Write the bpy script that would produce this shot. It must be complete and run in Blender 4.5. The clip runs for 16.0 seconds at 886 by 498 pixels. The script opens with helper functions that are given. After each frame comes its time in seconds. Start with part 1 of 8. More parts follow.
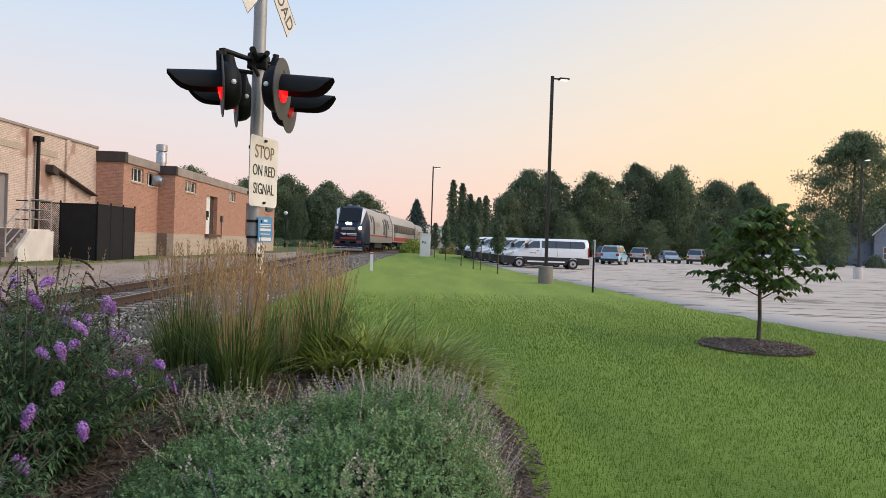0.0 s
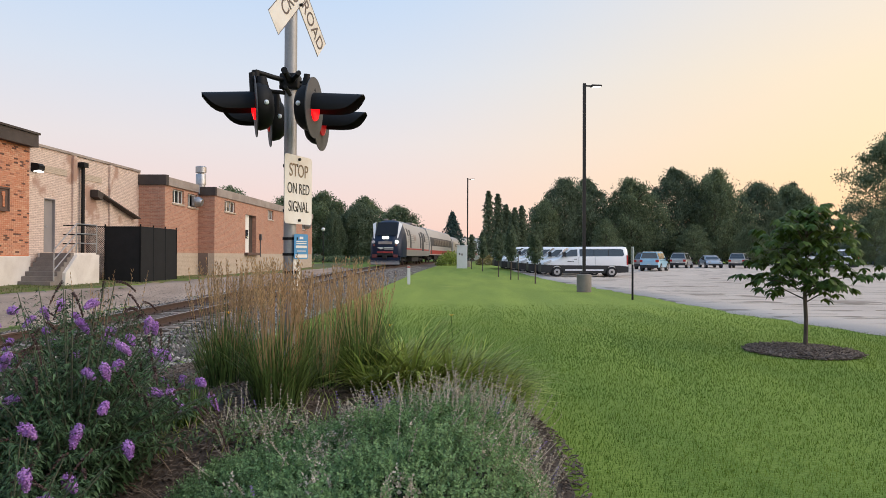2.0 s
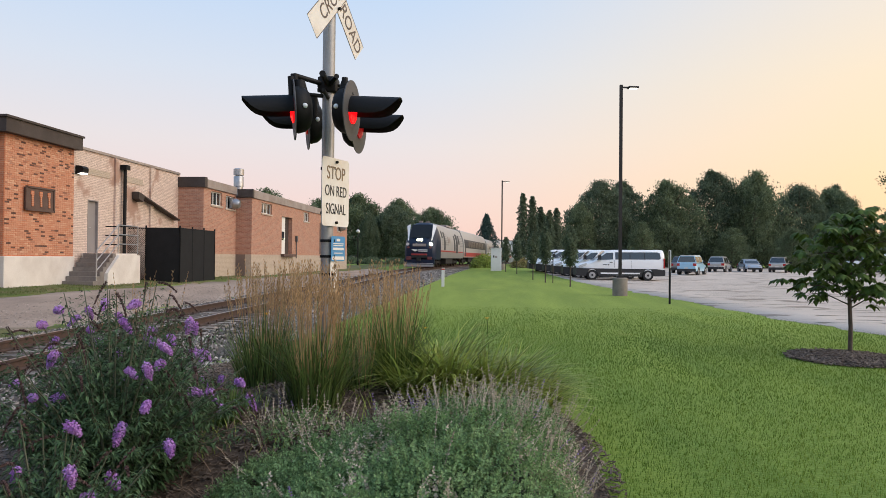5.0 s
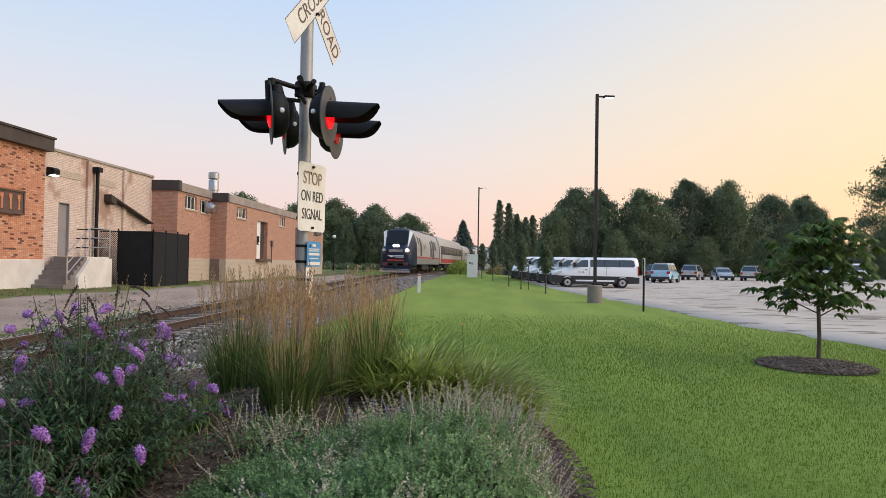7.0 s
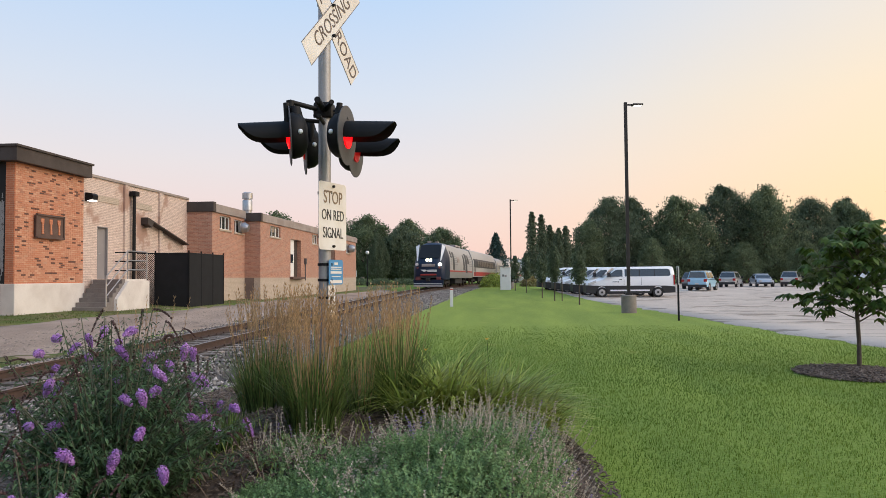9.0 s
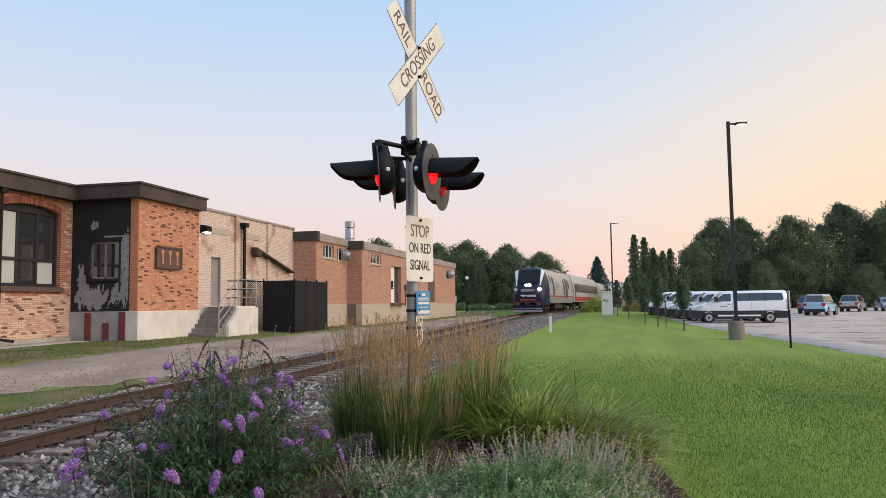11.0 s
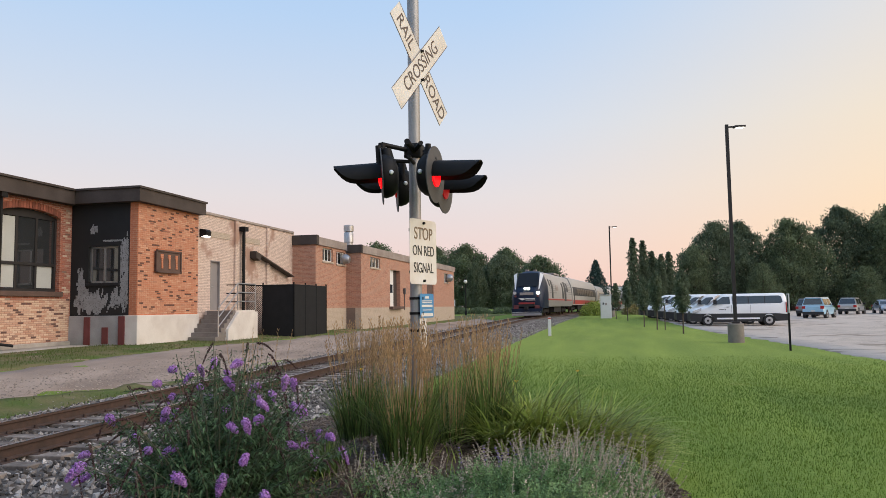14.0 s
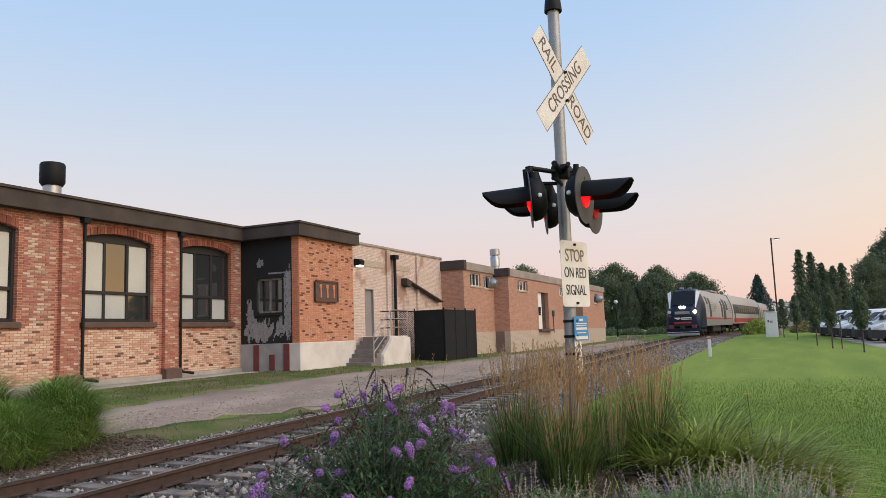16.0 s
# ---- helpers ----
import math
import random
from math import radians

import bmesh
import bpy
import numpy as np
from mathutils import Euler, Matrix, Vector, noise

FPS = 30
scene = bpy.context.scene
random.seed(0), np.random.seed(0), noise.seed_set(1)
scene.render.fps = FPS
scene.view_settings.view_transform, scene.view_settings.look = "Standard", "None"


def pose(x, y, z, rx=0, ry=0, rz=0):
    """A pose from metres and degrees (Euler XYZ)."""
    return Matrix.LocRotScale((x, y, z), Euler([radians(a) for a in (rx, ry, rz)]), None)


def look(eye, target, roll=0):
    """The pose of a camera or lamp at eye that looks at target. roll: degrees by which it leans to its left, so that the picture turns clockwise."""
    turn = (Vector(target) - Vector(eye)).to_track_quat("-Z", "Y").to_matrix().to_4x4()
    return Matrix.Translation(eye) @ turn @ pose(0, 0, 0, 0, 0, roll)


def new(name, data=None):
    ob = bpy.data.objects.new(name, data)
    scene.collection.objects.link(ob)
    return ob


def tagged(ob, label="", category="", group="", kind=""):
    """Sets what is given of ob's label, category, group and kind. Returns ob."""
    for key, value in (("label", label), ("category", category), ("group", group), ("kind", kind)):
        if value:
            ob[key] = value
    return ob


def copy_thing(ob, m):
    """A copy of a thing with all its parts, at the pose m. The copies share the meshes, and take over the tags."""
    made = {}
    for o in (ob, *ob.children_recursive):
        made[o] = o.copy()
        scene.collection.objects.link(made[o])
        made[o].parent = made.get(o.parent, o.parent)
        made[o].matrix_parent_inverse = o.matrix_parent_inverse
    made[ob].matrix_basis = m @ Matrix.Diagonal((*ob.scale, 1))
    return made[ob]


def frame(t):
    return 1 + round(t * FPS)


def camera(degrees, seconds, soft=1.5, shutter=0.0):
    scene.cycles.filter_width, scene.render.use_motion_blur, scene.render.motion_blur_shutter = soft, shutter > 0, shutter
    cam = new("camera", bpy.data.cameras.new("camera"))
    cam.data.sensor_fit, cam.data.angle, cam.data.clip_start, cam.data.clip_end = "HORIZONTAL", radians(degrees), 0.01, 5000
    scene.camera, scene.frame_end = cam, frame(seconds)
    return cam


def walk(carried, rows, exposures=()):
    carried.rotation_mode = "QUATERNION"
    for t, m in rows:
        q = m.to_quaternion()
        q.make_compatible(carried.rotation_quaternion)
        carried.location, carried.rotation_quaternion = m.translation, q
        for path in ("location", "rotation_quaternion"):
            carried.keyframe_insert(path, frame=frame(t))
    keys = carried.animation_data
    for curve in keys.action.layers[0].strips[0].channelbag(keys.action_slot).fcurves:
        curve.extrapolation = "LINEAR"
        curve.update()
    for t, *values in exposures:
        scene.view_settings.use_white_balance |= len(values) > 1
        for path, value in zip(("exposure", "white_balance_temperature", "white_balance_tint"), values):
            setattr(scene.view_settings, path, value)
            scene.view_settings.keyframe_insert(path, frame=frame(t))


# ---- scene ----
# The world's y runs along the railway and the brick building, x to the east, z up.
cam = camera(62.5, 16.0, soft=0.5)
PATH = [
    (0.0, (0.000, -0.000, 1.700), (0.228, 9.997, 1.640), 1.94),
    (0.5, (0.012, -0.001, 1.705), (0.179, 9.998, 1.747), 1.53),
    (1.0, (0.017, 0.005, 1.702), (0.084, 10.004, 1.787), 1.02),
    (1.5, (0.020, -0.003, 1.707), (-0.085, 9.995, 1.819), 0.47),
    (2.0, (0.022, -0.003, 1.702), (-0.259, 9.993, 1.795), 0.21),
    (2.5, (0.017, 0.017, 1.713), (-0.432, 10.006, 1.800), 0.17),
    (3.0, (0.010, 0.011, 1.711), (-0.586, 9.992, 1.811), 0.33),
    (3.5, (0.000, 0.012, 1.710), (-0.727, 9.985, 1.832), 0.52),
    (3.7, (0.000, 0.012, 1.710), (-0.784, 9.980, 1.844), 0.58),
    (6.0, (0.004, 0.004, 1.703), (-0.620, 9.984, 1.816), 0.57),
    (6.5, (0.007, 0.012, 1.709), (-0.503, 9.998, 1.865), 0.81),
    (7.0, (0.003, -0.005, 1.707), (-0.419, 9.984, 1.917), 0.98),
    (7.5, (0.002, -0.002, 1.709), (-0.358, 9.989, 1.942), 0.98),
    (8.0, (0.001, 0.009, 1.708), (-0.373, 9.999, 1.957), 0.68),
    (8.5, (0.042, 0.027, 1.709), (-0.494, 10.008, 1.999), 0.13),
    (9.0, (0.122, -0.009, 1.723), (-0.762, 9.944, 2.115), -0.46),
    (9.5, (0.262, -0.067, 1.745), (-1.042, 9.834, 2.266), -0.86),
    (10.0, (0.310, -0.121, 1.775), (-1.370, 9.718, 2.383), -0.79),
    (10.2, (0.314, -0.131, 1.779), (-1.503, 9.682, 2.415), -0.77),
    (12.3, (0.243, -0.180, 1.761), (-2.227, 9.474, 2.597), -0.60),
    (12.5, (0.243, -0.180, 1.761), (-2.197, 9.484, 2.574), -0.60),
    (13.0, (0.247, -0.179, 1.753), (-2.084, 9.514, 2.529), -0.67),
    (13.5, (0.246, -0.167, 1.761), (-1.974, 9.553, 2.524), -0.72),
    (14.0, (0.245, -0.174, 1.764), (-1.960, 9.547, 2.558), -0.83),
    (14.5, (0.245, -0.182, 1.766), (-2.081, 9.506, 2.629), -1.14),
    (15.0, (0.230, -0.184, 1.770), (-2.363, 9.427, 2.717), -1.41),
    (15.5, (0.224, -0.191, 1.764), (-2.913, 9.247, 2.807), -1.64),
    (16.0, (0.203, -0.199, 1.774), (-3.863, 8.864, 2.928), -2.01),
]

walk(cam, [(t, look(e, g, r)) for t, e, g, r in PATH], ((0.0, 0.0), (8.0, 0.0), (12.5, -0.04), (16.0, -0.10)))

# ---- light: clear sky shortly after sunset, glow to the north-east ----
GLOW = Vector((math.sin(radians(62)), math.cos(radians(62)), 0.0))
world = bpy.data.worlds.new("dusk_sky")
scene.world = world
world.use_nodes = True
wt = world.node_tree
wt.nodes.clear()


def wnode(kind, **kw):
    n = wt.nodes.new(kind)
    for k, v in kw.items():
        n.inputs[k].default_value = v
    return n


def wlink(a, ao, b, bi):
    wt.links.new(a.outputs[ao], b.inputs[bi])


def wramp(stops):
    n = wt.nodes.new("ShaderNodeValToRGB")
    while len(n.color_ramp.elements) < len(stops):
        n.color_ramp.elements.new(0.5)
    for el, (p, c) in zip(n.color_ramp.elements, stops):
        el.position, el.color = p, (*c, 1)
    return n


w_co = wnode("ShaderNodeTexCoord")
w_sep = wnode("ShaderNodeSeparateXYZ")
wlink(w_co, "Generated", w_sep, 0)
# elevation ramps: one away from the glow, one towards it
ramp_cool = wramp([(0.0, (0.84, 0.58, 0.57)), (0.08, (0.82, 0.64, 0.65)), (0.15, (0.77, 0.70, 0.73)), (0.24, (0.66, 0.71, 0.82)), (0.38, (0.48, 0.65, 0.90)), (0.60, (0.34, 0.54, 0.88)), (1.0, (0.26, 0.44, 0.74))])
ramp_warm = wramp([(0.0, (0.93, 0.56, 0.36)), (0.10, (0.96, 0.64, 0.36)), (0.22, (0.95, 0.72, 0.45)), (0.38, (0.86, 0.76, 0.66)), (0.60, (0.62, 0.70, 0.82)), (1.0, (0.26, 0.42, 0.70))])
for r in (ramp_cool, ramp_warm):
    wlink(w_sep, "Z", r, 0)
w_dot = wt.nodes.new("ShaderNodeVectorMath")
w_dot.operation = "DOT_PRODUCT"
wlink(w_co, "Generated", w_dot, 0)
w_dot.inputs[1].default_value = GLOW
w_az = wt.nodes.new("ShaderNodeMapRange")
w_az.interpolation_type = "SMOOTHSTEP"
w_az.inputs[1].default_value, w_az.inputs[2].default_value = 0.28, 1.02
wlink(w_dot, "Value", w_az, 0)
w_mix = wt.nodes.new("ShaderNodeMix")
w_mix.data_type = "RGBA"
wlink(w_az, 0, w_mix, "Factor")
wlink(ramp_cool, 0, w_mix, 6)
wlink(ramp_warm, 0, w_mix, 7)
w_sky = wt.nodes.new("ShaderNodeTexSky")
w_sky.sky_type, w_sky.sun_disc = "NISHITA", False
w_sky.sun_elevation, w_sky.sun_rotation = radians(3), radians(62)
bg_a, bg_b, w_add, w_out = wnode("ShaderNodeBackground", Strength=1.0), wnode("ShaderNodeBackground", Strength=0.05), wnode("ShaderNodeAddShader"), wnode("ShaderNodeOutputWorld")
wlink(w_mix, 2, bg_a, "Color")
wlink(w_sky, 0, bg_b, "Color")
wlink(bg_a, 0, w_add, 0)
wlink(bg_b, 0, w_add, 1)
wlink(w_add, 0, w_out, "Surface")

sun = new("sun", bpy.data.lights.new("sun", "SUN"))
sun.data.energy, sun.data.angle, sun.data.color = 2.5, radians(60), (1.0, 0.84, 0.68)
sun.matrix_world = look((75, -14, 52), (0, 0, 0))


# ---- materials ----
def mat(name, base, rough=0.7, metal=0.0, var=0.25, scale=6.0, fine=60.0, bump=0.15, alt=None, per="", spec=0.5, wear=None, coat=0.0, spread=0.38, stretch=None):
    """Principled surface: base colour varied by a broad and a fine noise, with fine relief. per: 'object' or 'island' varies pieces."""
    m = bpy.data.materials.new(name)
    m.use_nodes = True
    t = m.node_tree
    b = t.nodes["Principled BSDF"]
    b.inputs["Roughness"].default_value, b.inputs["Metallic"].default_value = rough, metal
    b.inputs["Specular IOR Level"].default_value = spec
    b.inputs["Coat Weight"].default_value = coat
    co = t.nodes.new("ShaderNodeTexCoord")
    n1, n2 = t.nodes.new("ShaderNodeTexNoise"), t.nodes.new("ShaderNodeTexNoise")
    for n, s, d in ((n1, scale, 4), (n2, fine, 3)):
        n.inputs["Scale"].default_value, n.inputs["Detail"].default_value = s, d
        t.links.new(co.outputs["Object"], n.inputs["Vector"])
    if stretch:
        mp = t.nodes.new("ShaderNodeMapping")
        mp.inputs["Scale"].default_value = stretch
        t.links.new(co.outputs["Object"], mp.inputs["Vector"])
        t.links.new(mp.outputs[0], n1.inputs["Vector"])
    alt = alt or tuple(c * (1 - var) for c in base)
    mix = t.nodes.new("ShaderNodeMix")
    mix.data_type = "RGBA"
    mix.inputs[6].default_value, mix.inputs[7].default_value = (*base, 1), (*alt, 1)
    mr = t.nodes.new("ShaderNodeMapRange")
    mr.inputs[1].default_value, mr.inputs[2].default_value = 0.35, 0.68
    t.links.new(n1.outputs[0], mr.inputs[0])
    t.links.new(mr.outputs[0], mix.inputs["Factor"])
    hsv = t.nodes.new("ShaderNodeHueSaturation")
    t.links.new(mix.outputs[2], hsv.inputs["Color"])
    vr = t.nodes.new("ShaderNodeMapRange")
    vr.inputs[3].default_value, vr.inputs[4].default_value = 1 - var, 1 + var
    t.links.new(n2.outputs[0], vr.inputs[0])
    val = vr.outputs[0]
    if per:
        if per == "object":
            rnd = t.nodes.new("ShaderNodeObjectInfo").outputs["Random"]
        else:
            rnd = t.nodes.new("ShaderNodeNewGeometry").outputs["Random Per Island"]
        pr = t.nodes.new("ShaderNodeMapRange")
        pr.inputs[3].default_value, pr.inputs[4].default_value = 1 - spread, 1 + spread
        t.links.new(rnd, pr.inputs[0])
        mul = t.nodes.new("ShaderNodeMath")
        mul.operation = "MULTIPLY"
        t.links.new(val, mul.inputs[0])
        t.links.new(pr.outputs[0], mul.inputs[1])
        val = mul.outputs[0]
    t.links.new(val, hsv.inputs["Value"])
    colour = hsv.outputs[0]
    if wear:  # (colour, noise scale, threshold)
        n3 = t.nodes.new("ShaderNodeTexNoise")
        n3.inputs["Scale"].default_value, n3.inputs["Detail"].default_value = wear[1], 8
        t.links.new(co.outputs["Object"], n3.inputs["Vector"])
        st = t.nodes.new("ShaderNodeMapRange")
        st.inputs[1].default_value, st.inputs[2].default_value = wear[2], wear[2] + 0.06
        t.links.new(n3.outputs[0], st.inputs[0])
        m3 = t.nodes.new("ShaderNodeMix")
        m3.data_type = "RGBA"
        t.links.new(st.outputs[0], m3.inputs["Factor"])
        t.links.new(colour, m3.inputs[6])
        m3.inputs[7].default_value = (*wear[0], 1)
        colour = m3.outputs[2]
    t.links.new(colour, b.inputs["Base Color"])
    if bump:
        bp = t.nodes.new("ShaderNodeBump")
        bp.inputs["Strength"].default_value, bp.inputs["Distance"].default_value = bump, 0.02
        t.links.new(n2.outputs[0], bp.inputs["Height"])
        t.links.new(bp.outputs[0], b.inputs["Normal"])
    return m


def leafy(name, base, alt, rough=0.6, scale=1.5, through_light=0.25, spread=0.38):
    """Leaf surface: two tones over the crown, every leaf a little different, some light through it."""
    m = mat(name, base, rough, 0, 0.15, scale, 30, 0, alt, "island", 0.16, spread=spread)
    t = m.node_tree
    b = t.nodes["Principled BSDF"]
    tr = t.nodes.new("ShaderNodeBsdfTranslucent")
    t.links.new(b.inputs["Base Color"].links[0].from_socket, tr.inputs["Color"])
    ms = t.nodes.new("ShaderNodeMixShader")
    ms.inputs[0].default_value = through_light
    t.links.new(b.outputs[0], ms.inputs[1])
    t.links.new(tr.outputs[0], ms.inputs[2])
    t.links.new(ms.outputs[0], t.nodes["Material Output"].inputs["Surface"])
    return m


def brickwork(name, c1, c2, mortar, dark=None, width=0.225, row=0.0675, wear=None, dark_share=0.5):
    """Brick wall on upright faces seen from the east or the south: courses in relief, soot and stains over them."""
    m = mat(name, c1, 0.85, 0, 0.18, 0.8, 9, 0, None, "", 0.3, wear)
    t = m.node_tree
    b = t.nodes["Principled BSDF"]
    co = t.nodes.new("ShaderNodeTexCoord")
    sp, cb, ad = t.nodes.new("ShaderNodeSeparateXYZ"), t.nodes.new("ShaderNodeCombineXYZ"), t.nodes.new("ShaderNodeMath")
    t.links.new(co.outputs["Object"], sp.inputs[0])
    t.links.new(sp.outputs["X"], ad.inputs[0])
    t.links.new(sp.outputs["Y"], ad.inputs[1])
    t.links.new(ad.outputs[0], cb.inputs["X"])
    t.links.new(sp.outputs["Z"], cb.inputs["Y"])
    br = t.nodes.new("ShaderNodeTexBrick")
    br.inputs["Scale"].default_value = 1.0
    br.inputs["Brick Width"].default_value, br.inputs["Row Height"].default_value = width, row
    br.inputs["Mortar Size"].default_value, br.inputs["Mortar Smooth"].default_value = 0.006, 0.2
    br.inputs["Bias"].default_value = 0.0
    br.inputs["Color1"].default_value, br.inputs["Color2"].default_value, br.inputs["Mortar"].default_value = (*c1, 1), (*c2, 1), (*mortar, 1)
    t.links.new(cb.outputs[0], br.inputs["Vector"])
    colour = br.outputs["Color"]
    if dark:  # scattered over-burnt bricks
        b2 = t.nodes.new("ShaderNodeTexBrick")
        for k in ("Scale", "Brick Width", "Row Height", "Mortar Size"):
            b2.inputs[k].default_value = br.inputs[k].default_value
        b2.inputs["Bias"].default_value = dark_share
        b2.inputs["Color1"].default_value, b2.inputs["Color2"].default_value, b2.inputs["Mortar"].default_value = (1, 1, 1, 1), (0, 0, 0, 1), (0, 0, 0, 1)
        off = t.nodes.new("ShaderNodeVectorMath")
        off.inputs[1].default_value = (width * 40, row * 60, 0)
        t.links.new(cb.outputs[0], off.inputs[0])
        t.links.new(off.outputs[0], b2.inputs["Vector"])
        th = t.nodes.new("ShaderNodeMath")
        th.operation = "GREATER_THAN"
        th.inputs[1].default_value = 0.72
        t.links.new(b2.outputs["Color"], th.inputs[0])
        mx = t.nodes.new("ShaderNodeMix")
        mx.data_type = "RGBA"
        t.links.new(th.outputs[0], mx.inputs["Factor"])
        t.links.new(colour, mx.inputs[6])
        mx.inputs[7].default_value = (*dark, 1)
        colour = mx.outputs[2]
    for n in t.nodes:
        if n.type == "HUE_SAT":
            t.links.new(colour, n.inputs["Color"])
    bp = t.nodes.new("ShaderNodeBump")
    bp.inputs["Strength"].default_value, bp.inputs["Distance"].default_value = 0.6, 0.01
    bp.invert = True
    t.links.new(br.outputs["Fac"], bp.inputs["Height"])
    t.links.new(bp.outputs[0], b.inputs["Normal"])
    return m


def brick_mat(name, stops, per="island"):
    """Loose bricks: every piece takes its own tone from a ramp."""
    m = mat(name, (0.4, 0.2, 0.1), 0.88, 0, 0.16, 1.0, 40, 0.35, None, "", 0.3)
    t = m.node_tree
    src = t.nodes.new("ShaderNodeObjectInfo").outputs["Random"] if per == "object" else t.nodes.new("ShaderNodeNewGeometry").outputs["Random Per Island"]
    rp = t.nodes.new("ShaderNodeValToRGB")
    while len(rp.color_ramp.elements) < len(stops):
        rp.color_ramp.elements.new(0.5)
    for el, (q, c) in zip(rp.color_ramp.elements, stops):
        el.position, el.color = q, (*c, 1)
    t.links.new(src, rp.inputs[0])
    for n in t.nodes:
        if n.type == "HUE_SAT":
            t.links.new(rp.outputs[0], n.inputs["Color"])
    return m


def glow_mat(name, colour, strength):
    m = mat(name, colour, 0.3, 0, 0.05, bump=0)
    b = m.node_tree.nodes["Principled BSDF"]
    b.inputs["Emission Color"].default_value, b.inputs["Emission Strength"].default_value = (*colour, 1), strength
    return m


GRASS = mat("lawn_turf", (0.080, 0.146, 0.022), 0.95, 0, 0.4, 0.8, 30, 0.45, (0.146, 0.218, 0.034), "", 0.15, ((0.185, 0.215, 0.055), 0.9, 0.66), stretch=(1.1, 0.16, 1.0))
turf = GRASS.node_tree.nodes["Principled BSDF"]  # tinted sheen brightens the sheet at grazing angles, for blades in low sky light
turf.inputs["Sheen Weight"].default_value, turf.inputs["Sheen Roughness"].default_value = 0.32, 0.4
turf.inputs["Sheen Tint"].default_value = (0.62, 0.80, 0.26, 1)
BLADE = leafy("grass_blade", (0.088, 0.160, 0.023), (0.152, 0.228, 0.036), 0.7, 0.55, 0.5, 0.25)
ROUGHGRASS = mat("rough_grass", (0.085, 0.125, 0.032), 0.95, 0, 0.35, 0.9, 24, 0.7, (0.17, 0.145, 0.075), "", 0.15, ((0.25, 0.20, 0.14), 0.8, 0.60))
MULCH = mat("bark_mulch", (0.060, 0.043, 0.033), 0.95, 0, 0.4, 3, 45, 0.8, (0.095, 0.068, 0.05))
CHIP = mat("bark_chip", (0.155, 0.118, 0.094), 0.95, 0, 0.3, 4, 40, 0.3, None, "island")
ASPHALT = mat("old_asphalt", (0.49, 0.41, 0.345), 0.9, 0, 0.22, 0.25, 40, 0.3, (0.59, 0.50, 0.42), wear=((0.28, 0.225, 0.18), 0.5, 0.58))
DIRT = mat("gravel_drive", (0.36, 0.285, 0.235), 0.95, 0, 0.25, 0.9, 40, 0.5, (0.22, 0.17, 0.138), stretch=(1.6, 0.35, 1.0))
BALLASTBED = mat("ballast_bed", (0.075, 0.062, 0.053), 0.95, 0, 0.4, 2, 18, 0.9, (0.12, 0.10, 0.087))
STONE = mat("ballast_stone", (0.085, 0.072, 0.063), 0.9, 0, 0.2, 3, 50, 0.2, (0.36, 0.335, 0.315), "island", spread=0.9)
RUST = mat("rusty_steel", (0.058, 0.038, 0.030), 0.85, 0.1, 0.3, 8, 70, 0.2, (0.085, 0.05, 0.038))
RAILTOP = mat("polished_rail", (0.62, 0.55, 0.50), 0.3, 1.0, 0.15, 4, 60, 0.02)
TIE = mat("weathered_sleeper", (0.25, 0.21, 0.18), 0.9, 0, 0.35, 5, 40, 0.5, (0.12, 0.095, 0.08), "object")
WHITE = mat("white_paint", (0.78, 0.77, 0.75), 0.45, 0, 0.05, 3, 50, 0.03)
CONCRETE = mat("concrete", (0.42, 0.39, 0.35), 0.9, 0, 0.2, 2, 50, 0.3, (0.30, 0.28, 0.25))
PLINTH = mat("white_plinth_paint", (0.70, 0.66, 0.62), 0.8, 0, 0.1, 1.5, 30, 0.15, (0.58, 0.53, 0.49), wear=((0.36, 0.30, 0.27), 1.4, 0.66))
GREYPLINTH = mat("grey_plinth_paint", (0.36, 0.36, 0.37), 0.85, 0, 0.15, 1.5, 30, 0.2, (0.28, 0.27, 0.27), wear=((0.17, 0.15, 0.14), 1.6, 0.64))
RED_BRICK = brickwork("red_brick", (0.46, 0.165, 0.105), (0.27, 0.09, 0.06), (0.50, 0.38, 0.30), (0.15, 0.07, 0.055), wear=((0.52, 0.36, 0.25), 0.45, 0.62))
ORANGE_BRICK = brickwork("orange_brick", (0.56, 0.21, 0.11), (0.46, 0.16, 0.085), (0.52, 0.31, 0.21), (0.13, 0.055, 0.04))
PALE_BRICK = brickwork("painted_pale_brick", (0.70, 0.565, 0.49), (0.59, 0.46, 0.395), (0.36, 0.28, 0.24), None, wear=((0.40, 0.26, 0.205), 0.55, 0.56))
TAN_BRICK = brickwork("tan_red_brick", (0.49, 0.26, 0.18), (0.37, 0.18, 0.125), (0.46, 0.35, 0.28), (0.26, 0.12, 0.085))
CREAM = brickwork("cream_painted_brick", (0.50, 0.41, 0.33), (0.47, 0.39, 0.31), (0.40, 0.33, 0.26))
FASCIA = mat("dark_fascia", (0.050, 0.039, 0.035), 0.65, 0.0, 0.2, 1.5, 30, 0.05, (0.075, 0.060, 0.054), spec=0.3)
COPING = mat("metal_coping", (0.40, 0.35, 0.33), 0.5, 0.3, 0.2, 1.2, 20, 0.05, (0.28, 0.23, 0.21))
BLACKPAINT = mat("black_wall_paint", (0.011, 0.012, 0.014), 0.75, 0, 0.2, 2, 30, 0.1)
PEELED = mat("peeled_grey_plaster", (0.30, 0.30, 0.31), 0.9, 0, 0.2, 5, 40, 0.3)
FRAME = mat("dark_window_frame", (0.022, 0.020, 0.021), 0.65, 0, 0.2, 4, 40, 0.03)
SILL = mat("brown_stone_sill", (0.12, 0.075, 0.06), 0.85, 0, 0.2, 4, 40, 0.2)
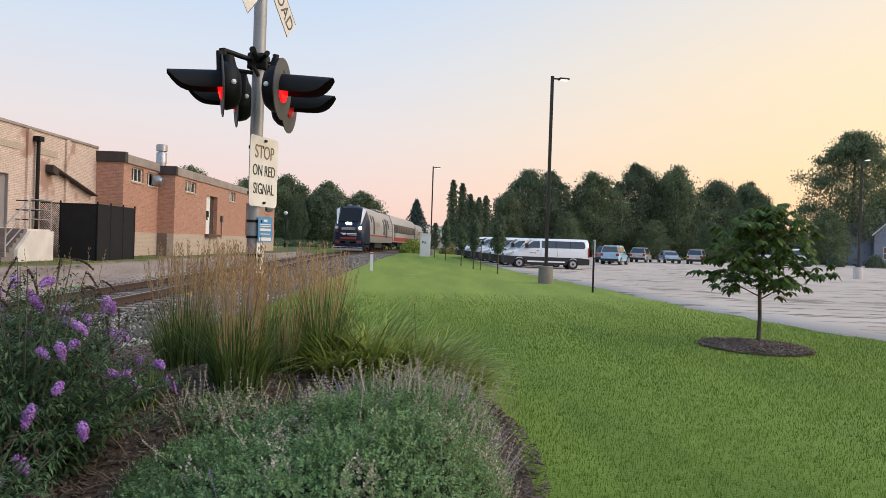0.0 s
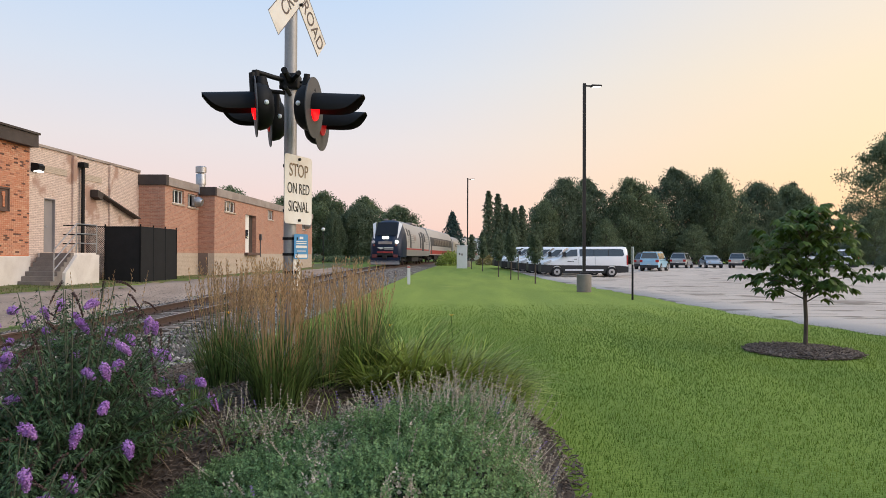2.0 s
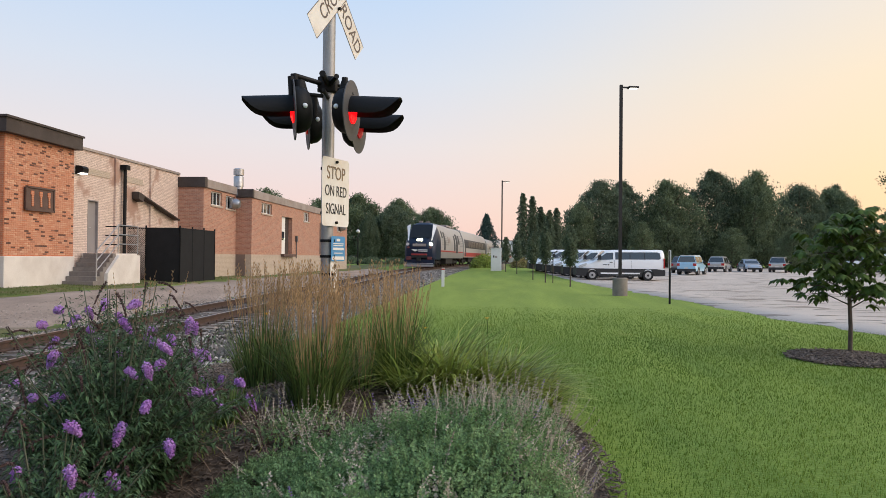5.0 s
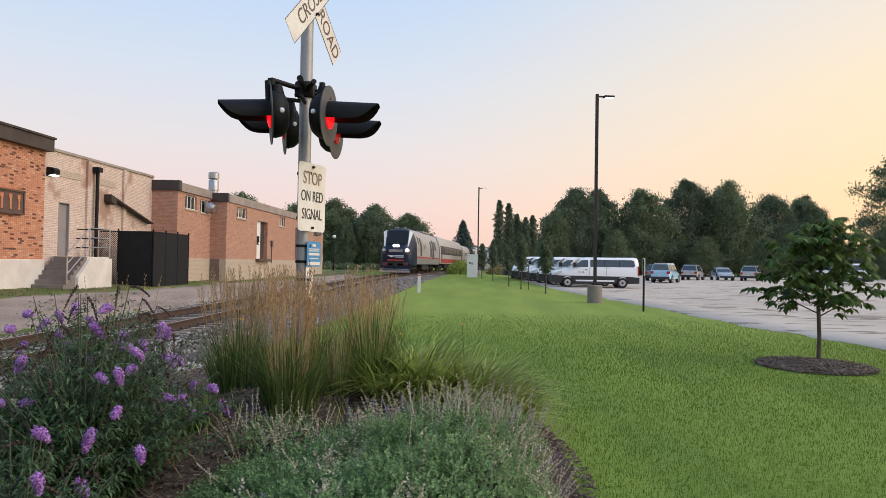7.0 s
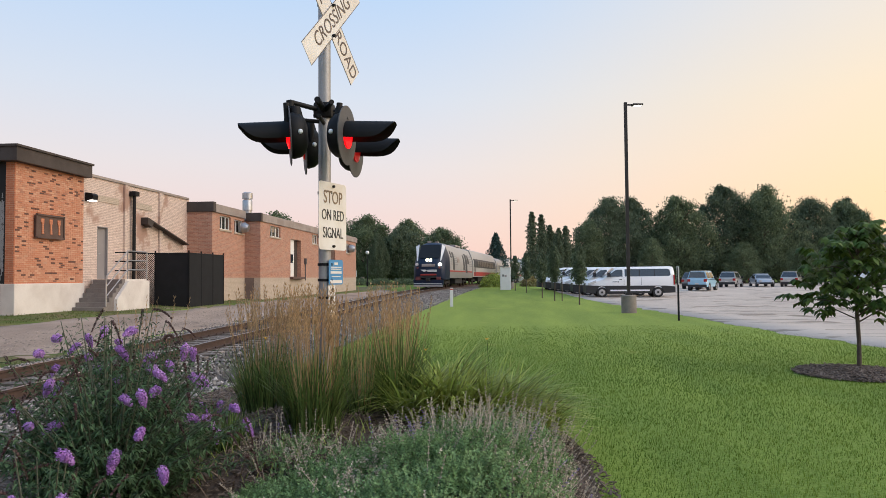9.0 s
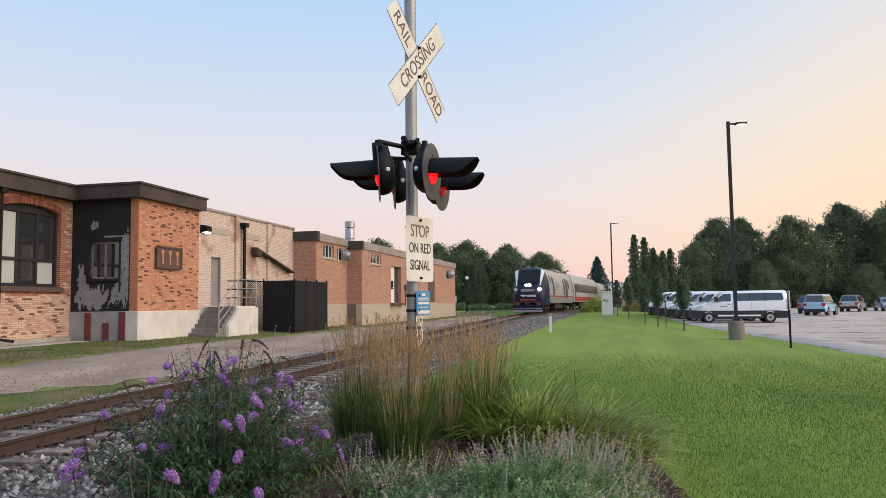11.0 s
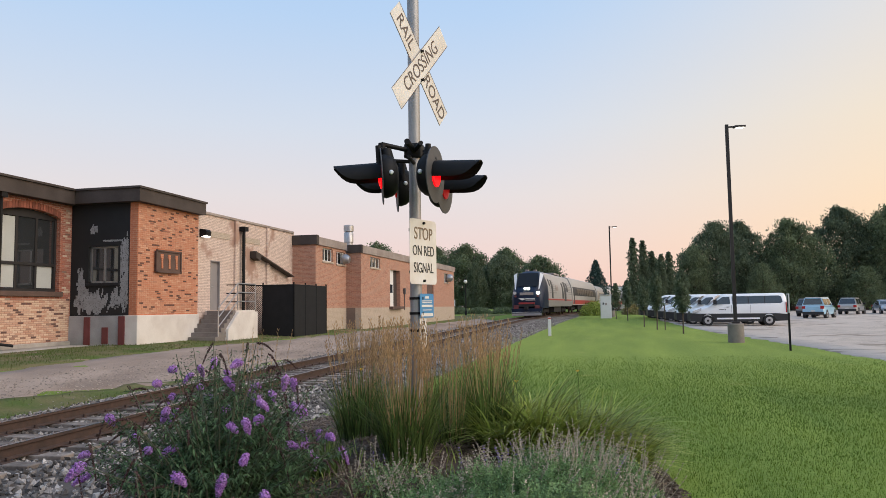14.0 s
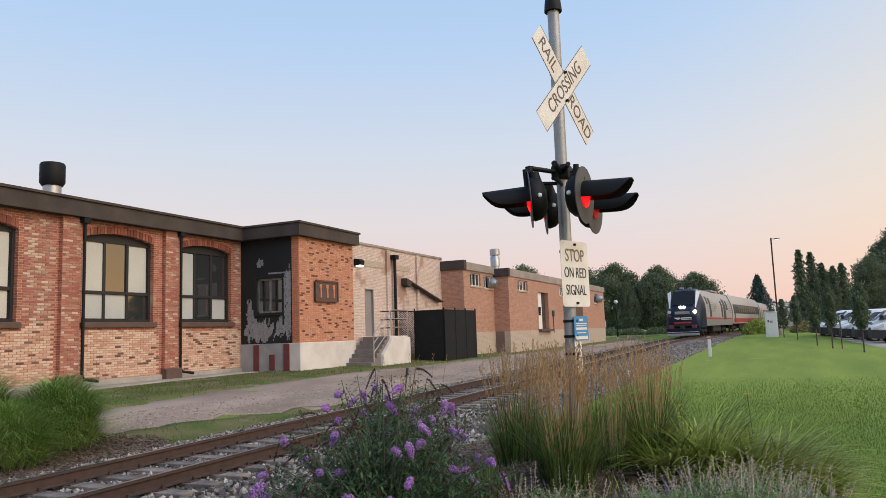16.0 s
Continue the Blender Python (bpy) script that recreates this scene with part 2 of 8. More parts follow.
MAROON = mat("maroon_board", (0.17, 0.045, 0.045), 0.7, 0, 0.2, 4, 40, 0.1)
STEEL = mat("galvanised_steel", (0.46, 0.46, 0.47), 0.42, 0.85, 0.15, 3, 40, 0.05, (0.36, 0.36, 0.37))
POLEPAINT = mat("silver_pole_paint", (0.36, 0.36, 0.37), 0.5, 0.55, 0.15, 3, 60, 0.05, (0.29, 0.285, 0.28))
BLACKMETAL = mat("black_signal_metal", (0.009, 0.009, 0.010), 0.6, 0.0, 0.2, 5, 60, 0.05, spec=0.25)
GREYMETAL = mat("dark_grey_disc", (0.085, 0.085, 0.09), 0.6, 0.1, 0.2, 5, 60, 0.05)
BRONZE = mat("bronze_lamp_post", (0.020, 0.016, 0.015), 0.6, 0.0, 0.15, 3, 40, 0.03)
DOORGREY = mat("grey_door", (0.27, 0.25, 0.25), 0.5, 0, 0.1, 2, 40, 0.03)
MESHBLACK = mat("black_fence", (0.016, 0.017, 0.019), 0.7, 0.0, 0.2, 3, 30, 0.05, spec=0.2)
ROOFTAR = mat("flat_roof", (0.12, 0.11, 0.11), 0.9, 0, 0.2, 1, 20, 0.2)
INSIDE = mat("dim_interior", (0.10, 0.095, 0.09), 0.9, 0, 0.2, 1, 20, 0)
RUBBER = mat("tyre_rubber", (0.02, 0.02, 0.021), 0.85, 0, 0.2, 8, 60, 0.1)
BLACKPLASTIC = mat("black_plastic", (0.022, 0.022, 0.024), 0.55, 0, 0.15, 6, 60, 0.05)


def glass_mat(name, tint, rough=0.04, ior=1.5):
    m = mat(name, tint, rough, 0, 0.05, 1, 10, 0, None, "", 0.5)
    m.node_tree.nodes["Principled BSDF"].inputs["IOR"].default_value = ior
    return m


GLASS = glass_mat("dark_window_glass", (0.03, 0.033, 0.036), 0.03, 2.3)


# ---- mesh helpers ----
class Shape:
    """Collects faces of one mesh."""

    def __init__(self):
        self.v, self.f, self.mi = [], [], []

    def face(self, *pts, m=0):
        n = len(self.v)
        self.v += [tuple(p) for p in pts]
        self.f.append(tuple(range(n, n + len(pts))))
        self.mi.append(m)
        return self

    def add(self, verts, faces, m=0):
        n = len(self.v)
        self.v += [tuple(p) for p in verts]
        self.f += [tuple(i + n for i in f) for f in faces]
        self.mi += [m] * len(faces)
        return self

    def box(self, x0, x1, y0, y1, z0, z1, m=0, bevel=0.0, mx=None):
        if bevel:
            b = bevel
            vs, fs = [], []
            bmx = bmesh.new()
            bmesh.ops.create_cube(bmx, size=1)
            for v in bmx.verts:
                v.co = ((x0 + x1) / 2 + v.co.x * (x1 - x0), (y0 + y1) / 2 + v.co.y * (y1 - y0), (z0 + z1) / 2 + v.co.z * (z1 - z0))
            bmesh.ops.bevel(bmx, geom=bmx.edges[:], offset=b, segments=2, affect="EDGES", profile=0.5)
            bmx.verts.index_update()
            vs = [v.co.copy() for v in bmx.verts]
            fs = [[v.index for v in f.verts] for f in bmx.faces]
            bmx.free()
        else:
            vs = [Vector(p) for p in ((x0, y0, z0), (x1, y0, z0), (x1, y1, z0), (x0, y1, z0), (x0, y0, z1), (x1, y0, z1), (x1, y1, z1), (x0, y1, z1))]
            fs = [(3, 2, 1, 0), (4, 5, 6, 7), (0, 1, 5, 4), (1, 2, 6, 5), (2, 3, 7, 6), (3, 0, 4, 7)]
        if mx is not None:
            vs = [mx @ v for v in vs]
        return self.add(vs, fs, m)

    def tube(self, pts, radii, seg=10, m=0, caps=True):
        """A round bar through points, with a radius at each."""
        pts = [Vector(p) for p in pts]
        if not hasattr(radii, "__len__"):
            radii = [radii] * len(pts)
        vs, fs = [], []
        for i, p in enumerate(pts):
            d = (pts[min(i + 1, len(pts) - 1)] - pts[max(i - 1, 0)]).normalized()
            u = d.cross(Vector((0, 0, 1)) if abs(d.z) < 0.9 else Vector((1, 0, 0))).normalized()
            w = d.cross(u)
            for k in range(seg):
                a = 2 * math.pi * k / seg
                vs.append(p + (u * math.cos(a) + w * math.sin(a)) * radii[i])
        for i in range(len(pts) - 1):
            for k in range(seg):
                a, b = i * seg + k, i * seg + (k + 1) % seg
                fs.append((a, a + seg, b + seg, b))
        if caps:
            fs += [tuple(range(seg)), tuple(reversed(range((len(pts) - 1) * seg, len(pts) * seg)))]
        return self.add(vs, fs, m)

    def prism(self, outline, axis, a, b, m=0):
        """An outline of 2D points pushed from a to b along an axis ('x': outline is y, z; 'y': x, z; 'z': x, y)."""
        put = {"x": lambda p, c: (c, p[0], p[1]), "y": lambda p, c: (p[0], c, p[1]), "z": lambda p, c: (p[0], p[1], c)}[axis]
        n = len(outline)
        vs = [put(p, a) for p in outline] + [put(p, b) for p in outline]
        fs = [tuple(range(n)), tuple(reversed(range(n, 2 * n)))] + [(i, i + n, (i + 1) % n + n, (i + 1) % n) for i in range(n)]
        return self.add(vs, fs, m)

    def ball(self, c, r, seg=10, rings=6, m=0, sz=1.0):
        vs, fs = [], []
        for i in range(rings + 1):
            th = math.pi * i / rings
            for k in range(seg):
                a = 2 * math.pi * k / seg
                vs.append((c[0] + r * math.sin(th) * math.cos(a), c[1] + r * math.sin(th) * math.sin(a), c[2] + r * sz * math.cos(th)))
        for i in range(rings):
            for k in range(seg):
                fs.append((i * seg + k, (i + 1) * seg + k, (i + 1) * seg + (k + 1) % seg, i * seg + (k + 1) % seg))
        return self.add(vs, fs, m)

    def mesh(self, name, mats, smooth=False):
        me = bpy.data.meshes.new(name)
        me.from_pydata(self.v, [], self.f)
        for mm in mats if isinstance(mats, (list, tuple)) else [mats]:
            me.materials.append(mm)
        me.polygons.foreach_set("material_index", self.mi)
        if smooth:
            me.polygons.foreach_set("use_smooth", [True] * len(self.f))
        me.update()
        return me


def clean(me, merge=True):
    bm = bmesh.new()
    bm.from_mesh(me)
    if merge:
        bmesh.ops.remove_doubles(bm, verts=bm.verts, dist=1e-4)
    bmesh.ops.recalc_face_normals(bm, faces=bm.faces)
    bm.to_mesh(me)
    bm.free()


def part(name, shape, material, parent=None, label="", smooth=False, tidy=True):
    me = shape.mesh(name, material, smooth)
    if tidy:
        clean(me, merge=not smooth or len(me.vertices) < 4000)
    ob = new(name, me)
    if smooth:
        me.set_sharp_from_angle(angle=radians(40))
    if parent is not None:
        ob.parent = parent
    if label:
        ob["label"] = label
    return ob


def thing(name, label, category, group="", kind="", at=(0, 0, 0), turn=0.0):
    ob = new(name)
    ob.empty_display_size = 0.2
    ob.matrix_world = pose(*at, 0, 0, turn)
    return tagged(ob, label, category, group, kind)


def lerp(x, xs, ys):
    return float(np.interp(x, xs, ys))


# ---- the lie of the land ----
def track_x(y):
    """The railway's centre line: straight along the building, then bending gently to the east."""
    return -7.65 + (0.0 if y < 45 else 0.0011 * min(y - 45, 42) ** 2 + max(0, y - 87) * 0.0924)


def rail_z(y):
    return lerp(y, [-60, 0, 25, 60, 90, 300], [0.05, 0.12, 0.33, 0.72, 0.85, 1.0])


def lawn_z(x, y):
    east = lerp(y, [-60, 0, 13, 30, 50, 75, 110, 300], [0, 0.0, 0.09, 0.20, 0.27, 0.60, 0.75, 0.9])
    lot = lerp(y, [-60, 0, 13, 30, 50, 75, 110, 300], [0, 0.05, 0.10, 0.17, 0.22, 0.36, 0.55, 0.8])
    k = lerp(x, [4, 12], [0, 1])
    return east * (1 - k) + lot * k


def ground_z(x, y):
    tx = track_x(y)
    bed = rail_z(y) - 0.30
    if x < tx:
        west = lerp(y, [-40, 5, 20, 65, 110, 300], [0.40, 0.50, 0.62, 0.74, 0.80, 0.9])
        z = lerp(x, [tx - 7.2, tx - 5, tx - 2.9], [west, west * 0.7 + 0.08, min(bed, 0.30)])
    else:
        lz = lawn_z(x, y)
        z = lerp(x, [tx + 2.6, tx + 3.9], [min(bed, lz) - 0.02, lz])
    # raised planting bed round the signal
    d = math.hypot((x + 1.6) / 2.6, (y - 6.8) / 3.6)
    return z + 0.42 * max(0.0, 1 - d * d) ** 2


def sheet(name, xs, ys, lift, material, label, category, fn=ground_z, keep=None, kind="structure", rough_amp=0.0):
    """One ground sheet on a grid, lifted over the land."""
    s = Shape()
    nx, ny = len(xs), len(ys)
    s.v = [(x, y, fn(x, y) + lift + (rough_amp * noise.noise((x * 2.3, y * 2.3, 0)) if rough_amp else 0)) for y in ys for x in xs]
    for j in range(ny - 1):
        for i in range(nx - 1):
            if keep is None or keep((xs[i] + xs[i + 1]) / 2, (ys[j] + ys[j + 1]) / 2):
                a = j * nx + i
                s.f.append((a, a + 1, a + 1 + nx, a + nx))
                s.mi.append(0)
    me = s.mesh(name, material, True)
    bm = bmesh.new()
    bm.from_mesh(me)
    bmesh.ops.delete(bm, geom=[v for v in bm.verts if not v.link_faces], context="VERTS")
    bm.to_mesh(me)
    bm.free()
    return tagged(new(name, me), label, category, "", kind)


def steps(*ranges):
    out = []
    for a, b, d in ranges:
        n = max(1, round((b - a) / d))
        out += [a + (b - a) * i / n for i in range(n)]
    return out + [ranges[-1][1]]


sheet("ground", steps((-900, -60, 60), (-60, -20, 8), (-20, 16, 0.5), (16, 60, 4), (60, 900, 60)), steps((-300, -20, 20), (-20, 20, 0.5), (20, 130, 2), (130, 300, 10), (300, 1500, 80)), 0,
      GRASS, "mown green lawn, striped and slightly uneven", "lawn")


def lot_edge(y):
    """West edge of the car park."""
    return lerp(y, [-20, 5, 13.9, 16.4, 21.4, 29.4, 42, 60, 75, 110], [11.8, 10.2, 8.95, 8.35, 7.5, 6.75, 5.5, 4.4, 3.9, 2.6])


def strip(name, ys, left, right, n, lift, material, label, category, fn=ground_z, uneven=0.0):
    """A sheet between two edges that run along y."""
    s = Shape()
    for y in ys:
        la, ra = left(y), right(y)
        if uneven:
            la += uneven * (noise.noise((y * 0.9, 0.0, 0.5)) + 0.5 * noise.noise((y * 3.1, 0.0, 0.5)))
            ra += uneven * noise.noise((y * 0.9, 9.1, 0.5))
        cols = [la - 0.06] + [la + (ra - la) * i / n for i in range(n + 1)] + [ra + 0.06]
        for i, x in enumerate(cols):
            s.v.append((x, y, fn(x, y) + (lift if 0 < i < n + 2 else -0.06)))
    for j in range(len(ys) - 1):
        for i in range(n + 2):
            a = j * (n + 3) + i
            s.f.append((a, a + 1, a + n + 4, a + n + 3))
            s.mi.append(0)
    return tagged(new(name, s.mesh(name, material, True)), label, category, "", "structure")


strip("car_park", steps((-20, 40, 0.4), (40, 112, 2)), lot_edge, lambda y: 75.0, 40, 0.02, ASPHALT, "worn pale asphalt car park with weedy cracks", "car park", uneven=0.3)
def drive_edge(y):
    """West edge of the gravel drive."""
    return lerp(y, [-20, 5, 12, 22, 33, 60], [-12.2, -12.3, -12.7, -13.3, -12.7, -12.25]) + 0.15 * math.sin(y * 0.3)


strip("gravel_drive", steps((-20, 70, 1.0)), drive_edge, lambda y: track_x(y) + lerp(y, [8, 12, 18, 60], [-3.8, -3.5, -2.7, -2.6]), 6, 0.012, DIRT, "compacted tan gravel drive beside the railway", "drive", uneven=0.5)

strip("verge", steps((-14, 90, 1.0)), lambda y: -17.0 if y < 21 else -16.0, lambda y: drive_edge(y) + 0.05, 6, 0.032, ROUGHGRASS, "patchy rough grass verge below the building", "verge", uneven=0.25)
strip("verge_strip", steps((-14, 17, 0.5)), lambda y: track_x(y) + lerp(y, [8, 12, 18, 60], [-3.85, -3.55, -2.75, -2.6]), lambda y: track_x(y) - 2.45, 5, 0.034, ROUGHGRASS, "patchy dry grass strip beside the ballast", "verge", uneven=0.25)


# ---- railway ----
def bed_z(x, y):
    d = abs(x - track_x(y))
    top = rail_z(y) - (0.225 if d < 1.5 else 0.18)
    return lerp(d, [1.55, 3.0 if x < track_x(y) else 3.9], [top, min(top, ground_z(x, y)) - 0.06])


strip("ballast", steps((-30, 30, 0.5), (30, 160, 2)), lambda y: track_x(y) - 2.9, lambda y: track_x(y) + 3.8, 26, 0.0, BALLASTBED, "grey crushed-stone ballast under the railway", "ballast", fn=bed_z)

rng = random.Random(4)


def stones(name, count, y0, y1, size, label):
    s = Shape()
    for _ in range(count):
        y = y0 + (y1 - y0) * rng.random() ** 1.4
        x = track_x(y) + rng.uniform(-3.1, 3.85)
        r = size * rng.uniform(0.5, 1.3)
        if abs(x - track_x(y)) < 1.33 and abs((y + 6.0) % 0.53 - 0.265) > 0.14 and rng.random() < 0.88:
            continue
        mx = Matrix.Translation((x, y, max(bed_z(x, y), ground_z(x, y) - 0.01) + r * 0.2)) @ Euler((rng.random() * 6, rng.random() * 6, rng.random() * 6)).to_matrix().to_4x4()
        pts = [mx @ Vector((a * r * rng.uniform(0.7, 1.2), b * r * rng.uniform(0.7, 1.2), c * r)) for a, b, c in ((1, 0, 0), (-1, 0, 0), (0, 1, 0), (0, -1, 0), (0.2, 0.1, 0.8), (0, 0, -0.8))]
        s.add(pts, [(0, 2, 4), (2, 1, 4), (1, 3, 4), (3, 0, 4), (2, 0, 5), (1, 2, 5), (3, 1, 5), (0, 3, 5)])
    ob = part(name, s, STONE, None, tidy=False)
    return tagged(ob, label, "stones", "", "stuff")


stones("ballast_stones", 60000, 1.5, 75, 0.040, "loose grey crushed stones between and beside the rails")

railway = thing("railway_track", "railway track, rusty rails with polished tops on weathered wooden sleepers", "railway track", kind="structure")
for side in (-1, 1):
    foot, top = Shape(), Shape()
    prof = [(-0.07, 0), (0.07, 0), (0.07, 0.012), (0.012, 0.03), (0.012, 0.125), (0.036, 0.135), (0.036, 0.168), (-0.036, 0.168), (-0.036, 0.135), (-0.012, 0.125), (-0.012, 0.03), (-0.07, 0.012)]
    ys = steps((-40, 45, 5), (45, 100, 5), (100, 190, 15))
    n = len(prof)
    vs = [(track_x(y) + side * 0.7525 + px, y, rail_z(y) - 0.17 + pz) for y in ys for px, pz in prof]
    fs = [(j * n + i, j * n + (i + 1) % n, (j + 1) * n + (i + 1) % n, (j + 1) * n + i) for j in range(len(ys) - 1) for i in range(n)]
    foot.add(vs, fs)
    part("rail", foot, RUST, railway)
    vs = [(track_x(y) + side * 0.7525 + px, y, rail_z(y) + 0.0022) for y in ys for px in (-0.029, 0.029)]
    top.add(vs, [(2 * j, 2 * j + 1, 2 * j + 3, 2 * j + 2) for j in range(len(ys) - 1)])
    part("rail_head", top, RAILTOP, railway, "polished running surface", tidy=False)
tie_shape = Shape().box(-1.3, 1.3, -0.115, 0.115, -0.16, 0.0, bevel=0.012)
tie_mesh = tie_shape.mesh("sleeper", TIE)
plate_mesh = Shape().box(-0.17, 0.17, -0.1, 0.1, 0, 0.018).box(-0.11, -0.08, -0.07, -0.03, 0.018, 0.06).box(0.08, 0.11, 0.03, 0.07, 0.018, 0.06).mesh("tie_plate", RUST)
y = -6.0
while y < 110:
    ob = new("sleeper", tie_mesh)
    ob.parent = railway
    ob.matrix_world = pose(track_x(y) + rng.uniform(-0.04, 0.04), y, rail_z(y) - 0.175, 0, 0, rng.uniform(-1.5, 1.5))
    if y < 45:
        for side in (-1, 1):
            pl = new("tie_plate", plate_mesh)
            pl.parent = railway
            pl.matrix_world = pose(track_x(y) + side * 0.7525, y, rail_z(y) - 0.186)
    y += 0.53


# ---- brick building along the railway ----
def wall_y(x, y0, y1, z0, z1, thick, holes=(), m=0, shape=None):
    """An upright wall along y whose face looks east at x, with rectangular holes (y0, y1, z0, z1) through it."""
    s = shape or Shape()
    ys = sorted({y0, y1, *[h[0] for h in holes], *[h[1] for h in holes]})
    zs = sorted({z0, z1, *[h[2] for h in holes], *[h[3] for h in holes]})
    for a, b in zip(ys, ys[1:]):
        for c, d in zip(zs, zs[1:]):
            if any(h[0] <= (a + b) / 2 <= h[1] and h[2] <= (c + d) / 2 <= h[3] for h in holes):
                continue
            s.face((x, a, c), (x, b, c), (x, b, d), (x, a, d), m=m)
            s.face((x - thick, a, c), (x - thick, a, d), (x - thick, b, d), (x - thick, b, c), m=m)
    w = x - thick
    for a, b, c, d in holes:
        s.face((x, a, c), (x, a, d), (w, a, d), (w, a, c), m=m)
        s.face((x, b, c), (w, b, c), (w, b, d), (x, b, d), m=m)
        s.face((x, a, c), (w, a, c), (w, b, c), (x, b, c), m=m)
        s.face((x, a, d), (x, b, d), (w, b, d), (w, a, d), m=m)
    s.face((x, y0, z0), (x, y0, z1), (w, y0, z1), (w, y0, z0), m=m)
    s.face((x, y1, z0), (w, y1, z0), (w, y1, z1), (x, y1, z1), m=m)
    s.face((x, y0, z1), (x, y1, z1), (w, y1, z1), (w, y0, z1), m=m)
    return s


near = thing("brick_factory", "old red brick factory with arched windows and dark fascia", "building", kind="structure")
NX = -17.8
WINDOWS = [(2.4, 5.05), (6.2, 8.85), (9.95, 12.62), (14.58, 17.24), (18.36, 20.92)]
holes = [(a, b, 2.46, 5.12) for a, b in WINDOWS]
part("brick_wall", wall_y(NX, -14, 21.55, 0.3, 5.5, 0.4, holes), RED_BRICK, near)
part("end_wall", Shape().box(-34, NX - 0.4, -14, -13.6, 0.3, 5.5), RED_BRICK, near)
part("back_wall", Shape().box(-34.3, -34, -14, 66, 0.3, 5.5), RED_BRICK, near)
part("roof", Shape().box(-34.3, NX + 0.1, -14.2, 36, 5.62, 5.8), ROOFTAR, near)
# interior added behind the opaque panes; its dimness is put into the grey
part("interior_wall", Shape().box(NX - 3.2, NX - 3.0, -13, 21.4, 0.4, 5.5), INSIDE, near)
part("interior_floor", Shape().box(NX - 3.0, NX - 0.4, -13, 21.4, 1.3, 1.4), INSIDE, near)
fas = Shape()
fas.prism([(NX - 0.1, 5.44), (NX + 0.34, 5.44), (NX + 0.34, 5.9), (NX + 0.40, 5.90), (NX + 0.40, 5.97), (NX - 0.1, 5.97)], "y", -14.3, 21.4)
part("fascia", fas, FASCIA, near, "dark brown metal fascia and gutter edge")
for py in (-5.0, -1.2, 1.6, 5.55, 9.35, 14.12, 17.9):
    part("pier", Shape().box(NX, NX + 0.14, py - 0.3, py + 0.3, 0.62, 5.44, bevel=0.01), RED_BRICK, near)
    part("pier_foot", Shape().box(NX, NX + 0.26, py - 0.34, py + 0.36, 0.3, 0.98, bevel=0.03), SILL, near, "rough dark stone pier foot")
part("footing", Shape().box(NX, NX + 0.08, -14, 21.5, 0.3, 0.80, bevel=0.02), CONCRETE, near)


def spout(y):
    s = Shape()
    x = NX + 0.2
    s.tube([(x + 0.1, y, 5.5), (x, y, 5.25), (x, y, 1.0), (x + 0.03, y + 0.05, 0.85), (x + 0.25, y + 0.35, 0.78)], 0.045, 8)
    s.box(x - 0.08, x + 0.12, y - 0.12, y + 0.12, 5.28, 5.5)
    part("downspout", s, BLACKMETAL, near, "black metal downspout")


for y in (14.48, 18.22, 9.75):
    spout(y)


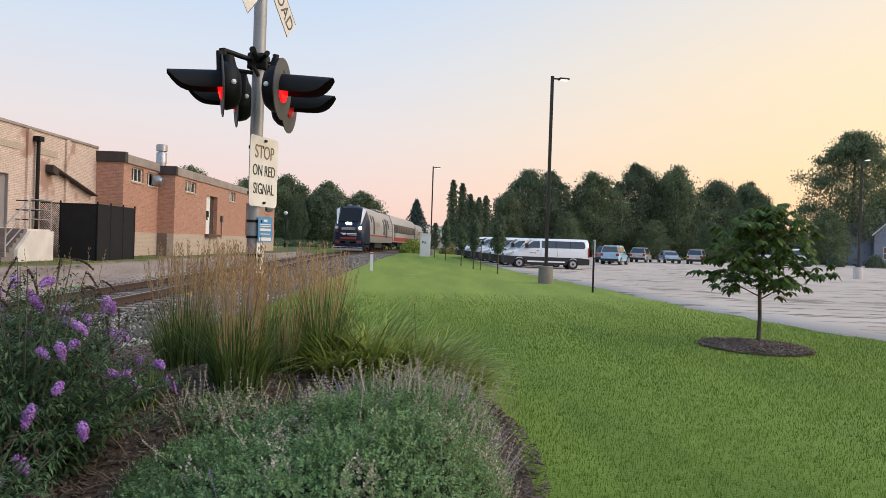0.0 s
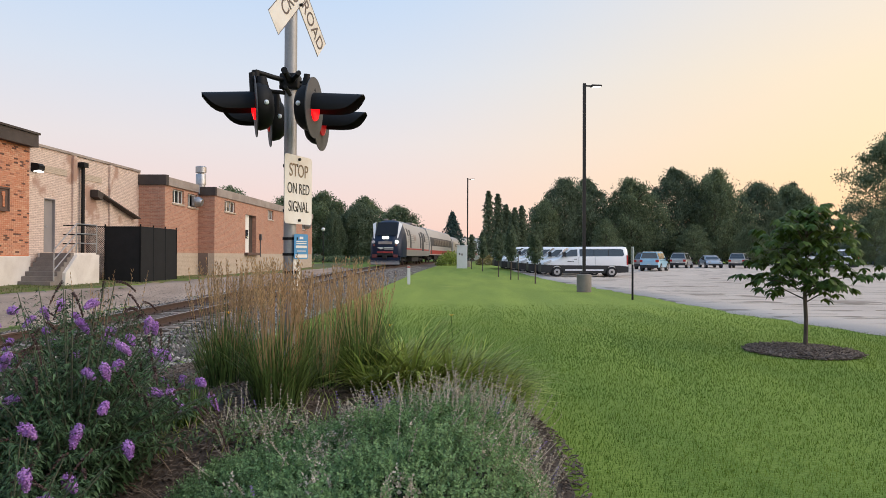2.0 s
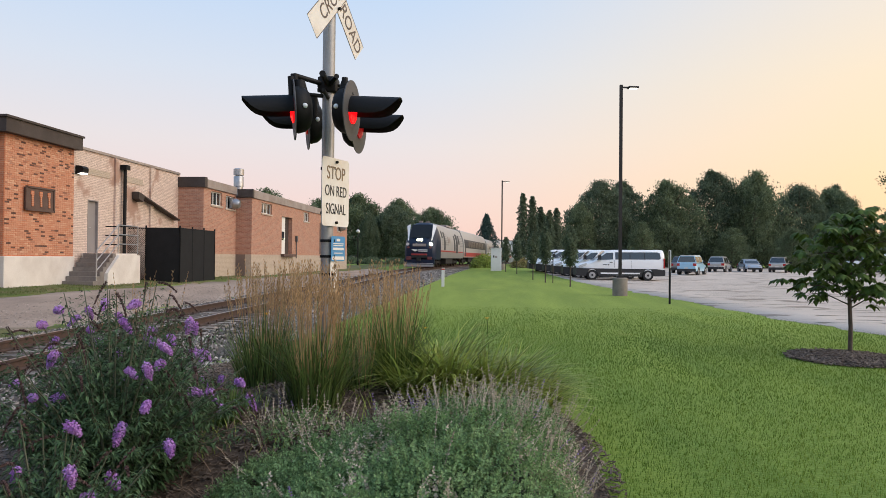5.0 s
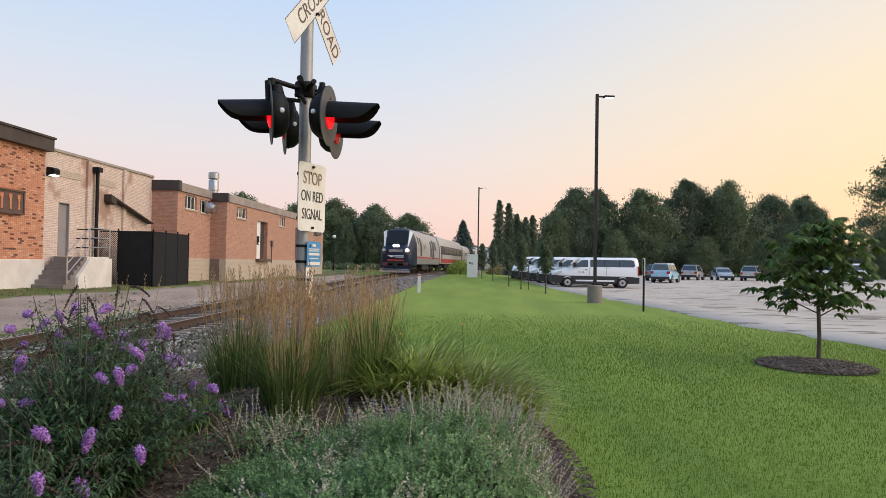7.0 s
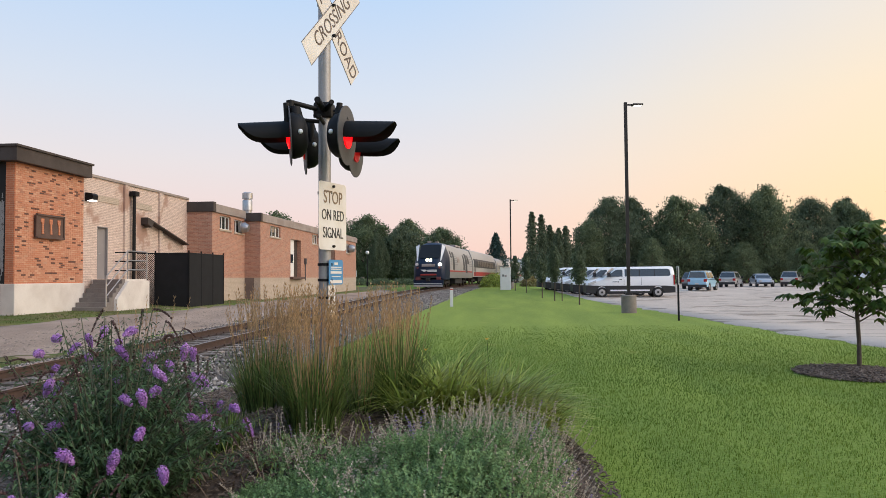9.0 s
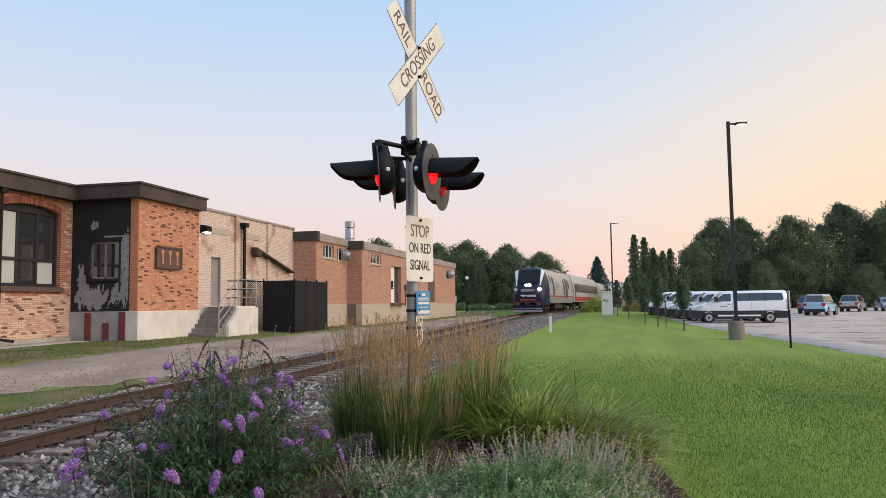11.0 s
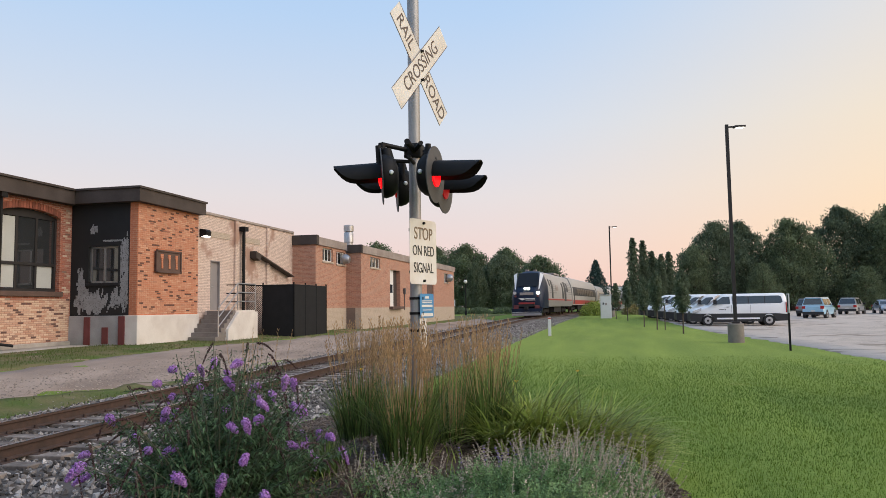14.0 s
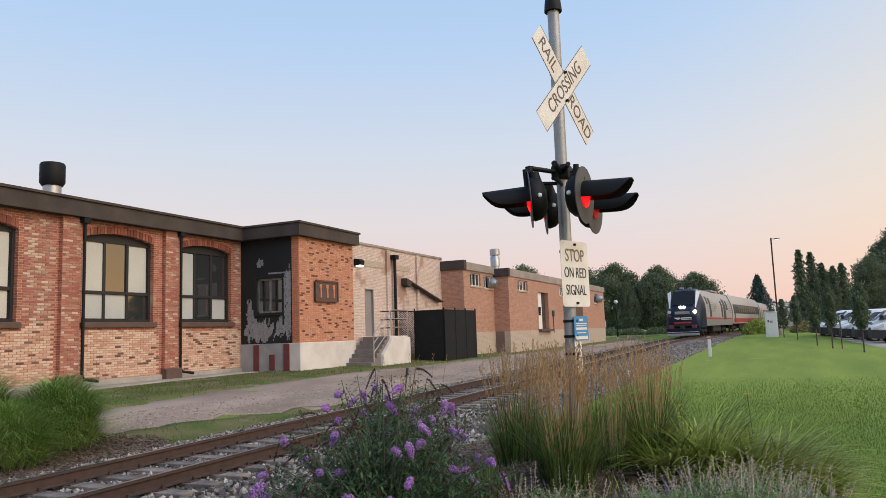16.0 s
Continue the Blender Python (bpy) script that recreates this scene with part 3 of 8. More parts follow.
def arched_window(a, b, z0, z1):
    """Wooden window with a low arched head board: three lights over three."""
    w = b - a
    x = NX - 0.22
    rise = 0.20
    win = part("window", Shape().box(x - 0.05, x + 0.07, a, b, z0, z0 + 0.09).box(x - 0.05, x + 0.07, a, a + 0.08, z0 + 0.09, z1 - rise).box(x - 0.05, x + 0.07, b - 0.08, b, z0 + 0.09, z1 - rise), FRAME, near, "dark-framed arched factory window")
    # arched head panel and the brick arch over it
    n = 12
    arc = [(a + w * i / n, z1 - rise + rise * math.sin(math.pi * i / n) ** 0.75) for i in range(n + 1)]
    part("head_panel", Shape().prism([(a, z1 - rise - 0.07)] + arc + [(b, z1 - rise - 0.07)], "x", x - 0.04, x + 0.05), FRAME, win)
    top = Shape()
    for (ya, za), (yb, zb) in zip(arc, arc[1:]):
        top.prism([(ya, za), (yb, zb), (yb, z1 + 0.0), (ya, z1 + 0.0)], "x", NX - 0.4, NX + 0.002)
    part("arch_infill", top, RED_BRICK, win)
    for i in range(22):
        u0, u1 = i / 22, (i + 0.86) / 22
        f = lambda u: z1 - rise + rise * math.sin(math.pi * u) ** 0.75
        part("arch_brick", Shape().prism([(a + w * u0, f(u0) + 0.005), (a + w * u1, f(u1) + 0.005), (a + w * u1, f(u1) + 0.22), (a + w * u0, f(u0) + 0.22)], "x", NX - 0.05, NX + 0.02), SILL_BRICK, win)
    mid = z0 + (z1 - rise - z0) * 0.36
    for y in (a + w * 0.345, a + w * 0.665):
        part("mullion", Shape().box(x - 0.03, x + 0.05, y - 0.045, y + 0.045, z0 + 0.09, z1 - rise - 0.07, bevel=0.008), FRAME, win)
    part("transom", Shape().box(x - 0.035, x + 0.06, a + 0.08, b - 0.08, mid - 0.05, mid + 0.05, bevel=0.008), FRAME, win)
    cols = (a + 0.08, a + w * 0.345, a + w * 0.665, b - 0.08)
    for i, (c, d) in enumerate(zip(cols, cols[1:])):
        for lo, hi in ((z0 + 0.09, mid), (mid, z1 - rise - 0.07)):
            # pale sheets on panes: blinds in part, the rest painted sky reflection
            blind = (i == 0 and hi > 4 and a > 14) or (i == 2 and hi > 4 and a < 18) or (hi < 4 and (i + int(a)) % 3 != 1)
            part("pane", Shape().box(x - 0.005, x + 0.005, c, d, lo, hi), GLASS, win)
            if blind:
                part("blind", Shape().box(x + 0.0055, x + 0.0085, c + 0.045, d - 0.045, lo + 0.03, hi - 0.03), PALE_PANE, win, "pale sheet on the pane for blinds and sky reflection")
    part("window_sill", Shape().box(NX - 0.2, NX + 0.10, a - 0.05, b + 0.08, z0 - 0.16, z0, bevel=0.015), SILL, win, "dark brown stone sill")


SILL_BRICK = mat("arch_brick", (0.30, 0.10, 0.065), 0.85, 0, 0.25, 5, 40, 0.3, None, "object")
PALE_PANE = mat("pale_blind_and_sky_tone", (0.50, 0.52, 0.50), 0.06, 0, 0.08, 1.2, 20, 0, None, "", 0.6)
for a, b in WINDOWS:
    arched_window(a, b, 2.46, 5.12)
# roof ventilator
v = thing("roof_ventilator", "round dark metal roof ventilator on a galvanised neck", "vent", at=(-19.5, 14.85, 5.8))
part("neck", Shape().tube([(0, 0, 0), (0, 0, 0.9)], 0.26, 16).tube([(0, 0, 0.18), (0, 0, 0.24)], 0.36, 16), STEEL, v, smooth=True)
part("cowl", Shape().tube([(0, 0, 0.85), (0, 0, 0.95), (0, 0, 1.5), (0, 0, 1.55)], [0.30, 0.36, 0.36, 0.33], 18), BLACKMETAL, v, "dark cowl", smooth=True)

# ---- entrance annex: orange brick front, black painted side ----
annex = thing("brick_annex", "orange brick annex with black peeling side wall and white plinth", "building", kind="structure")
AX, A0, A1 = -15.2, 21.45, 25.15
part("front_wall", wall_y(AX, A0 + 0.0, A1, 1.62, 5.5, 0.3), ORANGE_BRICK, annex)
part("north_wall", Shape().box(-16.4, AX - 0.3, A1 - 0.3, A1, 0.4, 5.5), ORANGE_BRICK, annex)
HX0, HX1, HZ0, HZ1 = -17.1, -15.95, 2.75, 4.0
sw = Shape()
for x0, x1, z0, z1 in ((NX, HX0, 1.64, 5.46), (HX1, AX - 0.3, 1.64, 5.46), (HX0, HX1, 1.64, HZ0), (HX0, HX1, HZ1, 5.46)):
    sw.box(x0, x1, A0, A0 + 0.25, z0, z1)
part("side_wall", sw, BLACKPAINT, annex, "black painted side wall")
part("corner_bricks", Shape().box(AX - 0.3, AX - 0.012, A0 - 0.012, A0, 1.64, 5.46), ORANGE_BRICK, annex)
part("plinth", Shape().box(NX, AX - 0.46, A0 - 0.05, A0 + 0.25, 0.3, 1.64, bevel=0.015), GREYPLINTH, annex, "flaking grey painted plinth")
part("plinth", Shape().box(AX - 0.46, AX + 0.06, A0 - 0.05, A1 + 0.02, 0.3, 1.64, bevel=0.02), PLINTH, annex, "white painted rough plinth")
fa = Shape()
fa.box(NX + 0.0, AX + 0.25, A0 - 0.3, A1 + 0.12, 5.46, 5.90).box(NX + 0.0, AX + 0.3, A0 - 0.35, A1 + 0.17, 5.90, 5.97)
part("fascia", fa, FASCIA, annex, "dark brown metal fascia")
wn = part("window", Shape().box(HX0, HX1, A0 + 0.08, A0 + 0.16, HZ0, HZ0 + 0.06).box(HX0, HX1, A0 + 0.08, A0 + 0.16, HZ1 - 0.06, HZ1).box(HX0, HX0 + 0.06, A0 + 0.08, A0 + 0.16, HZ0, HZ1).box(HX1 - 0.06, HX1, A0 + 0.08, A0 + 0.16, HZ0, HZ1).box(-16.56, -16.5, A0 + 0.08, A0 + 0.16, HZ0, HZ1), STEEL, annex, "sliding metal window")
part("pane", Shape().box(HX0, HX1, A0 + 0.115, A0 + 0.125, HZ0, HZ1), GLASS, wn)
part("window_sill", Shape().box(HX0 - 0.08, HX1 + 0.08, A0 - 0.06, A0 + 0.1, HZ0 - 0.1, HZ0, bevel=0.01), BLACKPAINT, wn)
for x, z0, z1 in ((-17.05, 0.66, 1.60), (-16.35, 0.70, 1.25), (-15.72, 0.66, 1.62)):
    part("maroon_board", Shape().box(x - 0.12, x + 0.12, A0 - 0.09, A0 - 0.052, z0, z1, bevel=0.006), MAROON, annex, "faded maroon board")
# flakes where the black paint has come away: uneven thin patches
prng = random.Random(11)
FLAKES = ((-16.95, 2.05, 1.2, 0.75), (-17.4, 2.75, 0.3, 0.8), (-17.3, 2.25, 0.5, 0.5), (-16.05, 2.2, 0.3, 0.6), (-15.72, 3.5, 0.5, 1.3), (-15.75, 2.45, 0.3, 1.2), (-15.62, 3.0, 0.35, 1.3), (-16.95, 4.55, 0.28, 0.24), (-16.2, 4.15, 0.8, 0.07))
fk = Shape()
for ix in range(62):
    for iz in range(60):
        x, z = NX + 0.04 + 0.038 * ix, 1.68 + 0.055 * iz
        if x > AX - 0.36 or (HX0 - 0.1 < x + 0.02 < HX1 + 0.1 and HZ0 - 0.12 < z + 0.03 < HZ1 + 0.02):
            continue
        near_by = max(1 - max(0.0, math.hypot((x - fx) / (fw * 0.62), (z - fz) / (fh * 0.62))) for fx, fz, fw, fh in FLAKES)
        if near_by + 0.75 * noise.noise((x * 9.0, z * 2.6, 4.0)) + 0.3 * noise.noise((x * 25, z * 9, 1.0)) > 0.16:
            j_ = [prng.uniform(-0.012, 0.012) for _ in range(8)]
            q = [(x + j_[0], z + j_[1]), (x + 0.04 + j_[2], z + j_[3]), (x + 0.04 + j_[4], z + 0.06 + j_[5]), (x + j_[6], z + 0.06 + j_[7])]
            y_ = A0 - 0.003 - prng.uniform(0, 0.002)
            fk.add([(a_, y_, b_) for a_, b_ in q], [(0, 1, 2, 3)])
ob = part("peeled_paint", fk, PEELED, annex, "pale plaster where black paint has peeled", tidy=False)
ob["kind"] = "stuff"
# wall panel with three wavy openings
pan = thing("wall_panel", "dark brown panel with three pale upright slots", "panel", at=(AX, 23.10, 3.52))
ps = Shape().box(0.005, 0.09, -0.73, 0.73, -0.36, 0.36, bevel=0.02)
for a, b, c, d in ((-0.75, 0.75, 0.34, 0.40), (-0.75, 0.75, -0.40, -0.34), (-0.77, -0.70, -0.40, 0.40), (0.70, 0.77, -0.40, 0.40)):
    ps.box(0.09, 0.125, a, b, c, d)
part("panel_board", ps, SILL, pan)
for k in (-0.42, 0.02, 0.46):
    slot = [(-0.05, -0.32), (0.08, -0.32), (0.055, -0.08), (0.05, 0.06), (0.085, 0.16), (0.085, 0.32), (-0.10, 0.32), (-0.12, 0.18), (-0.045, 0.08), (-0.04, -0.08)]
    part("pale_slot", Shape().prism([(k + y * 0.8, z * 0.78) for y, z in slot], "x", 0.09, 0.115), ORANGE_BRICK, pan, "pale figure-shaped slot")

# ---- pale painted brick middle section with the stair door ----
mid = thing("pale_brick_building", "pale painted brick building section with rust-stained walls", "building", kind="structure")
GX = -16.4
part("brick_wall", wall_y(GX, 26.95, 36.6, 0.4, 5.86, 0.35, [(28.1, 28.88, 1.78, 3.92)]), PALE_BRICK, mid)
part("coping", Shape().box(GX - 0.4, GX + 0.06, 26.95, 36.5, 5.86, 5.97, bevel=0.01), COPING, mid, "thin metal coping")
for y, w in ((30.2, 0.26), (33.4, 0.3)):
    part("pilaster", Shape().box(GX, GX + 0.10, y - w / 2, y + w / 2, 0.5, 5.84, bevel=0.01), PALE_BRICK, mid)
for a, b in ((27.9, 29.7), (31.0, 32.6)):
    part("lintel", Shape().box(GX, GX + 0.025, a, b, 4.92, 5.18), CREAM, mid, "bricked-up opening's lintel")
part("downpipe", Shape().tube([(GX + 0.16, 30.72, 5.5), (GX + 0.16, 30.72, 0.8)], 0.075, 12).box(GX + 0.02, GX + 0.3, 30.55, 30.9, 5.42, 5.62), BLACKMETAL, mid, "thick black downpipe", smooth=True)
dr = part("door", Shape().box(GX - 0.16, GX - 0.10, 28.14, 28.84, 1.78, 3.88, bevel=0.005), DOORGREY, mid, "closed grey steel door")
part("door_frame", Shape().box(GX - 0.2, GX + 0.01, 28.1, 28.14, 1.78, 3.92).box(GX - 0.2, GX + 0.01, 28.84, 28.88, 1.78, 3.92).box(GX - 0.2, GX + 0.01, 28.14, 28.84, 3.88, 3.92), DOORGREY, dr)
part("door_handle", Shape().tube([(GX - 0.10, 28.22, 2.8), (GX - 0.02, 28.22, 2.8), (GX - 0.02, 28.36, 2.8)], 0.016, 8), STEEL, dr)
# sloping canopy over the yard
can = Shape()
can.prism([(31.6, 4.55), (35.9, 3.52), (35.9, 3.47), (32.15, 4.36), (32.0, 4.12), (31.6, 4.24)], "x", GX + 0.02, GX + 0.35)
part("canopy", can, FASCIA, mid, "low sloping dark canopy")
part("roof", Shape().box(-19.5, GX - 0.36, 26.95, 36.5, 5.6, 5.7), ROOFTAR, mid)
K = 0.936
mid.matrix_world = Matrix.Translation(Vector((0.1, 0, 1.74)) * (1 - K)) @ Matrix.Scale(K, 4)
GX = -15.34
wl = thing("wall_light", "small dark wall-pack light, lit, on brick wall", "lamp", at=(GX + 0.02, 25.62, 4.74))
part("housing", Shape().prism([(0, -0.1), (0.28, -0.02), (0.30, 0.12), (0.22, 0.2), (0, 0.22)], "y", -0.18, 0.18), BLACKMETAL, wl)
part("lens", Shape().box(0.06, 0.27, -0.15, 0.15, -0.095, -0.055), glow_mat("wall_light_lens", (1.0, 0.95, 0.85), 3.0), wl, "bright lens")

# stair with railings
stair = thing("entry_stair", "concrete entry stair with pipe railings and white side wall", "stair", kind="structure")
SX0, SX1, NST = GX + 0.02, -14.0, 7
Y_TOP, Y_BOT, Z_TOP = 25.9, 24.4, 1.76
for i in range(NST):
    y0 = Y_BOT + (Y_TOP - Y_BOT) * i / NST
    z1 = 0.62 + (Z_TOP - 0.62) * (i + 1) / NST
    part("step", Shape().box(AX + 0.07, SX1, y0, Y_TOP + 0.001, z1 - (Z_TOP - 0.62) / NST, z1, bevel=0.008), mat("worn_step_concrete", (0.23, 0.205, 0.19), 0.9, 0, 0.25, 3, 40, 0.2) if i == 0 else bpy.data.materials["worn_step_concrete"], stair)
part("landing", Shape().box(SX0, SX1, Y_TOP + 0.002, 27.5, 0.4, Z_TOP, bevel=0.01), PLINTH, stair, "white painted landing")
part("side_wall", Shape().prism([(25.1, 0.5), (27.5, 0.5), (27.5, 1.70), (25.95, 1.70), (25.15, 1.05)], "x", SX1, SX1 + 0.12), PLINTH, stair, "white painted side wall")


def rails(x):
    for yb in (24.5, 25.95, 27.4):
        zb = 0.80 if yb < 25 else 1.76
        part("rail_post", Shape().tube([(x, yb, zb), (x, yb, zb + 1.05)], 0.024, 8), STEEL, stair)
    for h in (0.35, 0.7, 1.05):
        part("railing", Shape().tube([(x, 24.5, 0.80 + h), (x, 25.95, 1.76 + h), (x, 27.4, 1.76 + h)], 0.022, 8), STEEL, stair)


rails(SX1 + 0.06)
for h in (0.35, 0.7, 1.05):
    part("railing", Shape().tube([(SX1 + 0.06, 27.4, 1.76 + h), (GX + 0.1, 27.4, 1.76 + h)], 0.022, 8), BLACKMETAL, stair)

# fenced yard
yard = thing("yard_fence", "black chain-link fence with solid panels round a yard", "fence")
FX, FY0, FY1, FZ = -13.1, 29.3, 33.0, 2.86


def fence_run(p0, p1, solid):
    d = Vector((p1[0] - p0[0], p1[1] - p0[1], 0))
    g = Shape()
    u = d.normalized()
    w = Vector((-u.y, u.x, 0))
    z0, z1 = 0.56, FZ - 0.04
    if solid:
        for i in range(max(1, round(d.length / 1.2))):
            k = max(1, round(d.length / 1.2))
            q0, q1 = (Vector((p0[0], p0[1], 0)) + d * ((i + e) / k) for e in (0.01, 0.99))
            w2 = w * 0.012
            g = Shape().add([(v.x, v.y, z) for z in (z0, z1) for v in (q0 - w2, q1 - w2, q1 + w2, q0 + w2)], [(3, 2, 1, 0), (4, 5, 6, 7), (0, 1, 5, 4), (1, 2, 6, 5), (2, 3, 7, 6), (3, 0, 4, 7)])
            part("fence_panel", g, MESHBLACK, yard, "plain black privacy panel")
    else:
        # chain-link: two sets of slanting wires
        hgt, gap = z1 - z0, 0.085
        for lean in (-1, 1):
            m_ = -hgt
            while m_ < d.length:
                pts = []
                for z in (0.0, hgt):
                    pts.append((m_ + z if lean > 0 else m_ + hgt - z, z))
                (ua, za), (ub, zb) = pts
                if ua > ub:
                    ua, za, ub, zb = ub, zb, ua, za
                lo, hi = max(ua, 0.0), min(ub, d.length)
                if hi - lo > 0.02:
                    f = lambda u_: za + (zb - za) * (u_ - ua) / (ub - ua)
                    A, B = (Vector((p0[0], p0[1], z0 + f(q_))) + u * q_ + w * (0.004 * lean) for q_ in (lo, hi))
                    g.tube([A, B], 0.009, 4, caps=False)
                m_ += gap
        part("chain_link", g, MESHBLACK, yard, "black chain-link mesh", tidy=False)["kind"] = "stuff"
    part("top_rail", Shape().tube([(*p0, FZ - 0.03), (*p1, FZ - 0.03)], 0.025, 8), MESHBLACK, yard)
    k = max(1, round(d.length / 1.3))
    for i in range(k + 1):
        c = Vector((p0[0], p0[1], 0)) + d * (i / k)
        part("post", Shape().tube([(c.x, c.y, 0.45), (c.x, c.y, FZ + 0.08)], 0.035, 8), MESHBLACK, yard)


fence_run((-15.5, FY0), (-14.55, FY0), False)
fence_run((-14.55, FY0), (FX, FY0), True)
fence_run((FX, FY0), (FX, FY1), True)
fence_run((FX, FY1), (-14.0, FY1), True)

# ---- tan brick blocks further on ----
GX = -15.7
blocks = thing("tan_brick_building", "tan red brick building with cream painted base and metal coping", "building", kind="structure")
B1X, B2X = -14.5, -13.6
w1 = [(36.0, 37.5, 4.30, 5.0), (38.0, 39.4, 4.25, 4.95)]
part("brick_wall", wall_y(B1X, 35.06, 39.6, 1.8, 5.1, 0.35, w1), TAN_BRICK, blocks)
part("painted_base", wall_y(B1X + 0.006, 35.05, 39.6, 0.4, 1.8, 0.356), CREAM, blocks)
part("end_wall", Shape().box(GX - 0.1, B1X - 0.35, 35.06, 35.4, 0.4, 5.1), TAN_BRICK, blocks)
part("end_wall", Shape().box(B1X, B2X - 0.35, 39.55, 39.9, 1.8, 4.95), TAN_BRICK, blocks)
part("painted_base", Shape().box(B1X + 0.01, B2X - 0.35, 39.54, 39.9, 0.4, 1.8), mat("brown_painted_base", (0.19, 0.14, 0.12), 0.9, 0, 0.2, 2, 30, 0.2), blocks, "brown painted base")
w2 = [(41.2, 43.15, 4.2, 4.82), (45.2, 47.55, 1.86, 4.25), (50.4, 51.9, 4.2, 4.85), (55.0, 57.2, 1.9, 4.3), (61.2, 62.8, 3.9, 4.7)]
part("brick_wall", wall_y(B2X, 39.55, 65.2, 1.8, 4.95, 0.35, w2), TAN_BRICK, blocks)
part("painted_base", wall_y(B2X + 0.006, 39.54, 65.2, 0.4, 1.8, 0.356), CREAM, blocks, "cream painted base")
part("end_wall", Shape().box(-34, B2X - 0.35, 64.85, 65.2, 0.4, 4.95), TAN_BRICK, blocks)
part("roof", Shape().box(-34, B1X - 0.05, 35.1, 39.6, 5.105, 5.2).box(-34, B2X - 0.05, 39.72, 65.2, 4.955, 5.08), ROOFTAR, blocks)
part("dark_fascia", Shape().box(GX - 0.1, B1X + 0.10, 34.98, 35.3, 5.1, 5.6, bevel=0.01).box(B1X + 0.10, B2X + 0.08, 39.46, 39.7, 4.95, 5.42, bevel=0.01), FASCIA, blocks, "dark fascia on the end walls")
part("coping", Shape().box(B1X - 0.3, B1X + 0.09, 35.3, 39.46, 5.1, 5.52, bevel=0.01), COPING, blocks, "streaked metal coping")
part("coping", Shape().box(B2X - 0.3, B2X + 0.07, 39.7, 65.4, 4.95, 5.40, bevel=0.01), COPING, blocks, "streaked metal coping")


def plain_window(x, a, b, z0, z1, panes=3, white=True):
    m = WHITE if white else FRAME
    f = Shape().box(x - 0.16, x - 0.1, a, b, z0, z0 + 0.05).box(x - 0.16, x - 0.1, a, b, z1 - 0.05, z1)
    for i in range(panes + 1):
        yy = a + 0.03 + (b - a - 0.06) * i / panes
        f.box(x - 0.16, x - 0.1, yy - 0.03, yy + 0.03, z0 + 0.05, z1 - 0.05)
    w = part("window", f, m, blocks, "white-framed high window")
    part("pane", Shape().box(x - 0.135, x - 0.125, a, b, z0, z1), GLASS, w)
    part("window_sill", Shape().box(x - 0.1, x + 0.05, a - 0.05, b + 0.05, z0 - 0.09, z0, bevel=0.01), CREAM, w)


for h in w1:
    plain_window(B1X, *h)
for h in (w2[0], w2[2], w2[4]):
    plain_window(B2X, *h)
part("door", Shape().box(B2X - 0.2, B2X - 0.14, 45.2, 46.4, 1.86, 4.25), WHITE, blocks, "white door leaf in a wide opening")
part("door_window", Shape().box(B2X - 0.138, B2X - 0.13, 45.45, 46.2, 2.75, 3.3), GLASS, blocks)
# dark panel paints in the unlit inside of the open half
part("dark_opening", Shape().box(B2X - 0.33, B2X - 0.25, 46.4, 47.55, 1.86, 4.25), FASCIA, blocks)
part("door_sill", Shape().box(B2X, B2X + 0.25, 45.0, 47.7, 1.70, 1.86, bevel=0.01), SILL, blocks)
part("boarded_opening", Shape().box(B2X - 0.2, B2X - 0.1, 55.0, 57.2, 1.9, 4.3), SILL, blocks, "brown boarded opening")
part("fan_unit", Shape().tube([(B1X, 38.9, 4.55), (B1X + 0.25, 38.9, 4.55), (B1X + 0.45, 38.9, 4.5)], [0.28, 0.3, 0.2], 12).box(B1X, B1X + 0.1, 38.6, 39.2, 4.3, 4.85), STEEL, blocks, "wall exhaust fan", smooth=True)
part("fan_unit", Shape().tube([(B2X, 62.4, 4.3), (B2X + 0.3, 62.4, 4.3), (B2X + 0.5, 62.4, 4.25)], [0.33, 0.34, 0.22], 12), STEEL, blocks, "wall exhaust fan", smooth=True)
part("meter_box", Shape().box(B2X, B2X + 0.12, 48.3, 48.6, 2.7, 3.1, bevel=0.01).tube([(B2X + 0.05, 48.45, 2.7), (B2X + 0.05, 48.45, 1.6)], 0.03, 8), GREYMETAL, blocks)
K2 = 0.972
blocks.matrix_world = Matrix.Translation(Vector((0.1, 0, 1.72)) * (1 - K2)) @ Matrix.Scale(K2, 4)
vf = thing("roof_flue", "round galvanised roof flue with bands", "vent", at=(-17.0, 46.8, 4.9))
part("flue_pipe", Shape().tube([(0, 0, 0), (0, 0, 1.6)], 0.27, 16), STEEL, vf, smooth=True)
part("flue_cap", Shape().tube([(0, 0, 1.35), (0, 0, 2.0), (0, 0, 2.05)], [0.32, 0.32, 0.28], 16).tube([(0, 0, 2.05), (0, 0, 2.12)], 0.2, 12).tube([(0, 0, 2.12), (0, 0, 2.5), (0, 0, 2.54)], [0.34, 0.34, 0.28], 16), STEEL, vf, smooth=True)
strip("apron", steps((-14, 21, 1)), lambda y: NX + 0.02, lambda y: NX + 1.1, 3, 0.05, CONCRETE, "cracked concrete apron along the factory wall", "pavement")


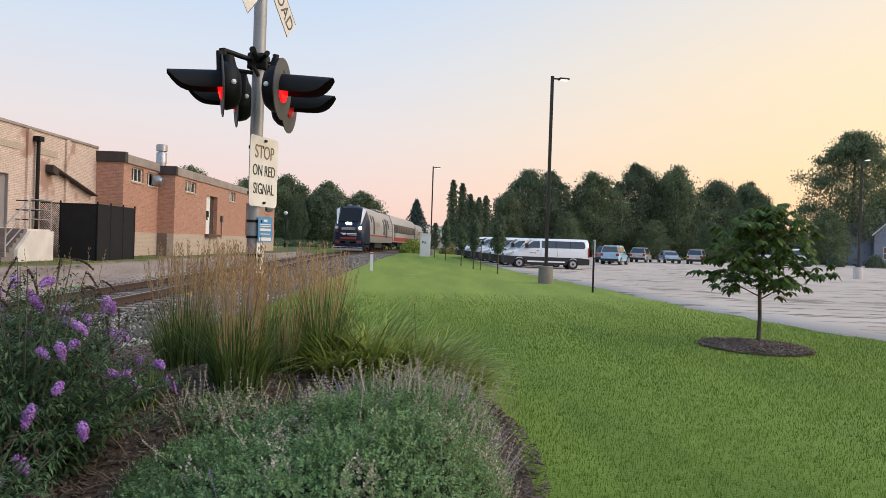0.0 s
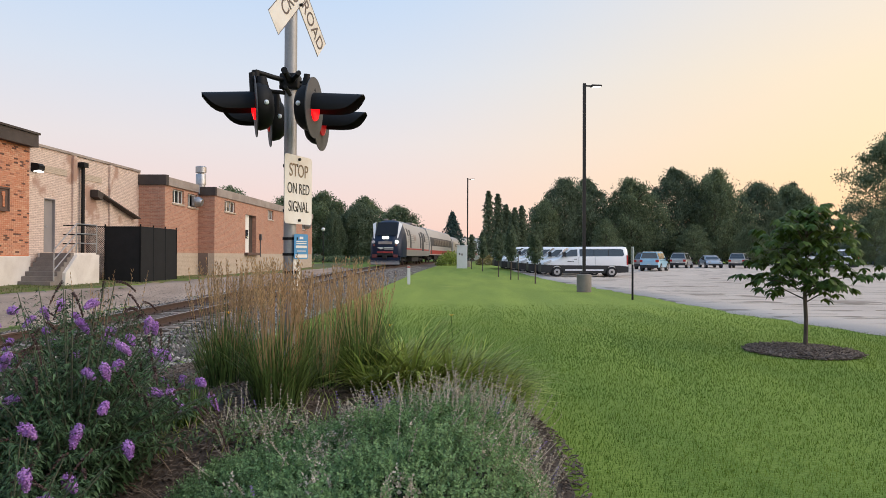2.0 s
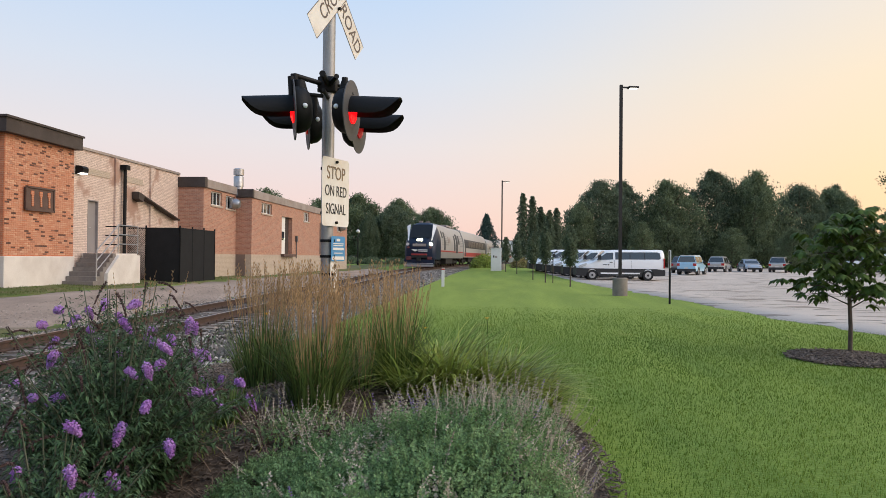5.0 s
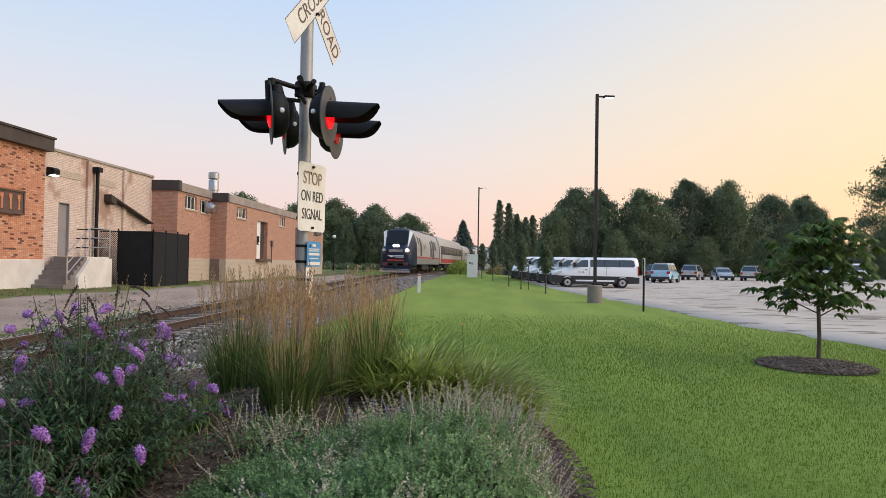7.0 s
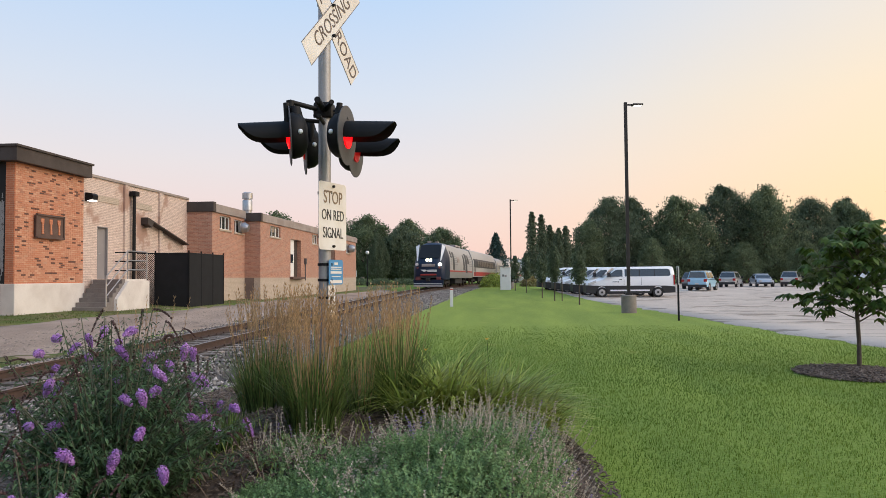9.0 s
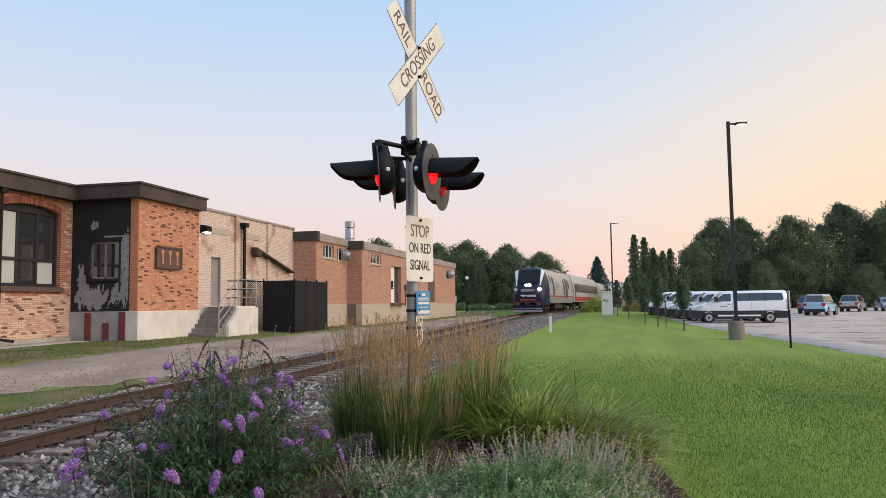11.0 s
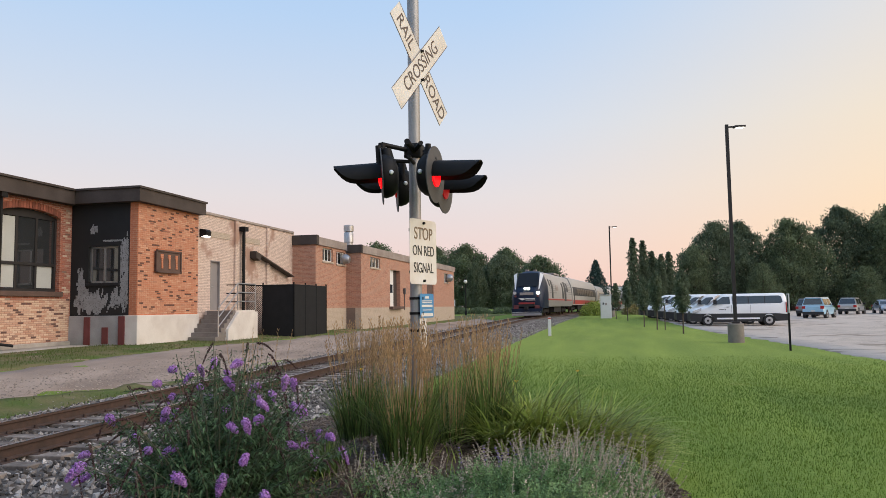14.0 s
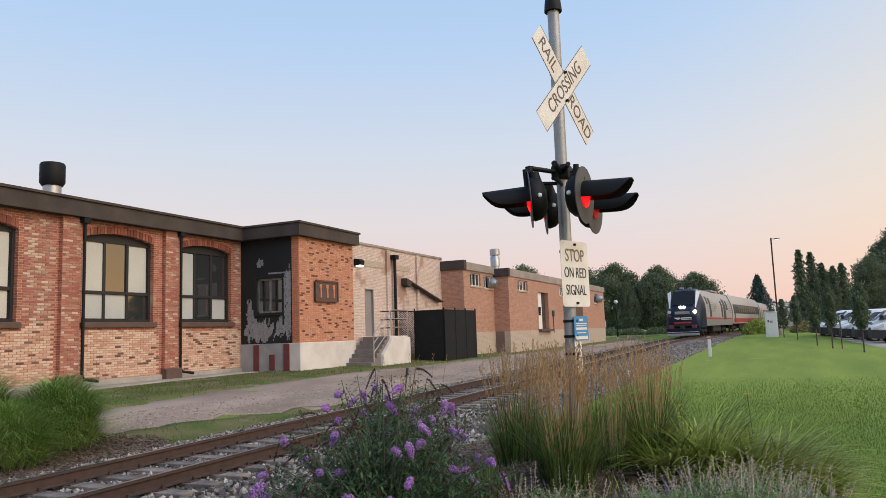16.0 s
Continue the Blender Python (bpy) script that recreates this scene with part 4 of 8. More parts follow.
# ---- crossing signal ----
SIG = (-1.53, 6.48)
signal = thing("crossing_signal", "railway crossing signal on silver pole with crossbuck and black hooded lights", "railway signal", at=(SIG[0], SIG[1], 0.35))
Z0 = 0.35
part("pole", Shape().tube([(0, 0, 0), (0, 0, 4.50)], 0.056, 20), POLEPAINT, signal, smooth=True)
part("pole_cap", Shape().tube([(0, 0, 4.50), (0, 0, 4.53), (0, 0, 4.62), (0, 0, 4.66)], [0.085, 0.085, 0.075, 0.05], 18), BLACKMETAL, signal, "black cap", smooth=True)
part("pole_base", Shape().tube([(0, 0, 0), (0, 0, 0.05), (0, 0, 0.06), (0, 0, 0.25)], [0.17, 0.17, 0.08, 0.075], 16), STEEL, signal)
ARM = Vector((-0.11, 0.994, 0))
OUT = Vector((0.994, 0.11, 0))
REDLENS = glow_mat("red_signal_lens", (0.55, 0.006, 0.008), 0.22)
REDLIT = glow_mat("lit_red_signal_lens", (1.0, 0.004, 0.008), 1.5)
arm = Shape()
arm.tube([-ARM * 0.44 + Vector((0, 0, 2.90)), ARM * 0.44 + Vector((0, 0, 2.90))], 0.027, 10)
arm.tube([-ARM * 0.36 + Vector((0, 0, 2.78)), ARM * 0.36 + Vector((0, 0, 2.78))], 0.018, 8)
arm.box(-0.085, 0.085, -0.085, 0.085, 2.83, 2.97, bevel=0.02)
arm.tube([(-0.1, 0, 2.86), (0.1, 0, 2.86)], 0.02, 8).tube([(0, -0.11, 2.94), (0, 0.11, 2.94)], 0.02, 8)
for q0, q1, rr in (((0, 0, 2.90), (-0.23, -0.30, 2.92), 0.022), ((0, 0, 2.80), (-0.17, -0.10, 2.80), 0.018), ((0, 0, 2.90), (0.14, -0.30, 2.91), 0.022), ((-0.23, -0.30, 2.74), (-0.23, -0.30, 2.93), 0.034), ((-0.18, 0.2, 2.66), (-0.18, 0.2, 2.84), 0.028)):
    arm.tube([q0, q1], rr, 10)
for a_ in range(6):
    arm.tube([(0.075 * math.cos(a_), 0.075 * math.sin(a_), 2.90), (0.105 * math.cos(a_), 0.105 * math.sin(a_), 2.90)], 0.012, 6)
part("crossarm", arm, BLACKMETAL, signal, smooth=True)


def signal_head(along, side, lit):
    """One light: round backboard, housing behind it, and a long hood in front."""
    c = ARM * along + OUT * (0.245 * side) + Vector((0, 0, 2.63 if side < 0 < along else 2.60))
    o = (Vector((0.996, -0.087, -0.03)) if side > 0 else Vector((-0.945, -0.327, -0.06))).normalized()
    u = (Vector((0, 0, 1)) - o * o.z).normalized()
    w = o.cross(u) * side
    head = part("light_head", Shape().tube([c - o * 0.005, c + o * 0.003], 0.255, 36), GREYMETAL, signal, "round dark backboard")
    hs = Shape().tube([c - o * 0.004, c - o * 0.03, c - o * 0.09, c - o * 0.13, c - o * 0.15], [0.19, 0.20, 0.185, 0.15, 0.09], 26)
    hs.tube([c - o * 0.06 + u * 0.14, c - o * 0.06 + u * 0.25], [0.07, 0.045], 12)
    part("housing", hs, BLACKMETAL, head, smooth=True)
    part("sight_bulb", Shape().ball(tuple(c - o * 0.08 + w * 0.19), 0.022, 8, 5), mat("pale_sight_lens", (0.8, 0.85, 0.9), 0.2, 0, 0.05, bump=0) if "pale_sight_lens" not in bpy.data.materials else bpy.data.materials["pale_sight_lens"], head)
    # hanger from the arm
    b = ARM * along + OUT * (0.10 * side)
    part("hanger", Shape().tube([b + u * 2.88, b + u * 2.74, b + u * 2.62], [0.026, 0.026, 0.04], 10), BLACKMETAL, head, smooth=True)
    # lens
    part("lens", Shape().tube([c + o * 0.004, c + o * 0.016, c + o * 0.03], [0.112, 0.11, 0.06], 20), REDLIT if lit else REDLENS, head, "red lens", smooth=True)
    # hood: a trough open below that narrows outwards
    hood = Shape()
    n, m, len_top = 16, 12, 0.42
    outer, inner = [], []
    for rr, arr in ((0.122, outer), (0.115, inner)):
        for j in range(m + 1):
            t = j / m
            for i in range(n + 1):
                a = radians(90 + (108 * (1 - 0.72 * t ** 5.5)) * (2 * i / n - 1))
                reach = len_top * t
                r = rr
                arr.append(c + o * (0.004 + reach) + w * (math.cos(a) * r) + u * (math.sin(a) * r + 0.005 - 0.012 * t))
    f = [(j * (n + 1) + i, j * (n + 1) + i + 1, (j + 1) * (n + 1) + i + 1, (j + 1) * (n + 1) + i) for j in range(m) for i in range(n)]
    hood.add(outer, f).add(inner, [tuple(reversed(q)) for q in f])
    k = len(outer)
    rim = [(m * (n + 1) + i, m * (n + 1) + i + 1, k + m * (n + 1) + i + 1, k + m * (n + 1) + i) for i in range(n)]
    hood.f += rim
    hood.mi += [0] * len(rim)
    part("hood", hood, BLACKMETAL, head, "long black hood", smooth=True, tidy=False)


for along in (-0.38, 0.38):
    for side in (-1, 1):
        signal_head(along, side, along < 0)


def lettering(text, size, material, parent, mx, squeeze=1.0):
    """Raised letters in the built-in font, as a mesh."""
    cu = bpy.data.curves.new("lettering", "FONT")
    cu.body, cu.size, cu.align_x, cu.align_y, cu.extrude = text, size, "CENTER", "CENTER", 0.0015
    tmp = bpy.data.objects.new("lettering", cu)
    scene.collection.objects.link(tmp)
    bpy.context.view_layer.update()
    me = bpy.data.meshes.new_from_object(tmp.evaluated_get(bpy.context.evaluated_depsgraph_get()))
    bpy.data.objects.remove(tmp)
    me.transform(mx @ Matrix.Diagonal((squeeze, 1, 1, 1)))
    me.materials.clear()
    me.materials.append(material)
    ob = new("lettering", me)
    ob.parent = parent
    return ob


def facing(u, at):
    """Matrix that stands a flat drawing upright: its x along u, its y up."""
    u = Vector(u).normalized()
    n = u.cross(Vector((0, 0, 1)))
    m = Matrix(((u.x, 0, n.x, at[0]), (u.y, 0, n.y, at[1]), (0, 1, n.z, at[2]), (0, 0, 0, 1)))
    return m


SIGNWHITE = mat("reflective_white_sign", (0.76, 0.74, 0.71), 0.5, 0, 0.06, 4, 70, 0.03, (0.66, 0.61, 0.55))
SIGNBLACK = mat("sign_black", (0.035, 0.034, 0.033), 0.6, 0, 0.1, 4, 50, 0)
SIGNBROWN = mat("faded_sign_letters", (0.12, 0.09, 0.08), 0.6, 0, 0.2, 4, 50, 0)
SIGNTAN = mat("sun_bleached_letters", (0.24, 0.17, 0.11), 0.7, 0, 0.2, 4, 50, 0)
SIGNBLUE = mat("blue_notice", (0.06, 0.26, 0.52), 0.45, 0, 0.08, 4, 60, 0)
UX = Vector((0.292, 0.956, 0))
NX_ = UX.cross(Vector((0, 0, 1)))
cb_c = NX_ * 0.075 + Vector((0, 0, 3.725))


def blade(angle, words, off, name):
    base = facing(UX, cb_c + NX_ * off) @ Matrix.Rotation(radians(angle), 4, "Z")
    s = Shape().box(-0.61, 0.61, -0.1143, 0.1143, -0.002, 0.002, mx=base)
    b = part(name, s, SIGNWHITE, signal, "white crossbuck blade")
    part("border", Shape().box(-0.61, 0.61, -0.1143, -0.108, 0.002, 0.003, mx=base).box(-0.61, 0.61, 0.108, 0.1143, 0.002, 0.003, mx=base), SIGNBROWN, b)
    for txt, x in words:
        lettering(txt, 0.185, SIGNBROWN, b, base @ Matrix.Translation((x, 0, 0.003)), 0.92)
    return b


blade(-44.5, (("RAIL", -0.36), ("ROAD", 0.36)), 0.0, "crossbuck_blade")
blade(44.5, (("CROSSING", 0.0),), 0.012, "crossbuck_blade")
for dz in (-0.14, 0.14):
    part("bolt", Shape().tube([cb_c + NX_ * 0.01 + Vector((0, 0, dz)), cb_c + NX_ * 0.04 + Vector((0, 0, dz))], 0.014, 8), BLACKMETAL, signal)
for z in (3.60, 3.88, 1.36, 1.50, 1.2, 2.15, 1.75):
    part("clamp", Shape().tube([(0, 0, z - 0.012), (0, 0, z + 0.012)], 0.064, 14).box(0.03, 0.075, -0.03, 0.03, z - 0.012, z + 0.012), BLACKMETAL, signal)

US = Vector((0.32, 0.947, 0))
NS = US.cross(Vector((0, 0, 1)))


def rounded(w, h, r, n=5):
    pts = []
    for cx, cy, a0 in ((w / 2 - r, h / 2 - r, 0), (-w / 2 + r, h / 2 - r, 90), (-w / 2 + r, -h / 2 + r, 180), (w / 2 - r, -h / 2 + r, 270)):
        for i in range(n + 1):
            a = radians(a0 + 90 * i / n)
            pts.append((cx + r * math.cos(a), cy + r * math.sin(a)))
    return pts


def plate(name, w, h, r, base, material, parent, label, t=0.003):
    s = Shape().prism(rounded(w, h, r), "z", -t, 0)
    s.v = [tuple(base @ Vector(p)) for p in s.v]
    return part(name, s, material, parent, label)


sb = facing(US, NS * 0.075 + US * 0.02 + Vector((0, 0, 1.935)))
sp_ = plate("stop_sign", 0.457, 0.61, 0.035, sb, SIGNWHITE, signal, "white rounded sign plate with black words")
for words, z, size, sq, mt in (("STOP", 0.165, 0.165, 0.80, SIGNTAN), ("ON RED", 0.005, 0.135, 0.74, SIGNBLACK), ("SIGNAL", -0.155, 0.135, 0.74, SIGNBLACK)):
    lettering(words, size, mt, sp_, sb @ Matrix.Translation((0, z, 0.002)), sq)
for z in (0.272, -0.272):
    q = sb @ Vector((0, z, 0))
    part("bolt", Shape().tube([q, q + NS * 0.02], 0.012, 8), BLACKMETAL, sp_)
bb = facing(US, NS * 0.075 + US * 0.07 + Vector((0, 0, 1.43)))
bp_ = plate("blue_notice", 0.235, 0.225, 0.02, bb, SIGNBLUE, signal, "small blue emergency notice plate")
for i, (z, w, t) in enumerate(((0.078, 0.06, 0.022), (0.045, 0.18, 0.008), (0.028, 0.17, 0.008), (-0.002, 0.185, 0.022), (-0.04, 0.15, 0.008), (-0.085, 0.2, 0.03))):
    part("text_bar", Shape().box(-w / 2, w / 2, z - t / 2, z + t / 2, 0.001, 0.0025, mx=bb), SIGNWHITE, bp_)
wb = facing(US, NS * 0.062 + US * 0.02 + Vector((0, 0, 1.19)))
ws = plate("white_strip", 0.115, 0.29, 0.01, wb, SIGNWHITE, signal, "narrow white tag with worn edges")
part("text_bar", Shape().box(-0.03, -0.005, -0.1, 0.02, 0.001, 0.0025, mx=wb).box(0.0, 0.03, 0.06, 0.1, 0.001, 0.0025, mx=wb), SIGNBLACK, ws)

# ---- lamp posts, markers, cabinet ----
LAMPGLOW = glow_mat("street_lamp_lens", (1.0, 0.93, 0.8), 2.5)


BASECON = mat("brown_grey_concrete", (0.27, 0.235, 0.20), 0.95, 0, 0.25, 3, 40, 0.3)


def lamp_post(at, height, base_h, arm_dir, base_mat=BASECON):
    o = thing("lamp_post", "slim dark bronze parking-lot lamp post on concrete base", "street lamp", "parking-lot lamps", at=at)
    part("concrete_base", Shape().tube([(0, 0, -0.2), (0, 0, base_h - 0.03), (0, 0, base_h)], [0.31, 0.31, 0.28], 20), base_mat, o, "round concrete base", smooth=True)
    part("base_cover", Shape().box(-0.14, 0.14, -0.14, 0.14, base_h, base_h + 0.09, bevel=0.02), BRONZE, o)
    part("post", Shape().box(-0.065, 0.065, -0.065, 0.065, base_h + 0.09, height, bevel=0.012), BRONZE, o)
    a = Vector(arm_dir).normalized()
    w = Vector((-a.y, a.x, 0))
    hd = Shape()
    m = Matrix(((a.x, w.x, 0, 0), (a.y, w.y, 0, 0), (0, 0, 1, height - 0.1), (0, 0, 0, 1)))
    hd.box(0.06, 0.3, -0.03, 0.03, -0.03, 0.03, mx=m).box(0.28, 0.72, -0.16, 0.16, -0.035, 0.04, bevel=0.02, mx=m)
    h = part("lamp_head", hd, BRONZE, o)
    part("lens", Shape().box(0.36, 0.68, -0.12, 0.12, -0.045, -0.036, mx=m), LAMPGLOW, h, "lit lens")
    return o


lamp_post((5.1, 30.9, lawn_z(5.1, 30.9)), 8.80, 0.75, (1, 0.15, 0))
lamp_post((0.42, 73.5, lawn_z(0.42, 73.5)), 8.95, 0.6, (1, 0.15, 0))
lamp_post((30.9, 51.5, lawn_z(30.9, 51.5)), 8.6, 0.85, (0.2, -1, 0), mat("pale_concrete", (0.62, 0.58, 0.54), 0.9, 0, 0.12, 2, 40, 0.2))

mk = thing("marker_post", "short white plastic marker post with red top band", "marker post", at=(-2.78, 37.4, lawn_z(-2.78, 37.4)))
part("post", Shape().box(-0.075, 0.075, -0.04, 0.04, -0.1, 0.97, bevel=0.012), WHITE, mk)
part("band", Shape().box(-0.078, 0.078, -0.043, 0.043, 0.86, 0.93), mat("red_band", (0.5, 0.06, 0.04), 0.5, 0, 0.1), mk, "red band")
sp2 = thing("sign_post", "thin black steel sign post on the lawn edge", "post", at=(6.0, 26.0, lawn_z(6, 26)))
part("post", Shape().box(-0.03, 0.03, -0.035, 0.035, -0.1, 1.85, bevel=0.008), BLACKMETAL, sp2)
part("sign_edge", Shape().box(-0.012, 0.012, -0.15, 0.15, 1.25, 1.88), SIGNWHITE, sp2, "sign plate seen edge-on")
cab = thing("signal_cabinet", "white steel trackside equipment cabinet", "cabinet", at=(-0.12, 69.5, lawn_z(0, 69.5)))
part("cabinet_body", Shape().box(-0.5, 0.5, -0.4, 0.4, -0.1, 2.1, bevel=0.03), WHITE, cab)
part("cabinet_roof", Shape().box(-0.55, 0.55, -0.46, 0.46, 2.1, 2.17, bevel=0.02), WHITE, cab)
part("cabinet_door", Shape().box(-0.4, 0.4, -0.415, -0.4, 0.15, 1.95, bevel=0.005), WHITE, cab)
part("vent", Shape().box(-0.1, 0.1, -0.42, -0.415, 1.2, 1.4), COPING, cab)
part("text_bar", Shape().box(-0.3, -0.16, -0.42, -0.416, 1.25, 1.45), GREYMETAL, cab)


# ---- vehicles ----
def loft(sections, m=0, cap=True):
    """Skin through closed sections with the same number of points."""
    s = Shape()
    n = len(sections[0])
    vs = [p for sec in sections for p in sec]
    fs = [(j * n + i, j * n + (i + 1) % n, (j + 1) * n + (i + 1) % n, (j + 1) * n + i) for j in range(len(sections) - 1) for i in range(n)]
    if cap:
        fs += [tuple(range(n)), tuple(reversed(range((len(sections) - 1) * n, len(sections) * n)))]
    return s.add(vs, fs, m)


CARGLASS = glass_mat("car_glass", (0.025, 0.029, 0.033), 0.08, 1.9)
RIM = mat("wheel_rim", (0.45, 0.45, 0.46), 0.35, 0.7, 0.1, 5, 40, 0)
TAILRED = mat("tail_lamp_red", (0.42, 0.02, 0.02), 0.25, 0, 0.1, bump=0)
HEADLAMP = mat("head_lamp_glass", (0.6, 0.62, 0.65), 0.12, 0.2, 0.05, bump=0)


def wheel(parent, x, y, r, side):
    w = part("wheel", Shape().tube([(x, y, r), (x, y + side * 0.03, r), (x, y + side * 0.2, r), (x, y + side * 0.23, r)], [r * 0.93, r, r, r * 0.93], 22), RUBBER, parent, "black tyre", smooth=True)
    part("rim", Shape().tube([(x, y + side * 0.222, r), (x, y + side * 0.236, r)], [r * 0.64, r * 0.58], 18), RIM, w)
    part("hub", Shape().tube([(x, y + side * 0.23, r), (x, y + side * 0.25, r)], r * 0.22, 10), BLACKPLASTIC, w)
    return w


def body_loft(profile_top, profile_bot, xs, half, tumble, m):
    """Car body: sections across at each x, with rounded shoulders."""
    secs = []
    for x in xs:
        t, b, h = profile_top(x), profile_bot(x), half(x)
        tw = h - tumble(x)
        secs.append([(x, -h * 0.96, b), (x, -h, b + 0.15), (x, -h, b + (t - b) * 0.5), (x, -tw, t - 0.12), (x, -tw + 0.16, t), (x, tw - 0.16, t), (x, tw, t - 0.12), (x, h, b + (t - b) * 0.5), (x, h, b + 0.15), (x, h * 0.96, b)])
    return loft(secs, m)


def van(at, turn, label):
    """Passenger van, nose along -x."""
    o = thing("passenger_van", label, "van", "vans parked in a row", at=at, turn=turn)
    white = bpy.data.materials.get("van_white") or mat("van_white", (0.86, 0.87, 0.88), 0.35, 0, 0.02, 2, 30, 0)
    top = lambda x: lerp(x, [-2.98, -2.9, -2.1, -1.85, -0.95, -0.6, 2.7, 2.9, 2.98], [0.95, 1.08, 1.26, 1.36, 2.02, 2.1, 2.12, 2.08, 1.9])
    bot = lambda x: 0.62
    half = lambda x: lerp(x, [-2.98, -2.6, -2.2, 2.8, 2.98], [0.72, 0.92, 1.0, 1.0, 0.96])
    tum = lambda x: lerp(x, [-2.2, -0.9, 2.98], [0.02, 0.16, 0.14])
    part("body", body_loft(top, bot, [-2.98, -2.9, -2.6, -2.2, -1.85, -1.4, -0.95, -0.6, 0.5, 1.6, 2.7, 2.9, 2.98], half, tum, 0), white, o, smooth=True)
    low = Shape()
    low.prism([(-3.02, 0.34), (-2.35, 0.28), (-2.28, 0.50), (-2.1, 0.74), (-1.95, 0.78), (-1.75, 0.74), (-1.55, 0.5), (-1.5, 0.28), (1.42, 0.28), (1.5, 0.52), (1.7, 0.75), (1.85, 0.78), (2.05, 0.75), (2.22, 0.5), (2.3, 0.3), (3.02, 0.34), (3.02, 0.74), (2.4, 0.80), (-2.5, 0.82), (-3.02, 0.86)], "y", -1.012, 1.012)
    part("lower_trim", low, BLACKPLASTIC, o, "black lower body trim and bumpers")
    part("sill_stripe", Shape().box(-1.35, 1.3, -1.02, -1.013, 0.44, 0.54), white, o)
    for s in (-1, 1):
        for wx in (-1.92, 1.86):
            wheel(o, wx, s * 0.79, 0.36, s)
        g = lambda z: s * (1.004 - 0.14 * max(0, (z - 1.36) / 0.64))
        for name, pts in (("side_window", [(-0.35, 1.44), (2.62, 1.46), (2.72, 1.55), (2.66, 1.90), (2.5, 1.95), (-0.35, 1.94)]), ("cab_window", [(-1.62, 1.42), (-0.5, 1.44), (-0.5, 1.92), (-0.95, 1.90), (-1.35, 1.62)])):
            sh = Shape().add([(x, g(z) + s * 0.006, z) for x, z in pts], [tuple(range(len(pts)))])
            part(name, sh, CARGLASS, o, "dark tinted glass")
        for px_ in (0.62, 1.62):
            part("window_pillar", Shape().add([(px_, g(1.45) + s * 0.012, 1.45), (px_ + 0.05, g(1.45) + s * 0.012, 1.45), (px_ + 0.05, g(1.94) + s * 0.012, 1.94), (px_, g(1.94) + s * 0.012, 1.94)], [(0, 1, 2, 3)]), BLACKPLASTIC, o)
        part("mirror", Shape().box(-1.55, -1.35, s * 1.0, s * 1.2, 1.42, 1.72, bevel=0.03), BLACKPLASTIC, o)
        part("head_lamp", Shape().prism([(-2.86, 0.98), (-2.3, 1.20), (-2.32, 1.02), (-2.8, 0.86)], "y", s * 0.80, s * 0.985), HEADLAMP, o, "clear head lamp")
        part("tail_lamp", Shape().box(2.90, 2.995, s * 0.86, s * 0.995, 0.86, 1.52, bevel=0.01), TAILRED, o, "red tail lamp")
        for x in (-0.42, 0.75):
            part("door_seam", Shape().box(x, x + 0.012, s * 1.0, s * 1.006, 0.85, 1.38), BLACKPLASTIC, o)
        part("door_handle", Shape().box(-0.72, -0.55, s * 1.0, s * 1.025, 1.22, 1.26), BLACKPLASTIC, o)
    part("windscreen", Shape().add([(-1.86, -0.80, 1.415), (-1.86, 0.80, 1.415), (-1.03, 0.70, 2.03), (-1.03, -0.70, 2.03)], [(0, 1, 2, 3)]), CARGLASS, o)
    part("rear_window", Shape().box(2.975, 2.99, -0.72, 0.72, 1.4, 1.9), CARGLASS, o)
    part("grille", Shape().box(-3.0, -2.95, -0.55, 0.55, 0.78, 0.98), BLACKPLASTIC, o)
    part("door_mark", Shape().box(-1.2, -0.9, -1.012, -1.003, 1.06, 1.10).box(-0.85, -0.78, -1.012, -1.003, 1.04, 1.12), GREYMETAL, o)
    return o


first = van((8.45, 52.0, lawn_z(8.4, 52)), 0, "white passenger van with black lower trim parked beside others")
for i in range(1, 6):
    x, y = 8.35 - 0.5 * i, 52.0 + 3.4 * i
    copy_thing(first, pose(x, y, lawn_z(x, y) - 0.02, 0, 0, 0.6 * i))
copy_thing(first, pose(37, 76, lawn_z(37, 76), 0, 0, -20))


